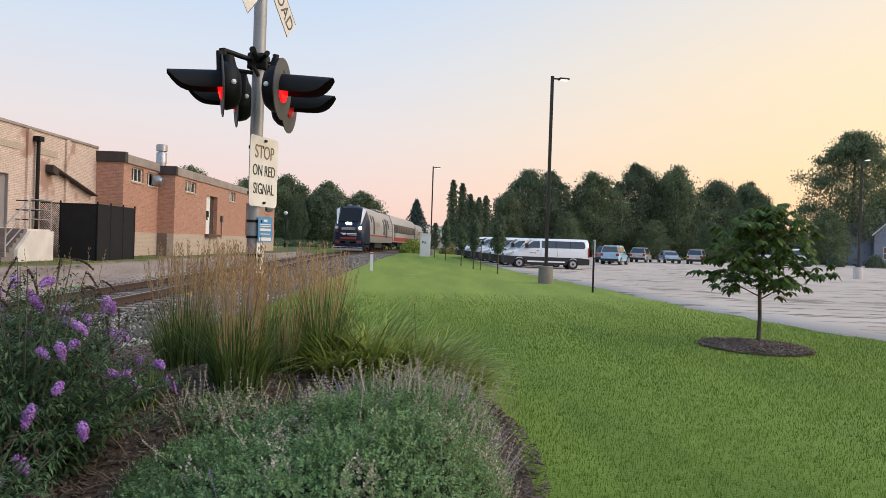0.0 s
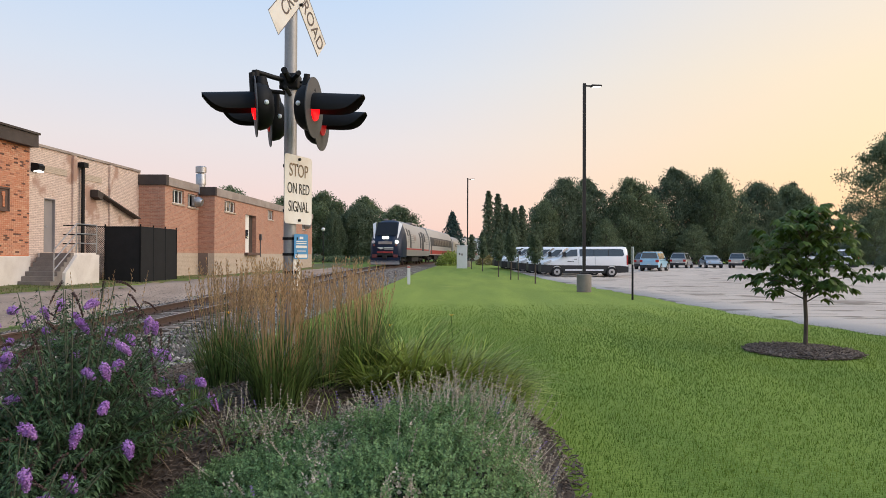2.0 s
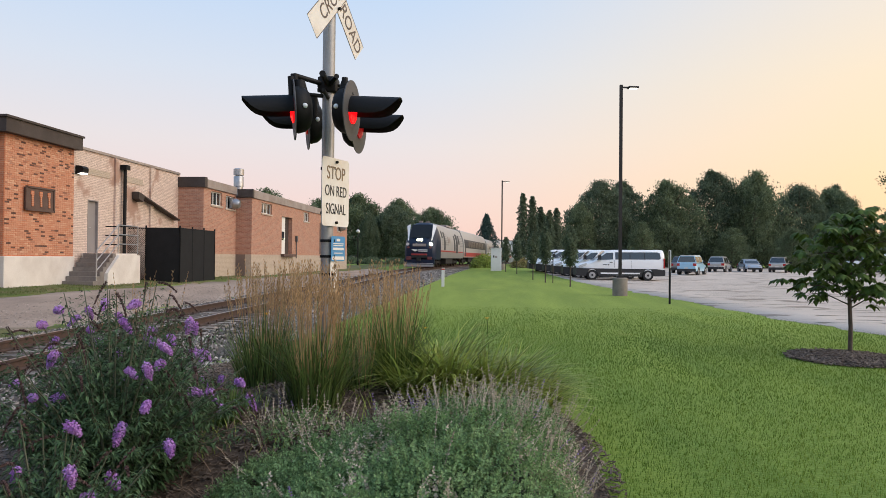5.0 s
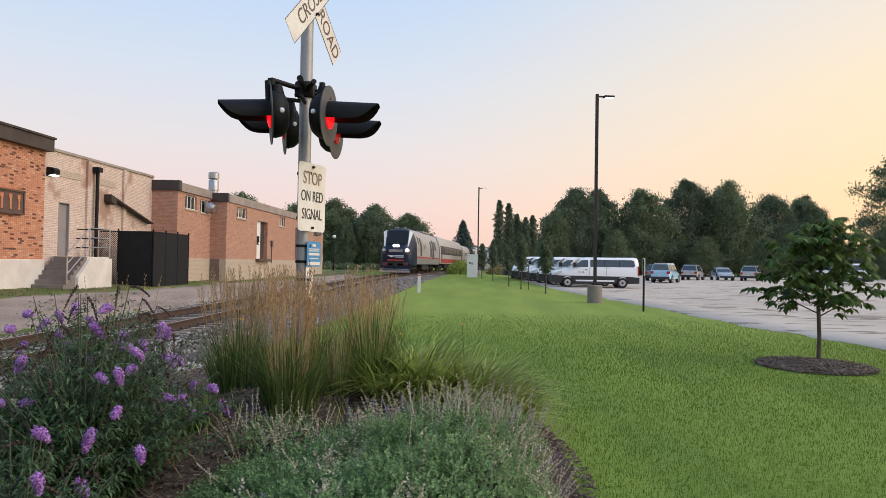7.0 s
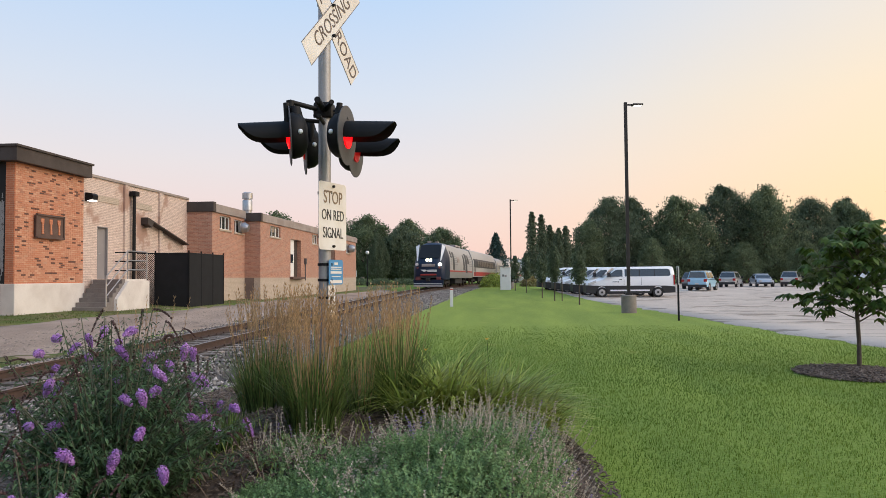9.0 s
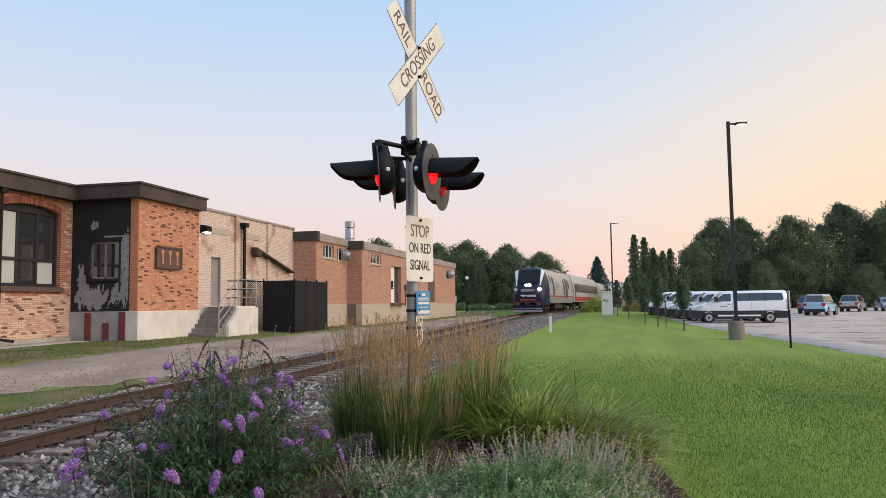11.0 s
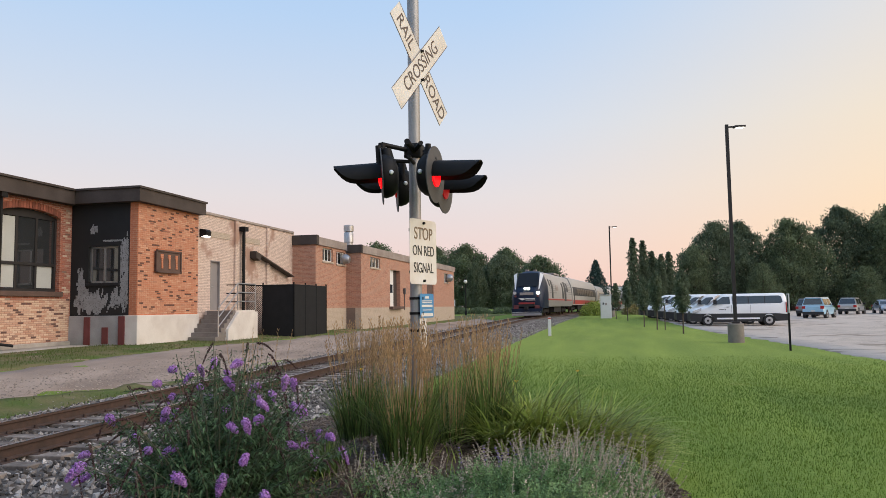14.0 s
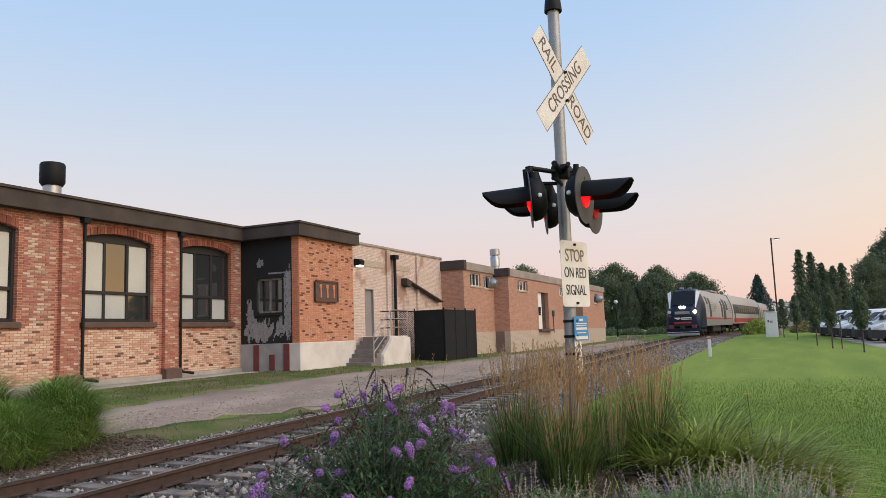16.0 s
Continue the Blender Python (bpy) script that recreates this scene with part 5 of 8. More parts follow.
def car(at, turn, paint, label, kind="suv"):
    """Parked car, nose along +x."""
    o = thing("parked_car", label, "car", "cars parked in the lot", at=at, turn=turn)
    L = {"suv": 2.2, "sedan": 2.4, "boxy": 2.15}[kind]
    H = {"suv": 1.70, "sedan": 1.45, "boxy": 1.80}[kind]
    belt = {"suv": 1.02, "sedan": 0.95, "boxy": 1.12}[kind]
    if kind == "sedan":
        cab0, cab1, cab2, cab3 = -1.75, -1.0, 0.35, 1.15
    elif kind == "boxy":
        cab0, cab1, cab2, cab3 = -2.1, -1.98, 0.45, 0.85
    else:
        cab0, cab1, cab2, cab3 = -2.1, -1.75, 0.3, 1.15
    top = lambda x: lerp(x, [-L, -L + 0.1, L - 0.9, L - 0.1, L], [belt - 0.1, belt, belt - 0.04, belt - 0.22, belt - 0.35])
    half = lambda x: lerp(x, [-L, -L + 0.3, L - 0.5, L], [0.82, 0.92, 0.92, 0.74])
    part("body", body_loft(top, lambda x: 0.36, [-L, -L + 0.1, -L + 0.4, -1.0, 0, 1.0, L - 0.5, L - 0.1, L], half, lambda x: 0.05, 0), paint, o, smooth=True)
    secs = []
    for x, t in ((cab0, belt - 0.02), (cab1, H - 0.03), (cab2, H), (cab3, belt - 0.02)):
        w = lerp(t, [belt, H], [0.88, 0.66])
        secs.append([(x, -0.88, belt - 0.05), (x, -w, max(t - 0.05, belt - 0.04)), (x, -w + 0.1, t), (x, w - 0.1, t), (x, w, max(t - 0.05, belt - 0.04)), (x, 0.88, belt - 0.05)])
    part("cabin", loft(secs), paint, o, smooth=True)
    for xa, za, xb, zb in ((cab0, belt, cab1, H - 0.04), (cab3, belt, cab2, H - 0.04)):
        fx = -0.012 if xa < 0 else 0.012
        q = [(xa + (xb - xa) * t + fx, za + (zb - za) * t + 0.016, lerp(t, [0, 1], [0.80, 0.60])) for t in (0.10, 0.90)]
        part("rear_window" if xa < 0 else "windscreen", Shape().add([(q[0][0], -q[0][2], q[0][1]), (q[0][0], q[0][2], q[0][1]), (q[1][0], q[1][2], q[1][1]), (q[1][0], -q[1][2], q[1][1])], [(0, 1, 2, 3)]), CARGLASS, o, "tinted glass")
    for s in (-1, 1):
        mids = (cab1 + 0.05, (cab1 + cab2) / 2, cab2 - 0.02)
        for xa, xb in zip(mids, mids[1:]):
            wq = lambda z: s * (lerp(z, [belt, H], [0.885, 0.672]) + 0.004)
            part("side_window", Shape().add([(xa + 0.06, wq(belt + 0.04), belt + 0.04), (xb - 0.04, wq(belt + 0.04), belt + 0.04), (xb - 0.06, wq(H - 0.12), H - 0.12), (xa + 0.07, wq(H - 0.12), H - 0.12)], [(0, 1, 2, 3)]), CARGLASS, o, "tinted glass")
    part("roof", Shape().box(cab1 - 0.03, cab2 + 0.03, -0.62, 0.62, H - 0.02, H + 0.03, bevel=0.02), paint if kind != "boxy" else WHITE, o)
    for s in (-1, 1):
        for wx in (-L + 0.82, L - 0.85):
            wheel(o, wx, s * 0.70, 0.34, s)
            part("wheel_arch", Shape().tube([(wx, s * 0.70, 0.36), (wx, s * 0.928, 0.36)], 0.41, 18), BLACKPLASTIC, o)
        for px_ in (cab1 + 0.02, (cab1 + cab2) / 2, cab2):
            q = lambda z: s * (lerp(z, [belt, H], [0.885, 0.665]) + 0.006)
            part("pillar", Shape().add([(px_ - 0.05, q(belt), belt - 0.03), (px_ + 0.05, q(belt), belt - 0.03), (px_ + 0.04, q(H), H - 0.03), (px_ - 0.04, q(H), H - 0.03)], [(0, 1, 2, 3)]), paint, o)
        part("tail_lamp", Shape().box(-L - 0.01, -L + 0.12, s * 0.60, s * 0.86, belt - 0.28, belt - 0.05, bevel=0.01), TAILRED, o, "red tail lamp")
        part("head_lamp", Shape().box(L - 0.12, L + 0.01, s * 0.45, s * 0.74, 0.62, 0.76, bevel=0.01), HEADLAMP, o)
        part("mirror", Shape().box(cab3 - 0.35, cab3 - 0.2, s * 0.9, s * 1.08, belt, belt + 0.15, bevel=0.02), BLACKPLASTIC, o)
    part("bumper", Shape().box(-L - 0.04, -L + 0.1, -0.84, 0.84, 0.32, 0.58, bevel=0.03), BLACKPLASTIC, o)
    part("bumper", Shape().box(L - 0.1, L + 0.04, -0.72, 0.72, 0.3, 0.52, bevel=0.03), BLACKPLASTIC, o)
    part("plate_bar", Shape().box(-L - 0.05, -L - 0.035, -0.16, 0.16, 0.60, 0.70), SIGNWHITE, o)
    return o


def paint(name, c, metal=0.3):
    return mat(name, c, 0.3, metal, 0.04, 2, 30, 0, coat=0.5)


SKY_PAINT = paint("light_blue_car_paint", (0.36, 0.60, 0.76), 0.1)
SILVER = paint("silver_car_paint", (0.50, 0.49, 0.47), 0.5)
car((18.2, 70.0, lawn_z(18, 70)), 62, SKY_PAINT, "light blue boxy off-road car with white roof", "boxy")
car((19.3, 77.0, lawn_z(19, 77)), 62, paint("grey_car_paint", (0.22, 0.22, 0.23)), "dark grey hatchback parked behind a blue car", "suv")
car((24.9, 84.0, lawn_z(25, 84)), 62, SILVER, "silver minivan parked facing the trees", "suv")
car((28.6, 85.4, lawn_z(28, 85)), -96, paint("pale_blue_car_paint", (0.42, 0.47, 0.53)), "pale blue-grey sedan facing the lane", "sedan")
car((31.6, 84.5, lawn_z(31, 84)), 62, SILVER, "silver estate car parked facing the trees", "suv")

# ---- passenger train on the line ----
NAVY = mat("navy_train_paint", (0.006, 0.015, 0.040), 0.45, 0.0, 0.1, 2, 30, 0, spec=0.3)
TRAINGREY = mat("silver_train_paint", (0.40, 0.385, 0.375), 0.5, 0.2, 0.08, 1.5, 30, 0)
TRAINDARK = mat("dark_grey_train_band", (0.045, 0.045, 0.05), 0.6, 0.0, 0.1, 2, 30, 0)
TRAINRED = mat("red_train_stripe", (0.36, 0.035, 0.03), 0.6, 0, 0.1, 2, 30, 0)
UNDER = mat("train_underframe", (0.03, 0.028, 0.027), 0.8, 0.1, 0.3, 5, 40, 0.2)
STAINLESS = mat("stainless_train_body", (0.46, 0.44, 0.425), 0.5, 0.3, 0.08, 1, 30, 0)
TRAINLIGHT = glow_mat("train_head_lamp", (1.0, 0.90, 0.55), 14.0)


MIDSTRIPE = mat("mid_grey_train_stripe", (0.25, 0.24, 0.235), 0.5, 0, 0.1, 2, 30, 0)
TRAINGLASS = mat("coach_window_glass", (0.012, 0.013, 0.015), 0.35, 0, 0.1, 2, 30, 0, spec=0.3)


def on_track(y, length):
    """Pose of a rail vehicle whose nose stands at y and whose body runs north from it along -y of its own."""
    y2 = y + length
    a, b = Vector((track_x(y), y, rail_z(y))), Vector((track_x(y2), y2, rail_z(y2)))
    d = b - a
    return pose(a.x, a.y, a.z, 0, 0, -math.degrees(math.atan2(d.x, d.y)))


def bogie(parent, y, n=2):
    s = Shape()
    for x in (-0.98, 0.98):
        s.box(x - 0.08, x + 0.08, y - 1.7, y + 1.7, 0.42, 0.66, bevel=0.03)
        for k in (-0.7, 0.7):
            s.tube([(x, y + k, 0.6), (x, y + k, 0.95)], 0.12, 8)
        for k in (-1.25, 1.25):
            s.box(x - 0.12, x + 0.12, y + k - 0.2, y + k + 0.2, 0.3, 0.7, bevel=0.04)
    b = part("bogie", s, UNDER, parent, "dark wheel truck")
    for k in (-1.25, 1.25):
        for x in (-0.75, 0.75):
            part("wheel", Shape().tube([(x - 0.07, y + k, 0.5), (x + 0.07, y + k, 0.5)], 0.5, 22), RUST, b)


def coach_section(h, half, z0):
    """Half-rounded car section: points (x, z) anticlockwise from the lower east side."""
    side = [(half, z0), (half + 0.02, z0 + 0.5), (half + 0.02, 2.3), (half - 0.03, 2.9), (half - 0.18, 3.4), (half - 0.5, h - 0.22), (half - 0.95, h - 0.04), (0, h)]
    return side + [(-x, z) for x, z in reversed(side[:-1])]


def side_strip(parent, name, y0, y1, z0, z1, half, material, label="", out=0.03):
    zs = [z0] + [z for z in (2.3, 2.9, 3.4) if z0 + 0.02 < z < z1 - 0.02] + [z1]
    for sx in (-1, 1):
        lean = lambda z: half + out + lerp(z, [0.95, 1.45, 2.3, 2.9, 3.4, 4.1], [0, 0.02, 0.02, -0.03, -0.18, -0.5]) - 0.02
        ring = [(lean(z), z) for z in zs] + [(lean(z) - 0.03, z) for z in reversed(zs)]
        part(name, Shape().prism([(sx * x, z) for x, z in ring], "y", y0, y1), material, parent, label)


def locomotive(y):
    o = thing("locomotive", "navy and silver diesel passenger locomotive with lit head lamps", "locomotive", "train on the line")
    o.matrix_world = on_track(y, 21.5)
    H, half = 4.35, 1.48
    # cab: raked rounded nose
    secs = []
    for yy, lo, hi, hf in ((0.0, 0.95, 2.15, 1.15), (0.18, 0.85, 2.45, 1.36), (0.45, 0.8, 2.75, 1.44), (1.0, 0.8, 3.55, 1.47), (1.5, 0.8, 4.05, 1.47), (2.1, 0.8, 4.28, 1.48), (3.4, 0.8, 4.32, 1.48)):
        secs.append([(x * hf / half, yy + 0.12 * (abs(x) / half) ** 3 * (1 if yy < 0.6 else 0), lo + (min(1, (z - 0.8) / (H - 0.8))) * (hi - lo)) for x, z in coach_section(H, half, 0.8)])
    part("cab", loft(secs), NAVY, o, "navy blue raked cab", smooth=True)
    body = [[(x, yy, z) for x, z in coach_section(H, half, 0.95)] for yy in (3.4, 21.3)]
    part("body", loft(body), TRAINGREY, o, "silver grey body", smooth=True)
    side_strip(o, "red_stripe", 3.2, 21.2, 1.55, 1.68, half, TRAINRED)
    side_strip(o, "dark_skirt", 3.6, 21.2, 0.92, 1.54, half, mat("mid_grey_train_skirt", (0.30, 0.29, 0.285), 0.45, 0.3, 0.1, 2, 30, 0), out=0.026)
    for k in range(7):
        side_strip(o, "grey_stripe", 4.2, 9.0 - 0.3 * k, 2.25 + 0.2 * k, 2.35 + 0.2 * k, half, MIDSTRIPE, out=0.028)
        side_strip(o, "grey_stripe", 18.6, 21.2, 2.25 + 0.2 * k, 2.35 + 0.2 * k, half, MIDSTRIPE, out=0.028)
    for a, b, z0, z1 in ((5.6, 6.5, 1.75, 3.5), (13.2, 14.2, 1.75, 3.4), (14.9, 16.4, 1.5, 3.6), (16.9, 18.0, 2.5, 3.5), (4.2, 4.9, 2.9, 3.6)):
        side_strip(o, "side_grille", a, b, z0, z1, half, TRAINDARK, out=0.04)
    side_strip(o, "side_mark", 8.5, 10.2, 2.5, 3.1, half, COPING, out=0.035)
    # windscreen and white swooshes on the cab front
    scr = Shape()
    scr.add([(-1.0, 0.50, 2.78), (1.0, 0.50, 2.78), (0.92, 1.46, 4.02), (-0.92, 1.46, 4.02)], [(0, 1, 2, 3)])
    scr.v = [(x, yy - 0.07, z + 0.03) for x, yy, z in scr.v]
    part("windscreen", scr, TRAINGLASS, o, "black windscreen")
    for s in (-1, 1):
        sw_ = Shape().add([(s * 1.04, 0.36, 2.50), (s * 1.14, 0.42, 2.60), (s * 1.40, 1.40, 3.92), (s * 1.06, 1.38, 4.10)], [(0, 1, 2, 3)])
        part("white_swoosh", sw_, WHITE, o, "white swoosh")
        part("number_bar", Shape().box(s * 0.4, s * 0.8, 1.26, 1.30, 3.72, 3.86), glow_mat("number_board_glow", (0.9, 0.9, 0.95), 1.2) if "number_board_glow" not in bpy.data.materials else bpy.data.materials["number_board_glow"], o)
        part("ditch_lamp", Shape().tube([(s * 1.08, 0.12, 2.2), (s * 1.08, -0.08, 2.2)], 0.14, 16), TRAINLIGHT if s > 0 else HEADLAMP, o, "round lower lamp")
        part("marker_lamp", Shape().tube([(s * 1.02, 0.06, 1.9), (s * 1.02, -0.02, 1.9)], 0.1, 14), MAROON, o)
        part("buffer_red", Shape().box(s * 0.75, s * 1.15, -0.12, 0.1, 0.78, 1.05, bevel=0.03), MAROON, o)
    for x in (-0.15, 0.15):
        part("head_lamp", Shape().tube([(x, 0.5, 2.60), (x, 0.16, 2.60)], 0.12, 16), TRAINLIGHT, o, "lit head lamp")
    part("front_panel", Shape().box(-0.62, 0.62, -0.02, 0.1, 2.0, 2.24, bevel=0.01), COPING, o)
    part("front_mark", Shape().prism([(-0.75, 1.72), (-0.25, 1.72), (-0.15, 1.62), (-0.4, 1.52)], "y", -0.035, 0.1).box(-0.1, 0.75, -0.035, 0.1, 1.62, 1.71).box(-0.1, 0.75, -0.035, 0.1, 1.52, 1.57), WHITE, o, "pale shapes on the nose")
    part("red_bar", Shape().box(-0.72, 0.72, -0.16, 0.1, 1.18, 1.33, bevel=0.02), TRAINRED, o)
    part("coupler", Shape().box(-0.72, 0.72, -0.14, 0.2, 0.95, 1.17, bevel=0.02).box(-0.18, 0.18, -0.45, 0.2, 0.68, 0.95, bevel=0.03), UNDER, o)
    part("pilot", Shape().prism([(-1.3, 0.12), (1.3, 0.12), (1.42, 0.8), (-1.42, 0.8)], "y", -0.08, 0.35), NAVY, o)
    part("step_plate", Shape().box(-1.35, 1.35, -0.2, -0.08, 0.14, 0.34, bevel=0.01), STEEL, o)
    part("grab_iron", Shape().tube([(-1.3, -0.25, 0.45), (1.3, -0.25, 0.45)], 0.02, 6), WHITE, o)
    part("roof_horn", Shape().box(-0.5, -0.2, 2.4, 2.8, 4.3, 4.45), COPING, o)
    part("roof_horn", Shape().box(0.2, 0.5, 2.6, 3.0, 4.3, 4.42), COPING, o)
    part("roof_hatch", Shape().box(-0.8, 0.8, 12, 16, 4.3, 4.5, bevel=0.05), COPING, o)
    part("underframe", Shape().box(-1.3, 1.3, 8.2, 13.4, 0.35, 0.95, bevel=0.05), UNDER, o)
    for yy in (4.3, 17.2):
        bogie(o, yy)
    return o


def coach(y, length, style):
    o = thing("train_coach", "silver passenger coach with dark window band" + (" and red stripe" if style == "new" else ", older fluted body"), "train coach", "train on the line")
    o.matrix_world = on_track(y, length)
    H, half = (4.35, 1.5) if style == "new" else (4.0, 1.52)
    part("body", loft([[(x * 0.99, 0.25, z) for x, z in coach_section(H, half, 0.95)], *[[(x, yy, z) for x, z in coach_section(H, half, 0.95)] for yy in (0.5, length - 0.5)], [(x * 0.99, length - 0.25, z) for x, z in coach_section(H, half, 0.95)]]), STAINLESS, o, smooth=True)
    if style == "new":
        side_strip(o, "dark_band", 1.0, length - 1.0, 2.1, 3.15, half, TRAINDARK)
        side_strip(o, "red_stripe", 0.8, length - 0.8, 1.05, 1.55, half, TRAINRED)
        for k in range(9):
            a = 4.6 + k * (length - 9.2) / 9
            side_strip(o, "coach_window", a, a + 1.35, 2.2, 2.98, half, TRAINGLASS, out=0.036)
    else:
        for k in range(10):
            a = 3.2 + k * (length - 6.4) / 10
            side_strip(o, "coach_window", a, a + 1.5, 2.25, 2.75, half, TRAINGLASS, out=0.03)
        side_strip(o, "pale_stripe", 0.8, length - 0.8, 1.72, 1.80, half, WHITE, out=0.03)
    for yy in (1.4, length - 2.2):
        side_strip(o, "door", yy, yy + 0.8, 1.1, 3.1, half, TRAINDARK if style == "new" else COPING, out=0.038)
    part("gangway", Shape().box(-0.55, 0.55, -0.1, 0.3, 1.0, 3.3), UNDER, o)
    part("underframe", Shape().box(-1.2, 1.2, 6.8, length - 6.8, 0.4, 0.95, bevel=0.05), UNDER, o)
    for yy in (3.4, length - 3.4):
        bogie(o, yy)
    return o


NOSE_Y = 66.5
locomotive(NOSE_Y)
y = NOSE_Y + 21.7
for ln, st in ((26.0, "new"), (26.0, "old"), (26.0, "new"), (26.0, "new")):
    coach(y, ln, st)
    y += ln + 0.3


# ---- trees ----
BARK = mat("bark", (0.11, 0.085, 0.065), 0.95, 0, 0.3, 6, 40, 0.5)
# both leaf tones are lightened and greyed to paint in distance haze
LEAF_OAK = leafy("hazed_tree_leaf", (0.18, 0.225, 0.125), (0.14, 0.185, 0.105), 0.6, 0.25, 0.45, 0.5)
LEAF_DARK = leafy("hazed_dark_tree_leaf", (0.15, 0.192, 0.12), (0.115, 0.155, 0.098), 0.6, 0.25, 0.45, 0.5)
NEEDLE = leafy("spruce_needles", (0.075, 0.12, 0.105), (0.05, 0.09, 0.078), 0.7, 0.4, 0.1)
LEAF_SAP = leafy("buckeye_leaf", (0.060, 0.112, 0.026), (0.105, 0.145, 0.034), 0.5, 1.2, 0.28, 0.5)


def leaf_cards(points, size, r, spread=0.5, flat=0.35):
    """Small bent leaf shapes at points, many at once; returns vertices and faces."""
    pts = np.asarray(points, float)
    n = len(pts)
    a, b, c = r.random(n) * 2 * np.pi, (r.random(n) - 0.5) * np.pi * 0.9, r.random(n) * 2 * np.pi
    u = np.stack([np.cos(a) * np.cos(b), np.sin(a) * np.cos(b), np.sin(b)], 1)
    w = np.cross(u, np.stack([np.cos(c), np.sin(c), np.full(n, 0.7)], 1))
    w /= np.linalg.norm(w, axis=1)[:, None] + 1e-9
    s = (size * (1 - spread / 2 + spread * r.random(n)))[:, None]
    v = np.stack([pts - u * s, pts + w * s * flat - u * s * 0.1, pts + u * s, pts - w * s * flat - u * s * 0.1], 1).reshape(-1, 3)
    f = np.arange(4 * n).reshape(-1, 4)
    return v.tolist(), f.tolist()


def limbs(shape, base, top, r0, r, count, reach, low=0.3):
    """Tapered trunk with forking limbs."""
    base, top = Vector(base), Vector(top)
    d = top - base
    bend = Vector((r.uniform(-1, 1), r.uniform(-1, 1), 0)) * d.length * 0.02
    shape.tube([base, base + d * 0.08, base + d * 0.4 + bend, base + d * 0.75 - bend, top], [r0 * 1.25, r0, r0 * 0.75, r0 * 0.4, r0 * 0.12], 9)
    for i in range(count):
        t = low + (0.92 - low) * i / count
        a = i * 2.4 + r.uniform(-0.4, 0.4)
        p = base + d * t
        out = reach * (1 - 0.55 * abs(t - 0.45)) * r.uniform(0.7, 1.0)
        e = p + Vector((math.cos(a) * out, math.sin(a) * out, out * r.uniform(0.35, 0.8)))
        m = (p + e) / 2 + Vector((0, 0, -out * 0.06))
        rr = r0 * (0.5 - 0.35 * t)
        shape.tube([p, m, e], [rr, rr * 0.6, rr * 0.15], 6)
        f = m + Vector((math.cos(a + 0.9), math.sin(a + 0.9), 0.8)) * out * 0.4
        shape.tube([m, f], [rr * 0.5, rr * 0.12], 5)


def broad_tree(seed, height, radius, leaf, count, leaf_size, crown_from=0.25, lumps=26, label="", name="tree", gaps=0.5):
    """Deciduous tree: trunk, limbs and a crown of leaf clumps with an uneven outline and gaps."""
    r = random.Random(seed)
    nr = np.random.RandomState(seed)
    o = thing(name, label, "tree", "trees round the lot")
    s = Shape()
    limbs(s, (0, 0, -0.3), (0.1, 0, height * 0.9), 0.022 * height + 0.05, r, 12, radius * 0.85, crown_from)
    part("trunk", s, BARK, o, "brown-grey trunk and limbs", smooth=True)
    z0, z1 = height * crown_from, height
    prof_t, prof_r = [0, 0.12, 0.35, 0.62, 0.85, 1.0], [0.60, 0.92, 1.0, 0.84, 0.50, 0.10]
    lobe = lambda a, t: 1 + 0.16 * np.sin(2 * a + seed) + 0.13 * np.sin(5 * a + 4 * t + seed) + 0.10 * np.sin(9 * t * 2 + 3 * a)
    pts = []
    m = int(count * 0.72) // lumps
    for k in range(lumps):  # leaf clumps at limb ends over the outline
        t = r.random()
        a = r.uniform(0, 2 * math.pi)
        q = radius * lerp(t, prof_t, prof_r) * float(lobe(a, t)) * (1 - r.random() ** 2 * 0.6)
        c = np.array([math.cos(a) * q, math.sin(a) * q, z0 + (z1 - z0) * (t * 0.95 + 0.02)])
        lr = radius * r.uniform(0.10, 0.21) * (1.1 - 0.35 * t)
        g = nr.randn(m, 3) * np.array([0.62, 0.62, 0.55]) * lr
        pts.append(c + g + np.array([0, 0, 0.1 * lr]))
    n = int(count * gaps)  # leaves all through the crown
    t, a = nr.random_sample(n) ** 0.9, nr.random_sample(n) * 2 * np.pi
    q = radius * np.interp(t, prof_t, prof_r) * lobe(a, t) * np.sqrt(nr.random_sample(n)) * 0.93
    pts.append(np.stack([np.cos(a) * q, np.sin(a) * q, z0 + (z1 - z0) * t * 0.95], 1))
    pts = np.concatenate(pts)
    pts = pts[(pts[:, 2] > z0 * 0.75) & (pts[:, 2] < height * 1.03)]
    c = Shape().add(*leaf_cards(pts, leaf_size, nr))
    part("crown", c, leaf, o, tidy=False)
    return o


def column_tree(seed, height, radius, leaf, count, leaf_size, clear, label, category="tree", group="young columnar trees", name="columnar_tree", trunk=0.04):
    r, nr = random.Random(seed), np.random.RandomState(seed)
    o = thing(name, label, category, group)
    s = Shape()
    limbs(s, (0, 0, -0.1), (0.02, 0, height * 0.95), trunk, r, 9, radius * 0.7, max(clear / height, 0.1))
    part("trunk", s, BARK, o, smooth=True)
    z = clear + (height - clear) * nr.random_sample(count) ** 0.9
    t = (z - clear) / (height - clear)
    env = radius * np.interp(t, [0, 0.12, 0.45, 0.8, 1.0], [0.45, 0.95, 1.0, 0.8, 0.28])
    a = nr.random_sample(count) * 2 * np.pi
    env = env * (0.8 + 0.5 * np.sin(a * 3 + z * 5.0) * np.sin(z * 3.3 + seed))
    q = np.sqrt(nr.random_sample(count)) * env
    pts = np.stack([np.cos(a) * q, np.sin(a) * q, z], 1)
    part("crown", Shape().add(*leaf_cards(pts, leaf_size, nr)), leaf, o, tidy=False)
    return o


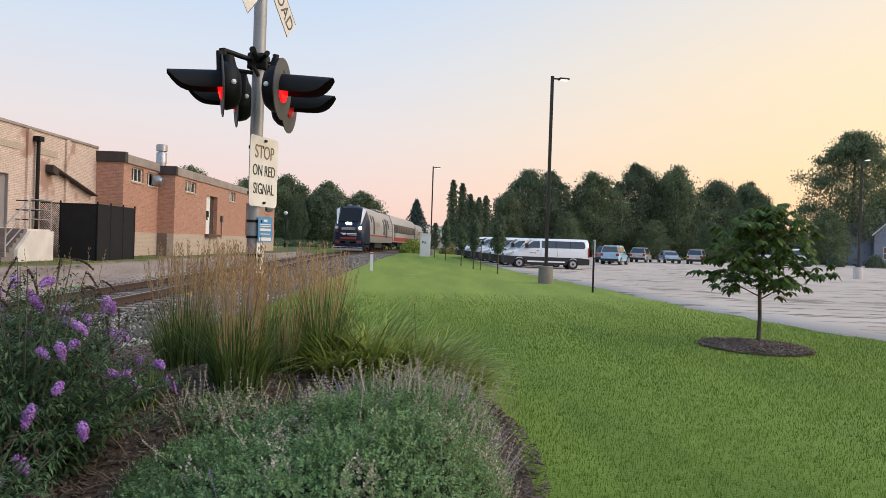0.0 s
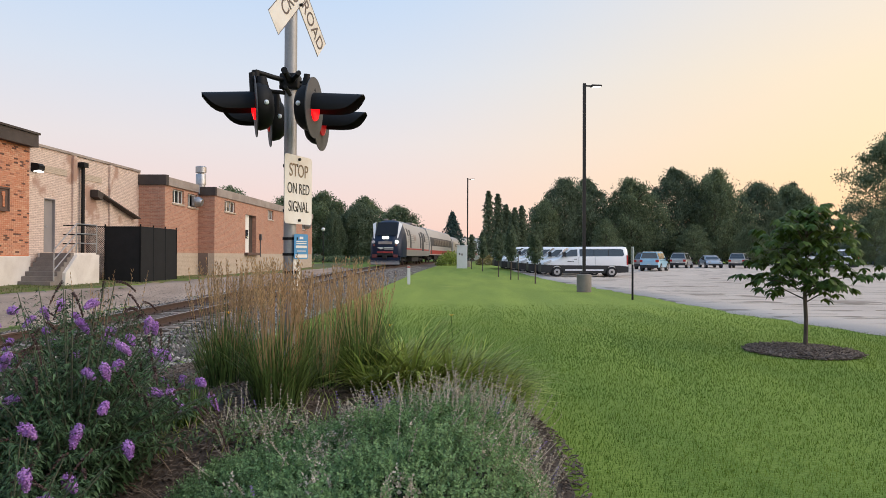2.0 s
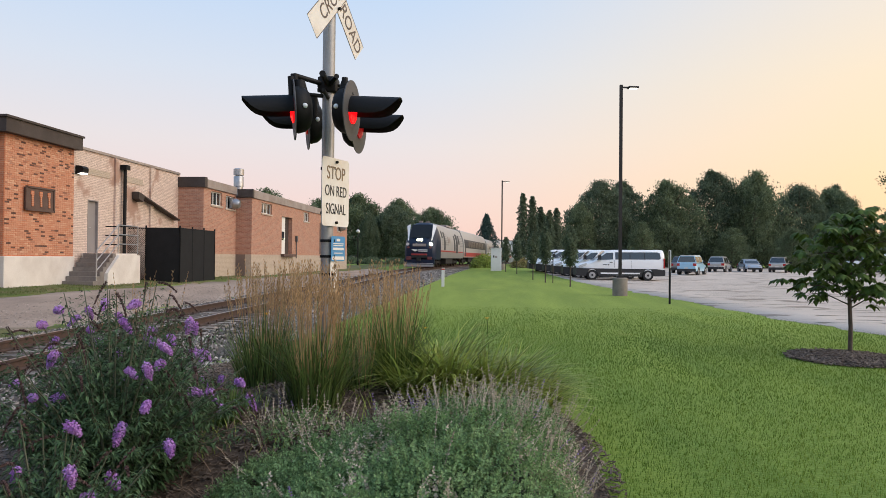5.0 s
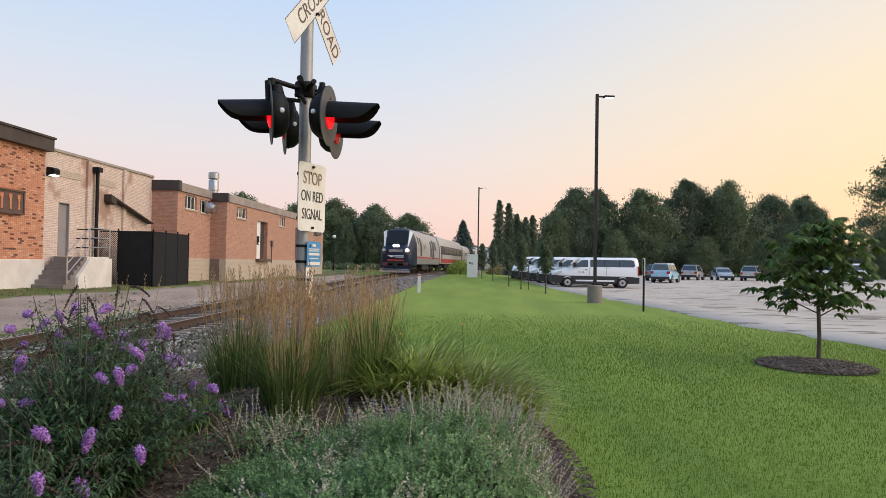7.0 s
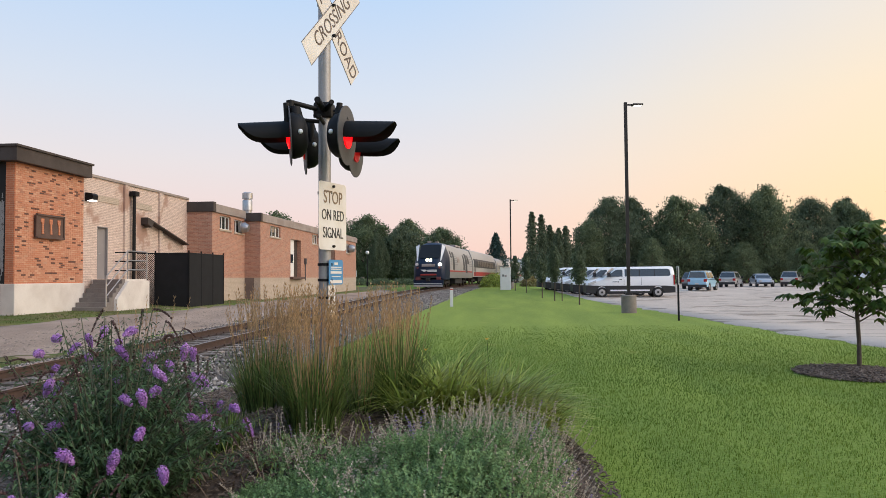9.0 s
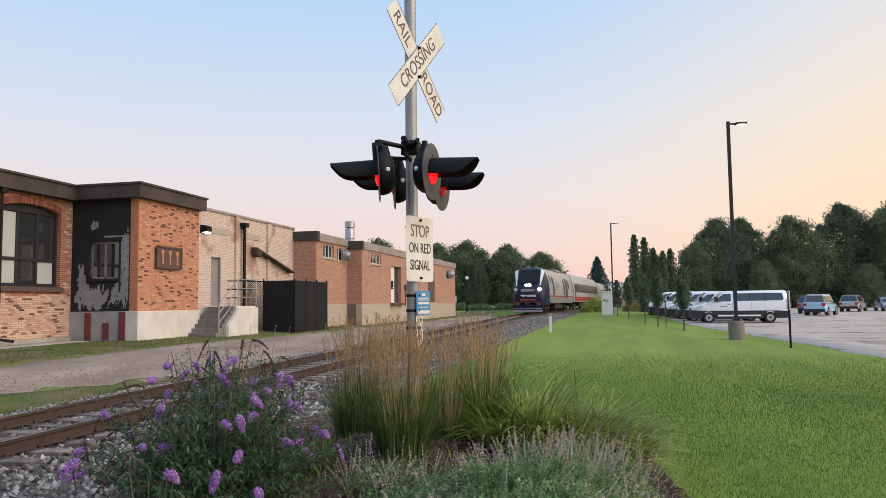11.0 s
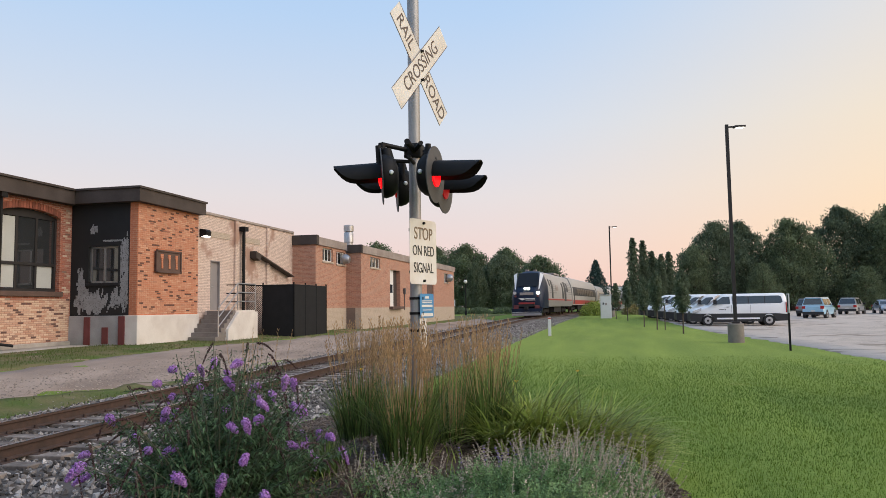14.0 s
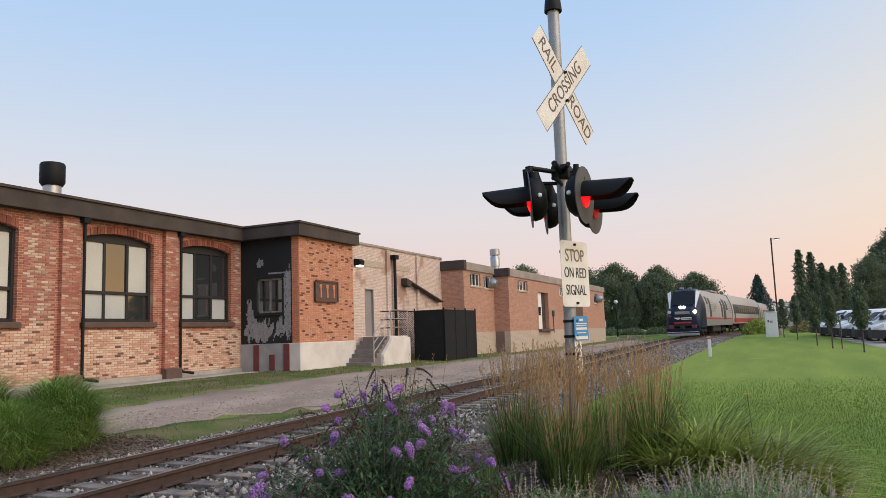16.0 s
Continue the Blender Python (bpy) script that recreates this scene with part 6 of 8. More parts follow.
def spruce(seed, height, radius, label):
    r, nr = random.Random(seed), np.random.RandomState(seed)
    o = thing("spruce_tree", label, "conifer tree")
    part("trunk", Shape().tube([(0, 0, -0.3), (0, 0, height)], [0.2, 0.02], 8), BARK, o)
    pts = []
    for k in range(170):
        t = k / 170
        z = 0.5 + (height - 0.6) * t
        a = k * 2.4
        ln = radius * (1 - t) ** 0.85 * r.uniform(0.8, 1.08)
        m = 46
        d = nr.random_sample(m) ** 0.7 * ln
        pts.append(np.stack([np.cos(a) * d + nr.randn(m) * 0.12, np.sin(a) * d + nr.randn(m) * 0.12, z - d * 0.22 + nr.randn(m) * 0.10], 1))
    part("crown", Shape().add(*leaf_cards(np.concatenate(pts), 0.19, nr)), NEEDLE, o, tidy=False)
    return o


def place(ob, x, y, scale=1.0, turn=0.0, sz=None, z=None):
    ob.matrix_world = pose(x, y, (lawn_z(x, y) if z is None else z) - 0.05, 0, 0, turn)
    ob.scale = (scale, scale, sz or scale)
    return ob


def again(ob, x, y, scale, turn, sz=None):
    c = copy_thing(ob, pose(x, y, lawn_z(x, y) - 0.05, 0, 0, turn))
    c.scale = (scale, scale, sz or scale)
    return c


LB = "tall leafy shade tree, dark green against the dusk sky"
oak_a = place(broad_tree(1, 13.0, 5.4, LEAF_DARK, 25000, 0.19, 0.08, 150, LB), 15.5, 112)
oak_b = place(broad_tree(2, 13.0, 5.0, LEAF_OAK, 22000, 0.19, 0.08, 130, "leafy maple with rounded dark green crown"), 25.5, 112)
oak_c = place(broad_tree(3, 15.5, 4.8, LEAF_DARK, 24000, 0.19, 0.07, 150, LB), 33.5, 116)
big = place(broad_tree(4, 21.5, 8.5, LEAF_OAK, 40000, 0.23, 0.18, 130, "very tall open-crowned cottonwood tree with gaps", gaps=0.34), 69.5, 118, 1.0)
for k, (src, x, y, sc, tn, sz) in enumerate(((oak_c, 20.0, 118, 0.93, 80, 0.9), (oak_b, 38.8, 114, 1.0, 140, 1.12), (oak_a, 47.0, 118, 1.0, 200, 1.0), (oak_b, 42.5, 125, 1.0, 30, 1.02), (oak_b, 54.0, 122, 1.05, 300, 0.98), (oak_a, 29.0, 128, 0.95, 20, 0.85), (oak_b, 12.0, 108, 0.62, 250, 0.72), (oak_b, 60.0, 108, 0.7, 60, 0.62), (oak_a, 80, 126, 1.0, 90, 1.05), (oak_b, 90, 120, 1.1, 10, 1.1), (oak_c, 58.5, 132, 0.9, 120, 0.95), (oak_a, 100, 116, 1.0, 45, 1.0), (oak_b, 33.8, 108, 0.55, 75, 0.45), (oak_b, 41.5, 106, 0.5, 15, 0.45), (oak_b, 20.5, 106, 0.5, 95, 0.5), (oak_b, 49.5, 108, 0.55, 155, 0.45))):
    again(src, x, y, sc, tn, sz)
# trees beyond the building
left_a = place(broad_tree(6, 10.4, 4.6, LEAF_OAK, 19000, 0.18, 0.12, 110, "spreading green tree behind the brick building"), -21.0, 108)
left_b = place(broad_tree(7, 8.6, 3.9, LEAF_DARK, 20000, 0.16, 0.12, 120, "round dense dark green tree on the grass"), -15.6, 108)
again(left_a, -11.0, 122, 0.92, 130, 0.9)
again(left_a, -28, 118, 1.1, 40, 1.05)
again(left_a, -36, 112, 1.1, 240, 1.1)
again(left_b, -18.6, 104, 0.4, 20, 0.85)
again(left_a, -17.5, 128, 1.0, 300, 1.08)
place(spruce(8, 8.6, 3.9, "dense dark blue-green spruce by the railway"), -1.9, 126)
pop = place(column_tree(9, 9.9, 0.85, LEAF_DARK, 5200, 0.16, 0.8, "tall narrow dark green poplar", group="row of poplars", name="poplar_tree", trunk=0.14), 3.4, 100)
for x, y, sc, sz in ((4.75, 101, 1.0, 0.97), (6.0, 103, 1.0, 0.84), (7.0, 100, 0.9, 0.78), (8.2, 103, 1.0, 0.83)):
    again(pop, x, y, sc, x * 70, sz)
again(oak_b, 6.2, 106, 0.6, 210, 0.58)
# young columnar trees along the lawn
yt = place(column_tree(12, 3.25, 0.44, LEAF_DARK, 2600, 0.085, 1.15, "young columnar tree with thin trunk on the lawn"), 3.87, 39.2)
for x, y, sz in ((2.93, 45.0, 1.05), (2.42, 50.1, 1.02), (1.62, 61.0, 1.03), (0.76, 66.6, 0.98)):
    again(yt, x, y, 1.0, x * 90, sz)
st = thing("tree_stake", "thin wooden stake beside a young tree", "stake", at=(3.35, 44.5, lawn_z(3.3, 44)))
part("stake", Shape().tube([(0, 0, -0.1), (0, 0, 1.45)], 0.03, 7), BARK, st)

# young buckeye on the lawn, with its mulch ring
bk = thing("young_buckeye", "young broad-leaved buckeye tree with thin dark trunk on lawn", "tree", at=(6.05, 13.05, lawn_z(6.05, 13.05) - 0.02))
r = random.Random(21)
tr = Shape()
tr.tube([(0, 0, -0.1), (0.0, 0, 0.05), (0.01, 0, 0.5), (-0.01, 0, 1.0), (0.02, 0.02, 1.6), (0.05, 0, 2.35)], [0.055, 0.04, 0.034, 0.032, 0.022, 0.008], 9)
tips = []
for i in range(30):
    a, z = i * 2.4, 0.95 + 1.50 * (i / 30)
    ln = lerp(z, [0.95, 1.2, 1.6, 2.0, 2.4], [0.95, 1.12, 1.02, 0.8, 0.45]) * r.uniform(0.62, 1.08)
    e = Vector((math.cos(a) * ln, math.sin(a) * ln, z + ln * r.uniform(-0.12, 0.30)))
    p = Vector((0, 0, z - 0.12))
    m = (p + e) / 2 + Vector((0, 0, 0.08))
    tr.tube([p, m, e], [0.014, 0.009, 0.003], 5)
    for t in (0.3, 0.45, 0.58, 0.7, 0.82, 0.92, 1.0):
        tips.append((p.lerp(m, t * 2) if t < 0.5 else m.lerp(e, t * 2 - 1)) + Vector((r.uniform(-0.12, 0.12), r.uniform(-0.12, 0.12), r.uniform(-0.04, 0.1))))
part("trunk", tr, BARK, bk, "slim dark trunk and branches", smooth=True)
lf = Shape()
for p in tips * 2:
    p = p + Vector((r.uniform(-0.1, 0.1), r.uniform(-0.1, 0.1), r.uniform(-0.08, 0.1)))
    a0 = r.uniform(0, 6.28)
    stem = p + Vector((math.cos(a0) * 0.1, math.sin(a0) * 0.1, 0.03))
    for k in range(5):
        a = a0 + (k - 2) * 0.55
        ln = r.uniform(0.13, 0.2)
        d = Vector((math.cos(a), math.sin(a), r.uniform(-0.9, -0.25))).normalized()
        w = Vector((-math.sin(a), math.cos(a), r.uniform(-0.2, 0.2))) * ln * 0.24
        dr_ = Vector((0, 0, -ln * 0.22))
        lf.add([stem, stem + d * ln * 0.6 + w, stem + d * ln + dr_, stem + d * ln * 0.6 - w, stem + d * ln * 0.55 + Vector((0, 0, 0.012))], [(0, 4, 1), (1, 4, 2), (2, 4, 3), (3, 4, 0)])
part("crown", lf, LEAF_SAP, bk, "broad drooping compound leaves", tidy=False)


def chips(name, centre, rx, ry, count, size, label, fn=ground_z, lift=0.0, dome=0.0):
    s = Shape()
    r = random.Random(int(rx * 100 + count))
    for _ in range(count):
        a, q = r.uniform(0, 6.283), math.sqrt(r.random())
        x, y = centre[0] + math.cos(a) * q * rx, centre[1] + math.sin(a) * q * ry
        z = fn(x, y) + lift + dome * (1 - q * q)
        m = pose(x, y, z + r.uniform(0, 0.02), r.uniform(-30, 30), r.uniform(-30, 30), r.uniform(0, 360))
        l, w, h = size * r.uniform(0.5, 1.6), size * r.uniform(0.2, 0.45), size * 0.12
        s.box(-l, l, -w, w, -h, h, mx=m)
    return tagged(part(name, s, CHIP, None, tidy=False), label, "mulch", "", "stuff")


def disc_sheet(name, centre, rx, ry, dome, label, lift=0.008, wob=0.0, power=2.0):
    s = Shape()
    rings, seg = 8, 40
    for j in range(rings + 1):
        for i in range(seg):
            a, q = 2 * math.pi * i / seg, j / rings
            k = (1 + wob * noise.noise((math.cos(a) * 1.7, math.sin(a) * 1.7, 3.0))) * (abs(math.cos(a)) ** power + abs(math.sin(a)) ** power) ** (-1 / power)
            x, y = centre[0] + math.cos(a) * q * rx * k, centre[1] + math.sin(a) * q * ry * k
            s.v.append((x, y, ground_z(x, y) + lift * (1.3 - q * 0.6) + dome * (1 - q * q)))
    for j in range(rings):
        for i in range(seg):
            s.f.append((j * seg + i, (j + 1) * seg + i, (j + 1) * seg + (i + 1) % seg, j * seg + (i + 1) % seg))
            s.mi.append(0)
    return tagged(new(name, s.mesh(name, MULCH, True)), label, "mulch", "", "structure")


disc_sheet("mulch_ring", (5.78, 12.6), 0.88, 1.0, 0.05, "dark brown bark mulch ring round a young tree")
chips("mulch_ring_chips", (5.78, 12.6), 0.92, 1.04, 2600, 0.035, "loose bark chips of a mulch ring", lift=0.012, dome=0.05)

# ---- planting bed ----
disc_sheet("planting_bed", (-1.6, 5.9), 2.42, 3.7, 0.03, "dark bark-mulched planting bed", 0.02, 0.05, 2.9)
chips("bed_chips", (-1.5, 5.8), 2.45, 3.75, 16000, 0.022, "loose bark chips on the planting bed", lift=0.03, dome=0.032)
disc_sheet("bed_margin", (-3.55, 8.3), 1.5, 3.3, 0.02, "dark mulch between the planting bed and the ballast", 0.015, 0.15)
chips("margin_chips", (-3.55, 8.3), 1.4, 3.2, 5000, 0.026, "loose bark chips beside the ballast", lift=0.022, dome=0.02)
disc_sheet("far_planting_bed", (track_x(7) - 2.95, 7.2), 1.15, 3.6, 0.05, "dark mulched bed across the railway", 0.03, 0.2)
chips("far_bed_chips", (track_x(7) - 2.95, 7.2), 1.1, 3.4, 3400, 0.04, "loose dark mulch across the railway", lift=0.045, dome=0.03)

REED_GREEN = leafy("reed_grass_leaf", (0.135, 0.190, 0.055), (0.080, 0.130, 0.036), 0.55, 3.0, 0.3, 0.6)
REED_TAN = leafy("reed_grass_stalk", (0.62, 0.41, 0.21), (0.46, 0.29, 0.15), 0.7, 3.0, 0.2)
LILY = leafy("daylily_leaf", (0.22, 0.30, 0.06), (0.36, 0.39, 0.11), 0.45, 2.0, 0.4, 0.6)
MISC = leafy("miscanthus_leaf", (0.19, 0.31, 0.065), (0.28, 0.39, 0.12), 0.55, 1.5, 0.3)


def ribbon(s, p, a, length, width, lean, droop, seg=4, m=0):
    """A grass blade from p: rises, leans to direction a and droops."""
    d = Vector((math.cos(a), math.sin(a), 0))
    w = Vector((-math.sin(a), math.cos(a), 0))
    pts = []
    for i in range(seg + 1):
        t = i / seg
        q = p + d * (length * (lean * t + droop * t * t * 0.6)) + Vector((0, 0, length * (t - droop * t * t * 0.55)))
        ww = width * (1 - t ** 1.6) * 0.5 + 0.0004
        pts += [q - w * ww, q + w * ww]
    s.add(pts, [(2 * i, 2 * i + 1, 2 * i + 3, 2 * i + 2) for i in range(seg)], m)


def reed_clump(x, y, blades, stalks, hb, hs, rad, seed, label):
    r = random.Random(seed)
    z = ground_z(x, y)
    o = thing("feather_reed_grass", label, "ornamental grass", "ornamental grasses in the bed", at=(x, y, z))
    s = Shape()
    for _ in range(blades):
        a, q = r.uniform(0, 6.283), rad * math.sqrt(r.random())
        ribbon(s, Vector((math.cos(a) * q, math.sin(a) * q, 0.0)), a + r.uniform(-0.7, 0.7), hb * r.uniform(0.45, 1.12), 0.013, r.uniform(0.02, 0.25), r.uniform(0.0, 0.75))
    part("leaves", s, REED_GREEN, o, "upright green blades", tidy=False)["kind"] = "stuff"
    if stalks:
        s = Shape()
        for _ in range(stalks):
            a, q = r.uniform(0, 6.283), rad * 0.85 * math.sqrt(r.random())
            b = Vector((math.cos(a) * q, math.sin(a) * q, 0.1))
            h = hs * r.uniform(0.78, 1.08)
            e = b + Vector((math.cos(a) * q * 0.9 + r.uniform(-0.05, 0.05), math.sin(a) * q * 0.9 + r.uniform(-0.05, 0.05), h))
            m = b.lerp(e, 0.6) + Vector((r.uniform(-0.015, 0.015), r.uniform(-0.015, 0.015), 0))
            s.tube([b, m, e], [0.0024, 0.002, 0.001], 3, caps=False)
            for k in range(9):
                p = e.lerp(m, k / 9 * 0.75)
                for sg in (-1, 1):
                    aa = r.uniform(0, 6.283)
                    v = Vector((math.cos(aa) * 0.013, math.sin(aa) * 0.013, 0.036))
                    s.add([p, p + v * 0.6 + Vector((0.006, 0, 0)), p + v * 1.2], [(0, 1, 2)])
        part("plumes", s, REED_TAN, o, "narrow tan seed plumes", tidy=False)["kind"] = "stuff"
    return o


RL = "feather reed grass clump, green below, tan upright plumes"
reed_clump(-1.50, 6.0, 520, 110, 0.88, 1.06, 0.20, 31, RL)
reed_clump(-1.75, 8.3, 320, 36, 0.8, 1.0, 0.28, 40, RL)
reed_clump(-1.45, 9.1, 260, 24, 0.75, 0.95, 0.26, 41, RL)
reed_clump(-2.6, 7.9, 300, 44, 0.85, 1.05, 0.24, 38, RL)
reed_clump(-1.05, 7.9, 260, 34, 0.9, 1.05, 0.22, 39, RL)
reed_clump(-2.25, 7.0, 330, 60, 0.86, 1.06, 0.22, 32, RL)
reed_clump(-1.75, 7.1, 160, 30, 0.6, 1.02, 0.16, 36, RL)
reed_clump(-0.98, 7.05, 400, 44, 0.95, 1.06, 0.17, 33, RL)
reed_clump(-1.28, 6.65, 140, 26, 0.6, 1.02, 0.15, 37, RL)
reed_clump(-2.12, 5.65, 260, 0, 0.42, 0.5, 0.15, 34, "short fresh green tuft of reed grass")
reed_clump(-3.75, 7.6, 90, 13, 0.5, 1.25, 0.3, 35, "sparse feather reed grass with tan stalks")


def daylily(x, y, count, length, rad, seed, label):
    r = random.Random(seed)
    o = thing("daylily_clump", label, "perennial plant", "daylilies in the bed", at=(x, y, ground_z(x, y)))
    s = Shape()
    for _ in range(count):
        a, q = r.uniform(0, 6.283), rad * math.sqrt(r.random())
        ribbon(s, Vector((math.cos(a) * q, math.sin(a) * q, 0)), a + r.uniform(-0.5, 0.5), length * r.uniform(0.6, 1.1), 0.032, r.uniform(0.04, 0.38), r.uniform(0.5, 1.35), 6)
    part("leaves", s, LILY, o, "arching strap leaves", tidy=False)["kind"] = "stuff"
    return o


DL = "daylily clump of arching yellow-green strap leaves"
for i, (x, y, n, l, q) in enumerate(((0.30, 6.95, 420, 0.66, 0.18), (-0.1, 7.1, 420, 0.95, 0.22), (-0.45, 6.95, 380, 0.95, 0.22), (-0.62, 7.5, 320, 0.98, 0.24), (0.1, 7.7, 300, 0.95, 0.24), (-0.3, 6.5, 260, 0.75, 0.2), (0.35, 7.5, 300, 0.72, 0.2), (-0.75, 6.75, 240, 0.8, 0.2))):
    daylily(x, y, n, l, q, 50 + i, DL)
YELLOW = mat("yellow_petal", (0.75, 0.42, 0.03), 0.6, 0, 0.1, 8, 40, 0)
for x, y, z in ((-0.72, 7.4, 0.98), (-2.05, 6.4, 1.18), (-0.1, 7.5, 1.08)):
    f = thing("yellow_flower", "single yellow daylily bloom on a thin stem", "flower", at=(x, y, ground_z(x, y)))
    h = z - ground_z(x, y)
    part("stem", Shape().tube([(0, 0, 0), (0.02, 0, h * 0.6), (0, 0, h)], 0.004, 5), REED_GREEN, f)
    for k in range(6):
        a = k * 1.047
        part("petal", Shape().add([(0, 0, h), (math.cos(a - 0.35) * 0.02, math.sin(a - 0.35) * 0.02, h + 0.02), (math.cos(a) * 0.035, math.sin(a) * 0.035, h + 0.022), (math.cos(a + 0.35) * 0.02, math.sin(a + 0.35) * 0.02, h + 0.02)], [(0, 1, 2, 3)]), YELLOW, f)

# catmint mound
MINT = leafy("catmint_leaf", (0.255, 0.375, 0.175), (0.155, 0.265, 0.105), 0.6, 4.0, 0.4, 0.55)
MINTFLOWER = leafy("catmint_spire", (0.56, 0.47, 0.40), (0.42, 0.37, 0.27), 0.8, 5.0, 0.15)
LAVENDER = leafy("lavender_bloom", (0.30, 0.22, 0.50), (0.26, 0.18, 0.42), 0.7, 5.0, 0.2)


def catmint(cx, cy, rx, ry, h, shoots, spires, seed, label, tilt=0.0, spire_from=-2.0):
    """Mound of leafy shoots over a dark core; tilt lowers its west side, spires stand where east plus north passes
    spire_from.
    """
    r, nr = random.Random(seed), np.random.RandomState(seed)
    o = thing("catmint", label, "perennial plant", "catmint in the bed", at=(cx, cy, ground_z(cx, cy)))

    def height_at(x, y):
        q = min(1.0, (x / rx) ** 2 + (y / ry) ** 2)
        lean = 1 - tilt * min(1.0, max(0.0, 0.55 - 0.8 * x / rx))
        return h * lean * (1 - q) ** 0.45 * (1 + 0.18 * noise.noise((x * 2.6 + seed, y * 2.6, 0.3)) + 0.22 * noise.noise((x * 7 + seed, y * 7, 1.3)))

    # shoots: each a rosette of small leaves in pairs round a rising tip
    a, q = nr.random_sample(shoots) * 2 * np.pi, np.sqrt(nr.random_sample(shoots))
    x, y = np.cos(a) * q * rx, np.sin(a) * q * ry
    top = np.array([height_at(u, v) for u, v in zip(x, y)])
    faded = np.array([noise.noise((u * 3.1 + seed, v * 3.1, 7.0)) + 0.35 * noise.noise((u * 11, v * 11, 2.0)) for u, v in zip(x, y)]) > 0.30
    deep = nr.random_sample(shoots) ** 2.2
    tip = np.stack([x, y, top * (1 - 0.55 * deep) + 0.03 * nr.randn(shoots)], 1)
    out = np.stack([np.cos(a) * q * 0.9, np.sin(a) * q * 0.9, np.full(shoots, 0.9)], 1) + nr.randn(shoots, 3) * 0.28
    out /= np.linalg.norm(out, axis=1)[:, None]
    fol = Shape()
    per = 12
    vs, mi = [], []
    for k in range(per):
        rise = k / per
        side = nr.randn(shoots, 3)
        side -= out * np.sum(side * out, 1)[:, None]
        side /= np.linalg.norm(side, axis=1)[:, None] + 1e-9
        wide = np.cross(out, side)
        size = (0.026 - 0.013 * rise) * (0.7 + 0.6 * nr.random_sample(shoots))[:, None]
        base = tip - out * (0.075 * (1 - rise))
        way = side * (0.95 - 0.45 * rise) + out * (0.35 + 0.5 * rise)
        vs.append(np.stack([base, base + way * size * 0.5 + wide * size * 0.34, base + way * size - out * size * 0.18, base + way * size * 0.5 - wide * size * 0.34], 1))
        mi.append(faded & (nr.random_sample(shoots) < 0.55))
    fol.v = np.concatenate(vs).reshape(-1, 3).tolist()
    fol.f = np.arange(len(fol.v)).reshape(-1, 4).tolist()
    fol.mi = np.concatenate(mi).astype(int).tolist()
    part("foliage", fol, [MINT, MINTFLOWER], o, "small grey-green leaves, some faded", tidy=False)["kind"] = "stuff"
    # dark dome below the leaves gives the gaps a painted shade
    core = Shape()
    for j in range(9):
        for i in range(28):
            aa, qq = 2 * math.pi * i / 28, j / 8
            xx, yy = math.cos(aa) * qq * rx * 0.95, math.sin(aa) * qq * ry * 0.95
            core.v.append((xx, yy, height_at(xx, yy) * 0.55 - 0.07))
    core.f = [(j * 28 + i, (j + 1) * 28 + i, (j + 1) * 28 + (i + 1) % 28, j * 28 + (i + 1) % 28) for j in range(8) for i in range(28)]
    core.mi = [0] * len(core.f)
    part("inner_core", core, SHADE_CORE, o, tidy=False)
    sp, fl = Shape(), Shape()
    for k in range(spires):
        aa, qq = r.uniform(0, 6.283), math.sqrt(r.random())
        xx, yy = math.cos(aa) * qq * rx, math.sin(aa) * qq * ry
        if xx / rx * 0.7 + yy / ry < spire_from + r.gauss(0, 0.18) and r.random() < 0.93:
            continue
        b = Vector((xx, yy, height_at(xx, yy) - 0.06))
        e = b + Vector((math.cos(aa) * 0.08 * qq + r.gauss(0, 0.05), math.sin(aa) * 0.08 * qq + r.gauss(0, 0.05), r.uniform(0.10, 0.27)))
        sp.tube([b, e], [0.0022, 0.001], 3, caps=False)
        tgt = fl if r.random() < 0.07 else sp
        for n_ in range(7):  # whorls of dry calyces, closer towards the tip
            c = e.lerp(b, (n_ / 7) ** 1.3 * 0.85)
            for g in range(8):
                a2 = r.uniform(0, 6.283)
                d = Vector((math.cos(a2), math.sin(a2), r.uniform(0.1, 0.8))) * r.uniform(0.006, 0.013) * (0.7 + 0.06 * n_)
                tgt.add([c, c + d + Vector((0, 0, 0.006)), c + d * 0.9 + Vector((d.y, -d.x, 0)) * 0.55], [(0, 1, 2)])
    part("spire_haze", sp, MINTFLOWER, o, "faded pinkish-grey flower spires", tidy=False)["kind"] = "stuff"
    if fl.f:
        part("bloom", fl, LAVENDER, o, "few fresh lavender blooms", tidy=False)["kind"] = "stuff"
    return o


SHADE_CORE = mat("inner_shade_dark", (0.035, 0.05, 0.022), 0.9, 0, 0.4, 20, 90, 0.6)
catmint(-0.62, 4.5, 1.2, 1.2, 0.70, 9400, 330, 61, "broad grey-green catmint mound with faded flower spires", 0.42, 0.35)
catmint(-0.15, 5.5, 0.80, 0.66, 0.54, 2900, 260, 62, "catmint with many pinkish faded spires beside the mound", 0.2)
catmint(0.30, 4.85, 0.36, 0.75, 0.30, 800, 90, 63, "low catmint edging the mulch")
catmint(-1.40, 5.35, 0.45, 0.40, 0.22, 380, 40, 64, "small sprawling catmint on mulch")

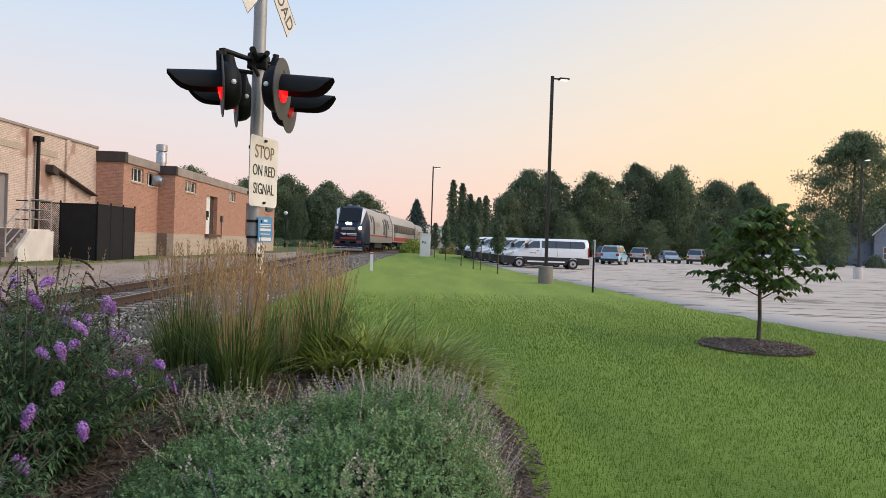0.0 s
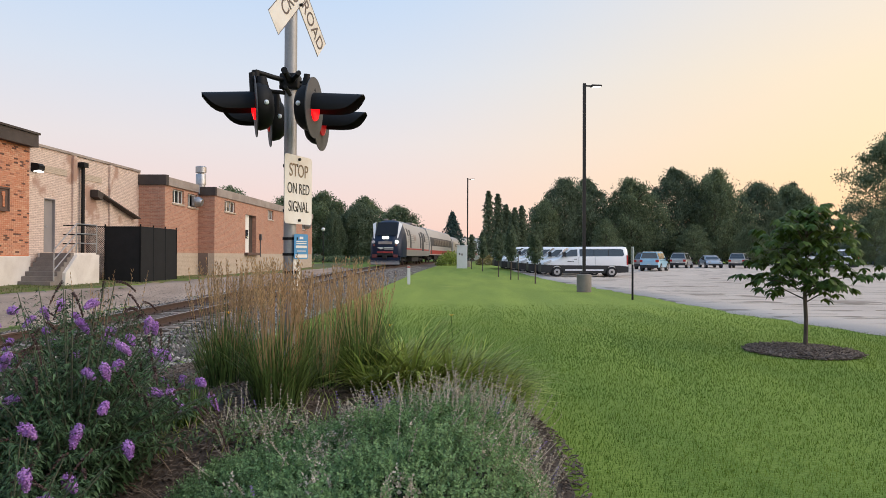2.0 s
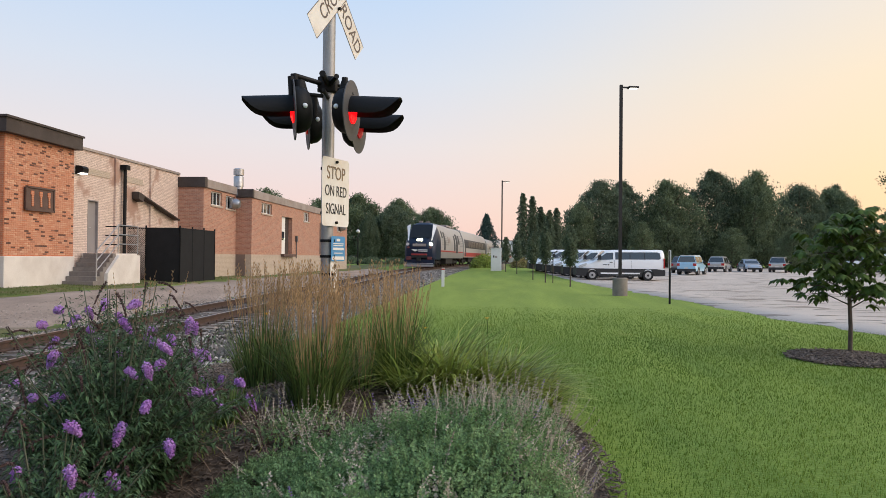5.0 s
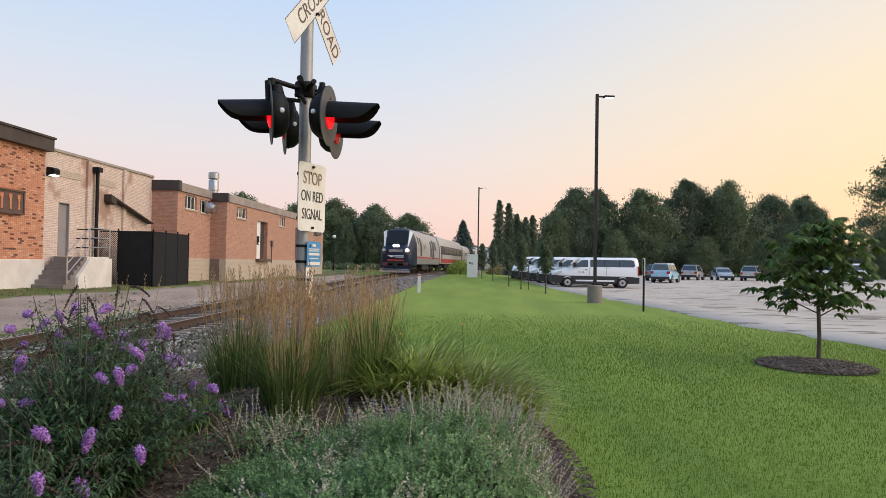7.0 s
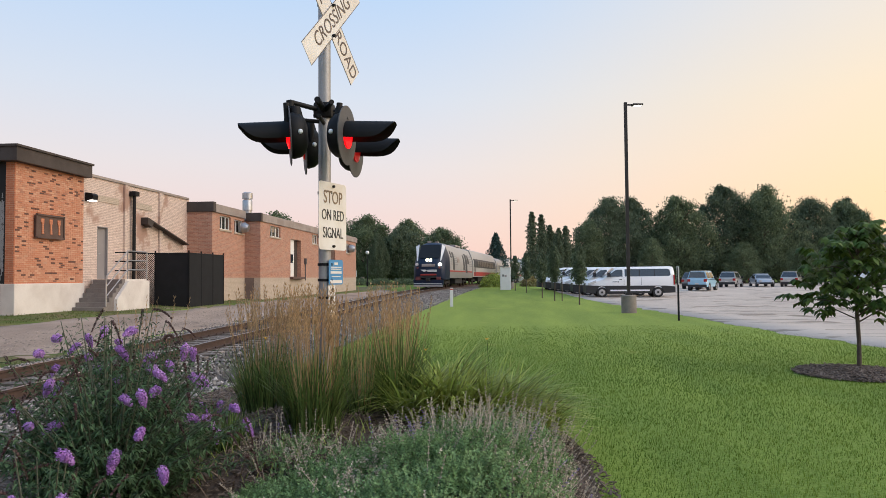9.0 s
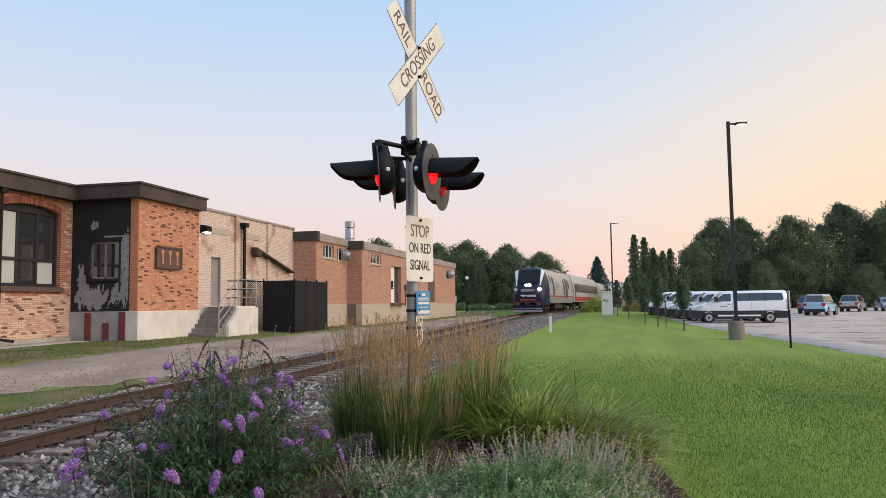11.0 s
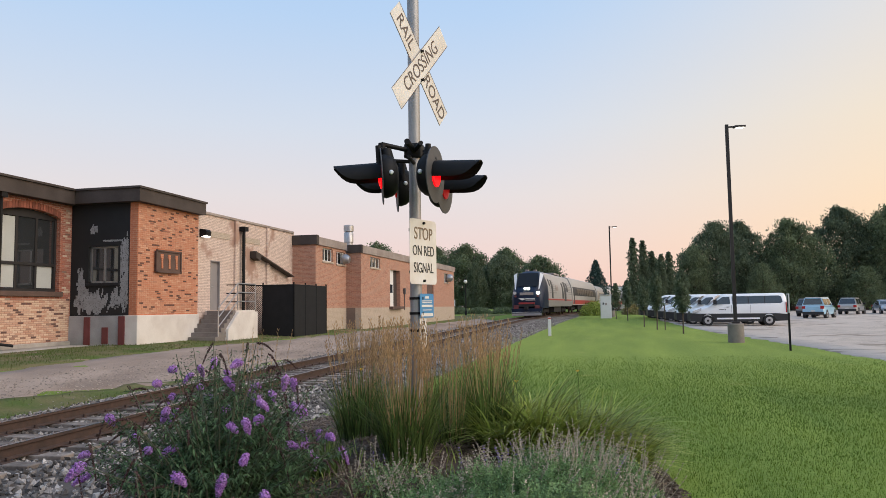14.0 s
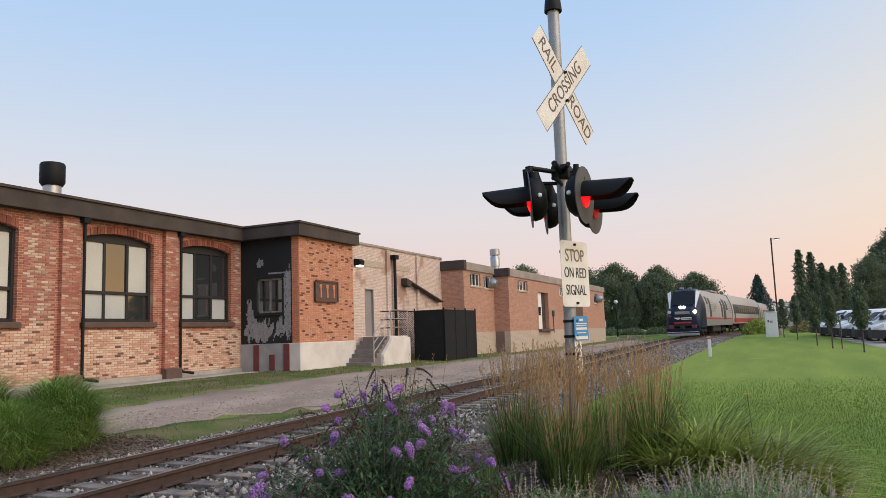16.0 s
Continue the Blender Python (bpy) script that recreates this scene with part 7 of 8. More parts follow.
# butterfly bush
BUD_LEAF = leafy("butterfly_bush_leaf", (0.088, 0.145, 0.068), (0.040, 0.080, 0.034), 0.5, 3.0, 0.22, 0.65)
BUD_FLOWER = leafy("purple_flower_spike", (0.58, 0.34, 0.70), (0.42, 0.19, 0.55), 0.7, 14.0, 0.3, 0.3)
BUD_STEM = mat("grey_green_stem", (0.11, 0.12, 0.075), 0.85, 0, 0.3, 8, 40, 0.1)
BUD_SPENT = leafy("spent_flower_spike", (0.115, 0.075, 0.068), (0.085, 0.05, 0.052), 0.8, 6.0, 0.1)


def butterfly_bush(cx, cy, rx, ry, h, stems, flowers, seed, label):
    r, nr = random.Random(seed), np.random.RandomState(seed)
    o = thing("butterfly_bush", label, "flowering shrub", at=(cx, cy, ground_z(cx, cy)))
    st_, lf_ = Shape(), Shape()
    ends = []
    for k in range(stems):
        a, q = k * 2.4, math.sqrt((k + 0.5) / stems)
        e = Vector((math.cos(a) * rx * q, math.sin(a) * ry * q, h * (1.0 - 0.5 * q * q) * r.uniform(0.55, 1.17)))
        b = Vector((math.cos(a) * 0.14 * q, math.sin(a) * 0.14 * q, 0))
        m = b.lerp(e, 0.55) + Vector((0, 0, h * 0.10))
        st_.tube([b, m, e], [0.009, 0.006, 0.0025], 5, caps=False)
        ends.append((e, (e - m).normalized()))
        for n_ in range(42):
            t = 0.10 + 0.90 * (n_ / 42) ** 1.1
            p = b.lerp(m, t / 0.55) if t < 0.55 else m.lerp(e, (t - 0.55) / 0.45)
            for sg in (0, 1, 2):
                aa = r.uniform(0, 6.283)
                ln = r.uniform(0.045, 0.095) * (1.2 - 0.7 * t)
                d = Vector((math.cos(aa), math.sin(aa), r.uniform(-0.55, 0.35))).normalized()
                w = Vector((-math.sin(aa), math.cos(aa), r.uniform(-0.3, 0.3))) * ln * 0.15
                p2 = p + d * r.uniform(0, 0.09 * (1.2 - 0.8 * t))
                fold = Vector((0, 0, ln * 0.05))
                lf_.add([p2, p2 + d * ln * 0.45 + w + fold, p2 + d * ln * 0.5 - fold, p2 + d * ln + Vector((0, 0, -ln * 0.35)), p2 + d * ln * 0.45 - w + fold], [(0, 2, 1), (1, 2, 3), (0, 4, 2), (4, 3, 2)])
    part("stem", st_, BUD_STEM, o, tidy=False)["kind"] = "stuff"
    part("leaves", lf_, BUD_LEAF, o, "narrow grey-green leaves", tidy=False)["kind"] = "stuff"
    r.shuffle(ends)
    for k, (e, d) in enumerate(ends[:3 * flowers]):
        s = Shape()
        fresh = k < flowers
        ln = r.uniform(0.055, 0.11) if fresh else r.uniform(0.10, 0.20)
        turn = r.uniform(0, 6.283)
        hang = Vector((d.x * 0.5 + 0.5 * math.cos(turn), d.y * 0.5 + 0.5 * math.sin(turn), r.uniform(-0.9, 0.4))).normalized()
        fat = r.uniform(0.024, 0.036)
        for n_ in range(430 if fresh else 130):
            t = r.random()
            c = e + hang * (t * ln) + Vector((0, 0, -0.035 * t * t * (1.0 if fresh else 2.5)))
            rad = fat * (1 - 0.65 * t ** 2.5) * min(1.0, 0.5 + 4 * t) if fresh else 0.008 * (1.1 - 0.7 * t)
            v = Vector((r.gauss(0, 1), r.gauss(0, 1), r.gauss(0, 1))).normalized()
            p = c + v * rad * r.uniform(0.8, 1.12)
            u = Vector((r.gauss(0, 1), r.gauss(0, 1), r.gauss(0, 1))).normalized() * 0.0068
            x = v.cross(u)
            s.add([p - u, p + x, p + u, p - x], [(0, 1, 2, 3)])
        part("flower_spike", s, BUD_FLOWER if fresh else BUD_SPENT, o, "bright purple flower spike" if fresh else "brown spent flower spike", tidy=False)
    return o


butterfly_bush(-2.45, 4.55, 1.0, 0.85, 1.26, 135, 30, 71, "butterfly bush with purple flower spikes and thin stems")
butterfly_bush(-2.95, 5.7, 0.75, 0.6, 1.16, 66, 18, 72, "looser butterfly bush with few purple spikes")
butterfly_bush(-2.25, 3.55, 0.6, 0.5, 0.76, 70, 9, 73, "low butterfly bush shoots with purple spikes")

# ornamental grass across the railway
for i, (x, y, n, l, q) in enumerate(((-11.15, 8.7, 5200, 1.55, 0.62), (-10.75, 7.5, 4200, 1.35, 0.55), (-11.8, 7.6, 4200, 1.6, 0.6))):
    rr_ = random.Random(80 + i)
    o = thing("miscanthus_clump", "large rounded clump of bright green maiden grass", "ornamental grass", "maiden grass across the railway", at=(x, y, ground_z(x, y)))
    s = Shape()
    for _ in range(n):
        a, q2 = rr_.uniform(0, 6.283), q * math.sqrt(rr_.random())
        up = rr_.random() ** 0.8 * 0.72 * l * math.sqrt(max(0.0, 1 - (q2 / q) ** 2 * 0.75))
        ribbon(s, Vector((math.cos(a) * q2, math.sin(a) * q2, up)), a + rr_.uniform(-1.0, 1.0), 0.46 * l * rr_.uniform(0.5, 1.0), 0.011, rr_.uniform(0.15, 0.55), rr_.uniform(0.9, 1.75), 5)
    part("leaves", s, MISC, o, tidy=False)["kind"] = "stuff"

VERGE = leafy("verge_blade", (0.10, 0.15, 0.04), (0.16, 0.17, 0.07), 0.7, 1.0, 0.3, 0.25)


# lawn blades near the camera, thinning outwards
def lawn_blades(count, x0, x1, y0, y1, hgt, seed, name, label, keep, material=BLADE, width=0.0035):
    nr = np.random.RandomState(seed)
    x = x0 + (x1 - x0) * nr.random_sample(count)
    y = y0 + (y1 - y0) * nr.random_sample(count) ** 1.6
    fade = nr.random_sample(count) < np.clip((y1 - y) / (0.6 * (y1 - y0)), 0, 1)
    ok = fade & np.array([keep(a, b) for a, b in zip(x, y)])
    x, y = x[ok], y[ok]
    n = len(x)
    z = np.array([ground_z(a, b) for a, b in zip(x, y)])
    a = nr.random_sample(n) * 2 * np.pi
    h = hgt * (0.6 + 0.8 * nr.random_sample(n))
    ln = h * (0.1 + 0.6 * nr.random_sample(n))
    grow = width * (1 + 0.10 * y)
    p = np.stack([x, y, z], 1)
    w = np.stack([-np.sin(a), np.cos(a), 0 * a], 1) * (grow / 2)[:, None]
    tip = p + np.stack([np.cos(a) * ln, np.sin(a) * ln, h], 1)
    v = np.stack([p - w, p + w, tip], 1).reshape(-1, 3)
    s = Shape()
    s.v, s.f = v.tolist(), np.arange(3 * n).reshape(-1, 3).tolist()
    s.mi = [0] * n
    return tagged(part(name, s, material, None, tidy=False), label, "grass", "", "stuff")


def in_bed(x, y):
    return (abs(x + 1.6) / 2.42) ** 2.9 + (abs(y - 5.9) / 3.7) ** 2.9 < 0.96 + 0.16 * noise.noise((x * 3, y * 3, 0.0)) or math.hypot((x + 3.55) / 1.4, (y - 8.3) / 3.2) < 1.0


lawn_blades(420000, -4.2, 11.5, 2.6, 24.0, 0.030, 91, "lawn_grass", "short fresh green lawn grass blades", lambda x, y: not in_bed(x, y) and x < lot_edge(y) + 0.12 and math.hypot((x - 5.78) / 0.87, (y - 12.6) / 1.0) > 1.0 and x > track_x(y) + 3.75)
lawn_blades(46000, -16.4, -9.8, 6.0, 44.0, 0.07, 92, "verge_grass", "rough green grass beside the gravel drive", lambda x, y: not (drive_edge(y) < x < track_x(y) + lerp(y, [8, 12, 18, 60], [-3.8, -3.5, -2.0, -2.0])) and noise.noise((x * 0.9, y * 0.9, 2.0)) > -0.25, VERGE, 0.010)

# dry litter and small shoots on the mulch
r = random.Random(95)
lt, sh = Shape(), Shape()
for _ in range(420):
    x, y = r.uniform(-2.4, -0.9), r.uniform(4.2, 6.6)
    p = Vector((x, y, ground_z(x, y) + 0.06))
    ribbon(lt, p, r.uniform(0, 6.28), r.uniform(0.06, 0.22), 0.006, r.uniform(0.6, 1.4), r.uniform(0.4, 1.4), 3)
for _ in range(260):
    x, y = r.uniform(-2.3, -1.0), r.uniform(4.9, 6.3)
    p = Vector((x, y, ground_z(x, y) + 0.05))
    ribbon(sh, p, r.uniform(0, 6.28), r.uniform(0.08, 0.24), 0.008, r.uniform(0.1, 0.6), r.uniform(0.2, 1.0), 3)
tagged(part("dry_litter", lt, mat("dry_leaf_litter", (0.24, 0.17, 0.12), 0.9, 0, 0.3, 6, 40, 0.1), None, tidy=False), "dry tan leaf litter on the mulch", "litter", "", "stuff")
tagged(part("small_shoots", sh, LILY, None, tidy=False), "small green shoots coming up through mulch", "weeds", "", "stuff")


# ---- far side: buildings, shrubs, woods ----
wh = thing("white_warehouse", "low white metal warehouse with two dark dock doors", "building", kind="structure", at=(-14.6, 168, lawn_z(0, 168)))
WALLW = mat("white_metal_wall", (0.66, 0.68, 0.70), 0.6, 0, 0.06, 0.5, 8, 0.02)
wsx = Shape()
for x0, x1, z0, z1 in ((0, 3.6, 0, 4.9), (3.6, 5.7, 2.3, 4.9), (5.7, 6.5, 0, 4.9), (6.5, 8.9, 2.3, 4.9), (8.9, 24, 0, 4.9)):
    wsx.box(x0, x1, 0, 0.3, z0, z1)
part("front_wall", wsx, WALLW, wh, "white sheet wall")
part("roof", Shape().box(-0.1, 24.1, -0.1, 14, 4.9, 5.05), COPING, wh)
part("side_wall", Shape().box(0, 0.3, 0.3, 14, 0, 4.9), WALLW, wh)
for a, b in ((3.6, 5.7), (6.5, 8.9)):
    part("dock_door", Shape().box(a, b, 0.6, 0.7, 0, 2.3), FASCIA, wh, "dark recessed dock door")
    part("door_panel", Shape().box(a + 0.3, b - 0.3, 0.5, 0.58, 0, 1.3), WHITE, wh)
part("wall_sign", Shape().box(0.9, 2.7, -0.06, 0, 2.9, 3.5), FASCIA, wh, "dark wall sign")
for x in (1.9, 6.05):
    part("drain_pipe", Shape().box(x - 0.06, x + 0.06, -0.12, 0, 0, 4.85), COPING, wh)

hs = thing("blue_house", "blue-grey clapboard house with white-trimmed gable", "house", kind="structure", at=(72.0, 110, lawn_z(72, 110)), turn=-18)
SIDING = mat("blue_grey_siding", (0.24, 0.28, 0.36), 0.7, 0, 0.1, 1, 20, 0.05)
SHINGLE = mat("grey_shingles", (0.17, 0.17, 0.18), 0.9, 0, 0.2, 2, 20, 0.2)
part("front_wall", Shape().prism([(-3.2, 0), (3.2, 0), (3.2, 5.2), (0, 8.3), (-3.2, 5.2)], "y", 0, 9), SIDING, hs)
for z in range(1, 26):
    part("clapboard", Shape().box(-3.22, 3.22, -0.025, 0, z * 0.2, z * 0.2 + 0.02), SIDING, hs)
for s in (-1, 1):
    part("roof_slope", Shape().prism([(0, 8.55), (s * 3.7, 4.95), (s * 3.7, 4.75), (0, 8.3)], "y", -0.4, 9.4), SHINGLE, hs, "grey shingle roof slope")
    part("gable_trim", Shape().prism([(0, 8.5), (s * 3.65, 4.92), (s * 3.65, 4.66), (0, 8.22)], "y", -0.46, -0.4), WHITE, hs, "white gable trim")
part("wing", Shape().box(-9.5, -3.2, 2, 8, 0, 4.6), SIDING, hs)
part("wing_roof", Shape().prism([(1.6, 4.6), (8.4, 4.6), (5, 6.9)], "x", -9.8, -3.0), SHINGLE, hs)
part("chimney", Shape().box(-1.6, -0.9, 4, 4.8, 7, 9.2, bevel=0.03), CONCRETE, hs)
for x, z0, z1 in ((-0.6, 5.0, 6.5), (-1.9, 1.2, 3.0), (1.2, 1.2, 3.0)):
    w = part("window", Shape().box(x - 0.1, x + 1.2, -0.08, -0.02, z0 - 0.1, z1 + 0.1), WHITE, hs, "white-framed sash window")
    part("pane", Shape().box(x, x + 1.1, -0.1, -0.082, z0, (z0 + z1) / 2 - 0.03), CARGLASS, w)
    part("pane", Shape().box(x, x + 1.1, -0.1, -0.082, (z0 + z1) / 2 + 0.03, z1), CARGLASS, w)


def shrub(x, y, rx, rz, seed, leaf, label, count=2600, size=0.09, ry=None, name="shrub"):
    nr = np.random.RandomState(seed)
    o = thing(name, label, "shrub", at=(x, y, ground_z(x, y)))
    g = nr.randn(count, 3)
    g /= np.linalg.norm(g, axis=1)[:, None]
    q = 0.72 + 0.3 * nr.random_sample(count)
    bump = 1 + 0.14 * np.sin(g[:, 0] * 7 + seed) * np.sin(g[:, 1] * 6 + g[:, 2] * 5)
    pts = g * (q * bump)[:, None] * np.array([rx, ry or rx, rz])
    pts[:, 2] = np.abs(pts[:, 2])
    part("foliage", Shape().add(*leaf_cards(pts, size, nr)), leaf, o, tidy=False)["kind"] = "stuff"
    return o


TUFT = leafy("tan_grass_bank", (0.34, 0.27, 0.13), (0.20, 0.20, 0.08), 0.7, 0.8, 0.2)
for i, (x, y, rx, rz) in enumerate(((54.5, 96, 1.1, 1.7), (60.5, 97, 1.3, 1.8), (66.0, 95, 0.9, 1.5))):
    shrub(x, y, rx, rz, 200 + i, LEAF_DARK, "clipped round dark green shrub by the house", 2200, 0.12)
shrub(-1.4, 82, 1.7, 1.5, 210, LILY, "rounded green grass bank beside the railway", 3000, 0.13, 3.0)
shrub(-9.6, 90, 1.9, 1.9, 211, TUFT, "tan ornamental grass bank by the railway", 3000, 0.14, 2.0)
shrub(-7.2, 94, 2.0, 1.5, 212, TUFT, "tan ornamental grass bank by the railway", 3000, 0.14, 2.0)
shrub(2.6, 84, 1.1, 1.2, 213, TUFT, "dry tan shrub near the cabinet", 1500, 0.12)
for i, (x, y) in enumerate(((-22, 92), (-19, 94), (-16.5, 95), (-13.5, 96), (-25, 94))):
    shrub(x, y, 1.6, 0.9, 220 + i, LEAF_OAK, "low green hedge on the grass", 1800, 0.12)

# far woods along the skyline
nr = np.random.RandomState(300)
pts = []
for k in range(190):
    a = radians(-62 + 128 * k / 190 + nr.uniform(-0.3, 0.3))
    d = nr.uniform(190, 300)
    hgt = nr.uniform(7, 13) * (1.0 if abs(k - 85) > 12 else 0.8)
    c = np.array([math.sin(a) * d, math.cos(a) * d, 0])
    g = nr.randn(420, 3)
    g /= np.linalg.norm(g, axis=1)[:, None]
    g *= (nr.random_sample(420) ** 0.4)[:, None]
    t = g * np.array([6.5, 5, hgt / 2]) + np.array([0, 0, hgt * 0.52])
    pts.append(c + t)
# greyed leaf colour carries the haze of distance
tagged(part("far_woods", Shape().add(*leaf_cards(np.concatenate(pts), 0.75, nr)), leafy("haze_greyed_leaf", (0.16, 0.19, 0.16), (0.13, 0.155, 0.13), 0.8, 0.05), None, tidy=False), "hazy line of far woods on the skyline", "trees", "", "stuff")
# undergrowth filling the tree bank
pts = []
for k in range(46):
    c = np.array([10 + k * 1.55 + nr.uniform(-1, 1), 116 + nr.uniform(-3, 6), 0.4])
    g = nr.randn(260, 3)
    g /= np.linalg.norm(g, axis=1)[:, None]
    g *= (nr.random_sample(260) ** 0.5)[:, None]
    pts.append(c + g * np.array([2.2, 2.0, nr.uniform(2.0, 4.5)]) + np.array([0, 0, 1.6]))
tagged(part("undergrowth", Shape().add(*leaf_cards(np.concatenate(pts), 0.3, nr)), LEAF_DARK, None, tidy=False), "dark shrubby undergrowth below the trees", "shrubs", "", "stuff")

# small park lamp, notice and far crossing mast beyond the building
pl = thing("park_lamp", "black post-top park lamp with white globe", "street lamp", at=(-16.2, 84, ground_z(-16.2, 84)))
part("post", Shape().tube([(0, 0, 0), (0, 0, 0.5), (0, 0, 0.55), (0, 0, 3.7)], [0.12, 0.12, 0.06, 0.05], 10), BLACKMETAL, pl)
part("globe", Shape().ball((0, 0, 3.95), 0.22, 12, 8), WHITE, pl, "white globe", smooth=True)
part("finial", Shape().tube([(0, 0, 4.15), (0, 0, 4.4)], [0.12, 0.01], 8), BLACKMETAL, pl)
nb = thing("notice_board", "small white notice on a post", "sign", at=(-18.6, 88, ground_z(-18.6, 88)))
part("post", Shape().box(-0.04, 0.04, -0.04, 0.04, 0, 1.9), BLACKMETAL, nb)
part("board", Shape().box(-0.3, 0.3, -0.07, -0.04, 1.1, 1.9, bevel=0.01), WHITE, nb)
fm = thing("far_crossing_mast", "distant silver crossing mast with crossbuck", "railway signal", at=(-10.5, 112, 0.8))
part("mast", Shape().tube([(0, 0, 0), (0, 0, 6.2)], 0.07, 8), STEEL, fm)
for a in (-45, 45):
    part("crossbuck_blade", Shape().box(-0.6, 0.6, -0.02, 0.02, -0.11, 0.11, mx=Matrix.Translation((0, -0.1, 4.3)) @ Matrix.Rotation(radians(a), 4, "Y")), SIGNWHITE, fm)
part("light_head", Shape().box(-0.6, 0.6, -0.2, 0.1, 2.9, 3.4, bevel=0.05), BLACKMETAL, fm)

# ---- car park: weedy cracks and a painted line ----
CRACK = mat("weedy_crack", (0.10, 0.095, 0.045), 0.95, 0, 0.4, 6, 50, 0.3, (0.16, 0.13, 0.08))
cs = Shape()
r = random.Random(17)
for k in range(34):
    y = 15.5 + 44 * (k / 34) ** 1.25 + r.uniform(-0.4, 0.4)
    x = lot_edge(y) + r.uniform(0.2, 3)
    end = x + r.uniform(6, 26)
    slope = r.uniform(-0.06, 0.02)
    while x < end:
        x2 = x + r.uniform(0.3, 0.7)
        w = r.uniform(0.015, 0.06) if r.random() < 0.85 else 0.0
        y2 = y + slope * (x2 - x) + r.uniform(-0.05, 0.05)
        if w and x > lot_edge(y) + 0.1:
            cs.face((x, y - w, lawn_z(x, y) + 0.029), (x2, y2 - w, lawn_z(x2, y2) + 0.029), (x2, y2 + w, lawn_z(x2, y2) + 0.029), (x, y + w, lawn_z(x, y) + 0.029))
        x, y = x2, y2
tagged(part("pavement_cracks", cs, CRACK, None, tidy=False), "weedy cracks in the old asphalt", "cracks", "", "stuff")
pl2 = Shape()
for x in steps((9.6, 34, 1.0))[:-1]:
    y = 17.6 - 0.03 * (x - 9)
    pl2.face((x, y, lawn_z(x, y) + 0.027), (x + 1.0, y - 0.03, lawn_z(x + 1, y) + 0.027), (x + 1.0, y + 0.07, lawn_z(x + 1, y) + 0.027), (x, y + 0.1, lawn_z(x, y) + 0.027))
tagged(part("parking_line", pl2, mat("worn_white_line", (0.62, 0.59, 0.55), 0.85, 0, 0.2, 3, 30, 0.1, (0.45, 0.41, 0.37)), None, tidy=False), "worn white painted parking line", "road marking", "", "structure")

# ---- bricks of the factory and the annex ----
OLD = [(0.0, (0.456, 0.251, 0.185)), (0.25, (0.402, 0.169, 0.125)), (0.55, (0.315, 0.125, 0.096)), (0.8, (0.5, 0.352, 0.262)), (0.93, (0.608, 0.514, 0.396)), (1.0, (0.163, 0.087, 0.071))]
PALE = [(0.0, (0.616, 0.437, 0.319)), (0.35, (0.672, 0.504, 0.381)), (0.6, (0.504, 0.28, 0.196)), (0.85, (0.605, 0.403, 0.297)), (0.93, (0.168, 0.095, 0.078)), (1.0, (0.123, 0.078, 0.067))]
ORANGE = [(0.0, (0.543, 0.291, 0.188)), (0.5, (0.495, 0.235, 0.148)), (0.8, (0.582, 0.353, 0.239)), (0.89, (0.349, 0.168, 0.114)), (0.925, (0.145, 0.081, 0.063)), (1.0, (0.107, 0.067, 0.055))]
BR_OLD, BR_PALE, BR_ORANGE = brick_mat("old_red_bricks", OLD), brick_mat("pale_worn_bricks", PALE), brick_mat("orange_bricks", ORANGE)
BR_ORANGE_ONE = brick_mat("orange_brick_piece", ORANGE, "object")


def bricks(x, y0, y1, z0, z1, holes, seed, proud=0.008):
    """Positions (y, z, length) of bricks in running bond on a wall face, clear of holes."""
    r = random.Random(seed)
    out, row, z = [], 0, z0
    while z + 0.058 < z1:
        y = y0 - (0.1075 if row % 2 else 0.0)
        while y < y1:
            a, b = max(y, y0), min(y + 0.205, y1)
            if b - a > 0.05 and not any(h[0] - 0.01 < b and a < h[1] + 0.01 and h[2] - 0.01 < z + 0.058 and z < h[3] + 0.01 for h in holes):
                out.append((a, b, z, proud + r.uniform(-0.004, 0.005)))
            y += 0.215
        z += 0.0675
        row += 1
    return out


def joined_bricks(name, x, rows, material, parent):
    s = Shape()
    for a, b, z, d in rows:
        s.add([(x - 0.01, a, z), (x - 0.01, b, z), (x - 0.01, b, z + 0.058), (x - 0.01, a, z + 0.058), (x + d, a + 0.004, z + 0.003), (x + d, b - 0.004, z + 0.003), (x + d, b - 0.004, z + 0.055), (x + d, a + 0.004, z + 0.055)],
              [(4, 5, 6, 7), (0, 1, 5, 4), (1, 2, 6, 5), (2, 3, 7, 6), (3, 0, 4, 7)])
    ob = part(name, s, material, parent, tidy=False)
    ob["kind"] = "stuff"
    return ob


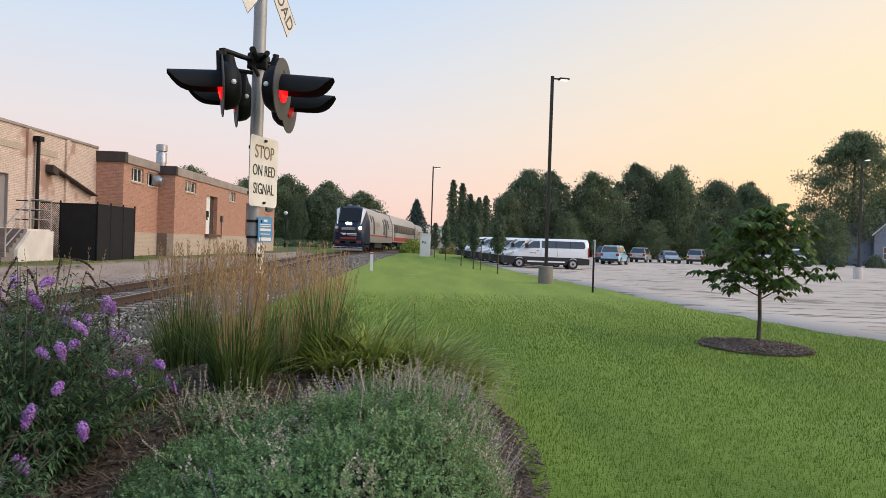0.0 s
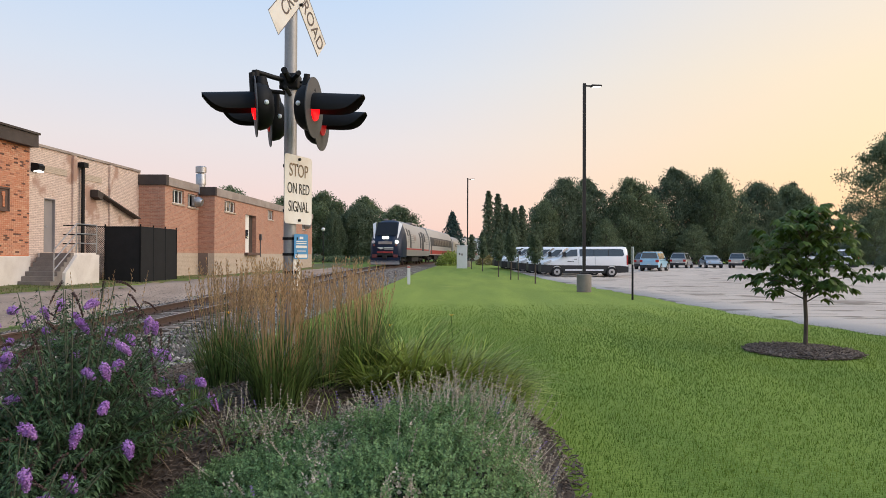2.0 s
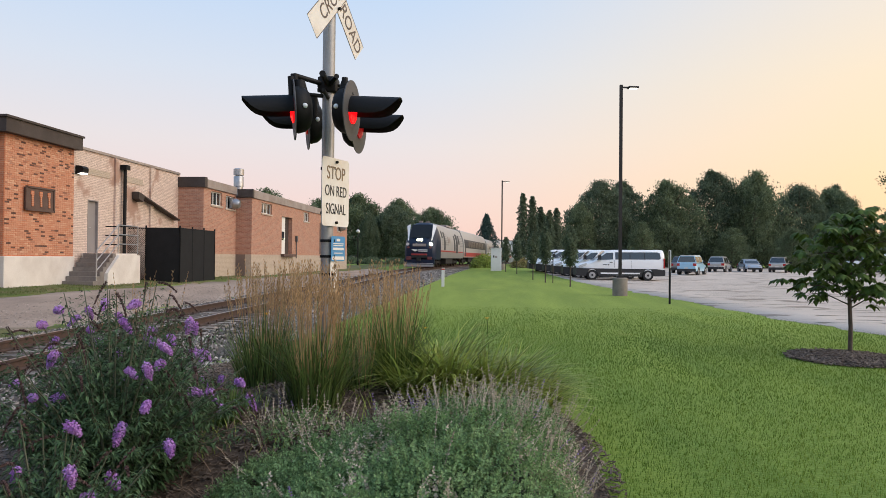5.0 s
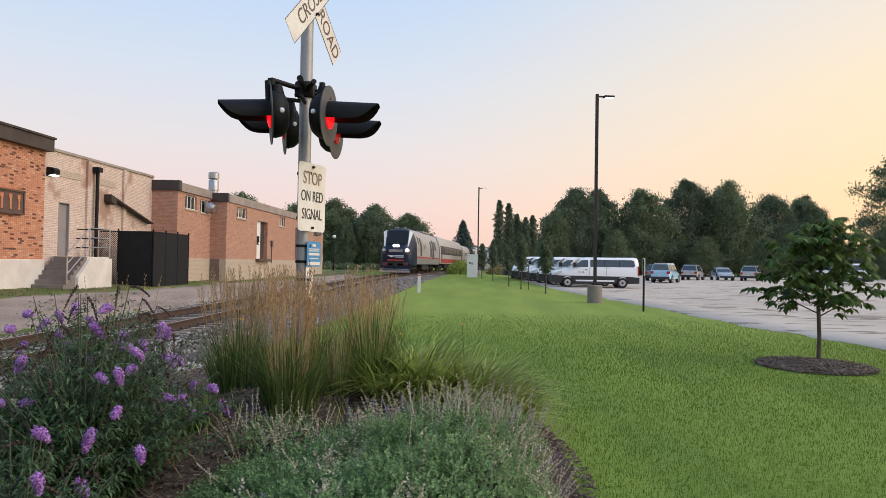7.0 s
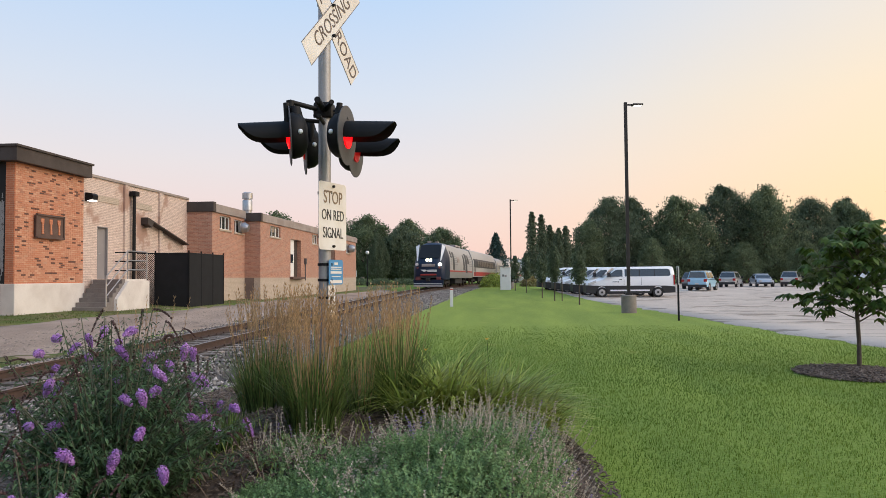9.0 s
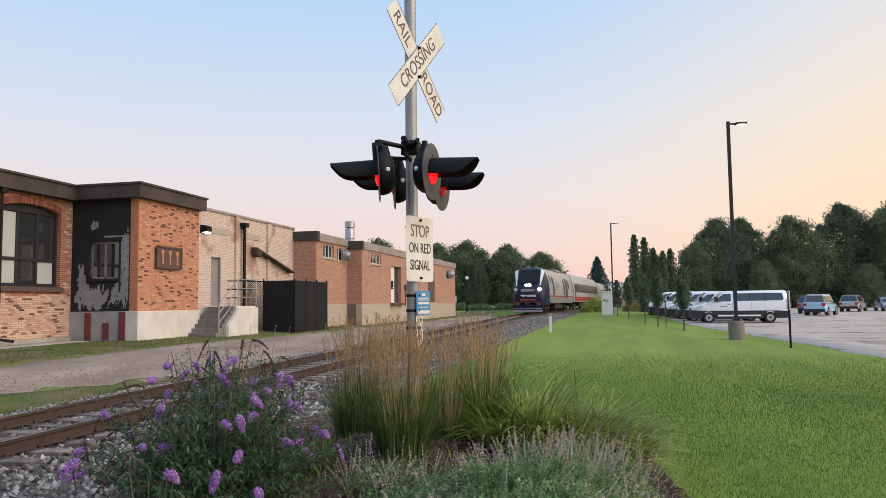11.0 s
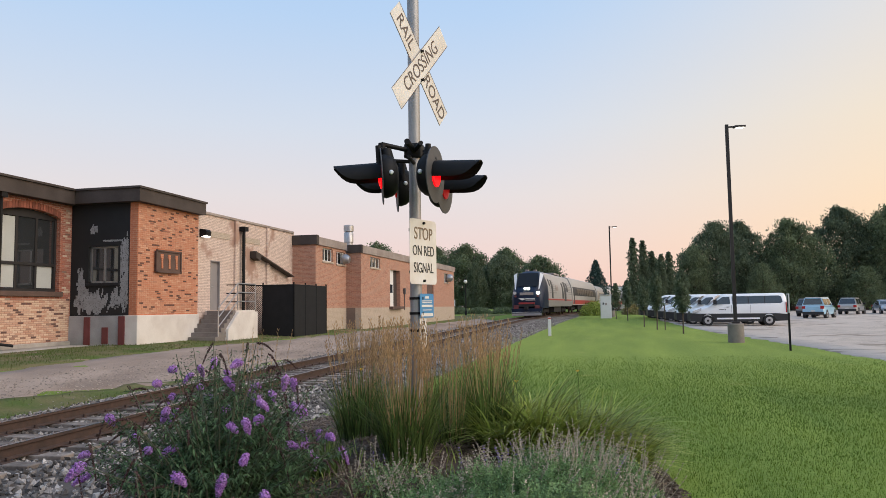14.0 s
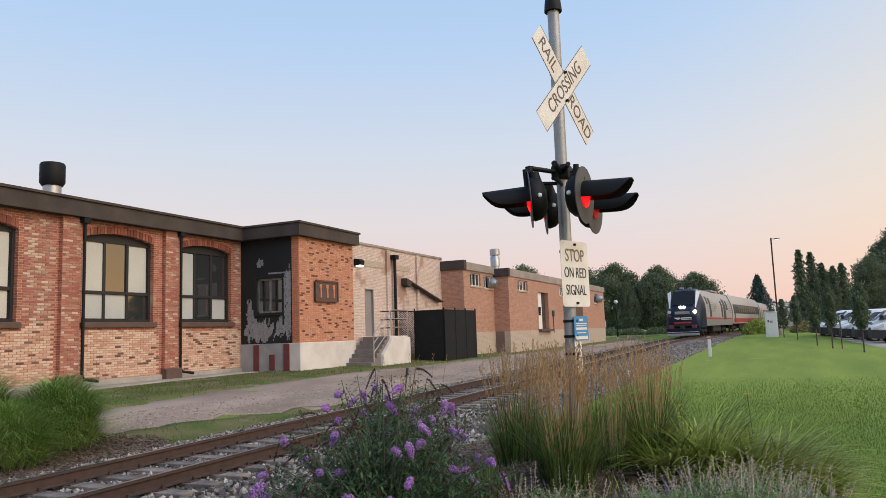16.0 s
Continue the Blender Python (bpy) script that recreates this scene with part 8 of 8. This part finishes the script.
blk = [(a - 0.06, b + 0.09, 2.28, 5.40) for a, b in WINDOWS] + [(p_ - 0.31, p_ + 0.31, 0, 6) for p_ in (9.35, 14.12, 17.9)]
allb = bricks(NX, 9.0, 21.42, 0.82, 5.42, blk, 401)
joined_bricks("brick_courses", NX, [q for q in allb if q[2] > 2.3 + 0.5 * noise.noise((q[0] * 0.8, q[2], 0))], BR_OLD, near)
joined_bricks("brick_courses", NX, [q for q in allb if q[2] <= 2.3 + 0.5 * noise.noise((q[0] * 0.8, q[2], 0))], BR_PALE, near)
for p_ in (9.35, 14.12, 17.9):
    joined_bricks("pier_bricks", NX + 0.14, bricks(NX + 0.14, p_ - 0.29, p_ + 0.29, 1.0, 5.42, [], 410, 0.006), BR_OLD, near)
front = bricks(AX, A0 + 0.02, A1 - 0.01, 1.68, 5.44, [(22.33, 23.89, 3.12, 3.92)], 420)
mid_b = sorted(front, key=lambda q: abs(q[2] - 3.2) * 1.6 + abs(q[0] - 23.2))
for a, b, z, d in mid_b[:300]:
    key = "brick_%d" % round((b - a) * 1000)
    me = bpy.data.meshes.get(key)
    if me is None:
        w = (b - a) / 2
        me = Shape().add([(-0.01, -w, 0), (-0.01, w, 0), (-0.01, w, 0.058), (-0.01, -w, 0.058), (0.008, -w + 0.004, 0.003), (0.008, w - 0.004, 0.003), (0.008, w - 0.004, 0.055), (0.008, -w + 0.004, 0.055)], [(4, 5, 6, 7), (0, 1, 5, 4), (1, 2, 6, 5), (2, 3, 7, 6), (3, 0, 4, 7)]).mesh(key, BR_ORANGE_ONE)
    ob = new("brick", me)
    ob.parent = annex
    ob.location = (AX + d - 0.008, (a + b) / 2, z)
joined_bricks("brick_courses", AX, mid_b[300:], BR_ORANGE, annex)


# ---- loose gravel on the drive ----
gv = Shape()
r = random.Random(501)
for _ in range(9000):
    y = 6 + 40 * r.random() ** 1.5
    x = track_x(y) + r.uniform(-4.6, lerp(y, [8, 12, 18, 60], [-3.6, -3.3, -2.3, -2.3]))
    q = r.uniform(0.012, 0.035)
    c = Vector((x, y, ground_z(x, y) + 0.014))
    gv.add([c + Vector((q, 0, 0)), c + Vector((0, q * r.uniform(0.6, 1.2), 0)), c + Vector((-q, 0, 0)), c + Vector((0, -q, 0)), c + Vector((0, 0, q * 0.6))], [(0, 1, 4), (1, 2, 4), (2, 3, 4), (3, 0, 4)])
tagged(part("drive_gravel", gv, mat("drive_stone", (0.36, 0.30, 0.255), 0.95, 0, 0.2, 4, 40, 0.2, (0.24, 0.20, 0.17), "island", spread=0.45), None, tidy=False), "loose gravel on the tan drive", "gravel", "", "stuff")
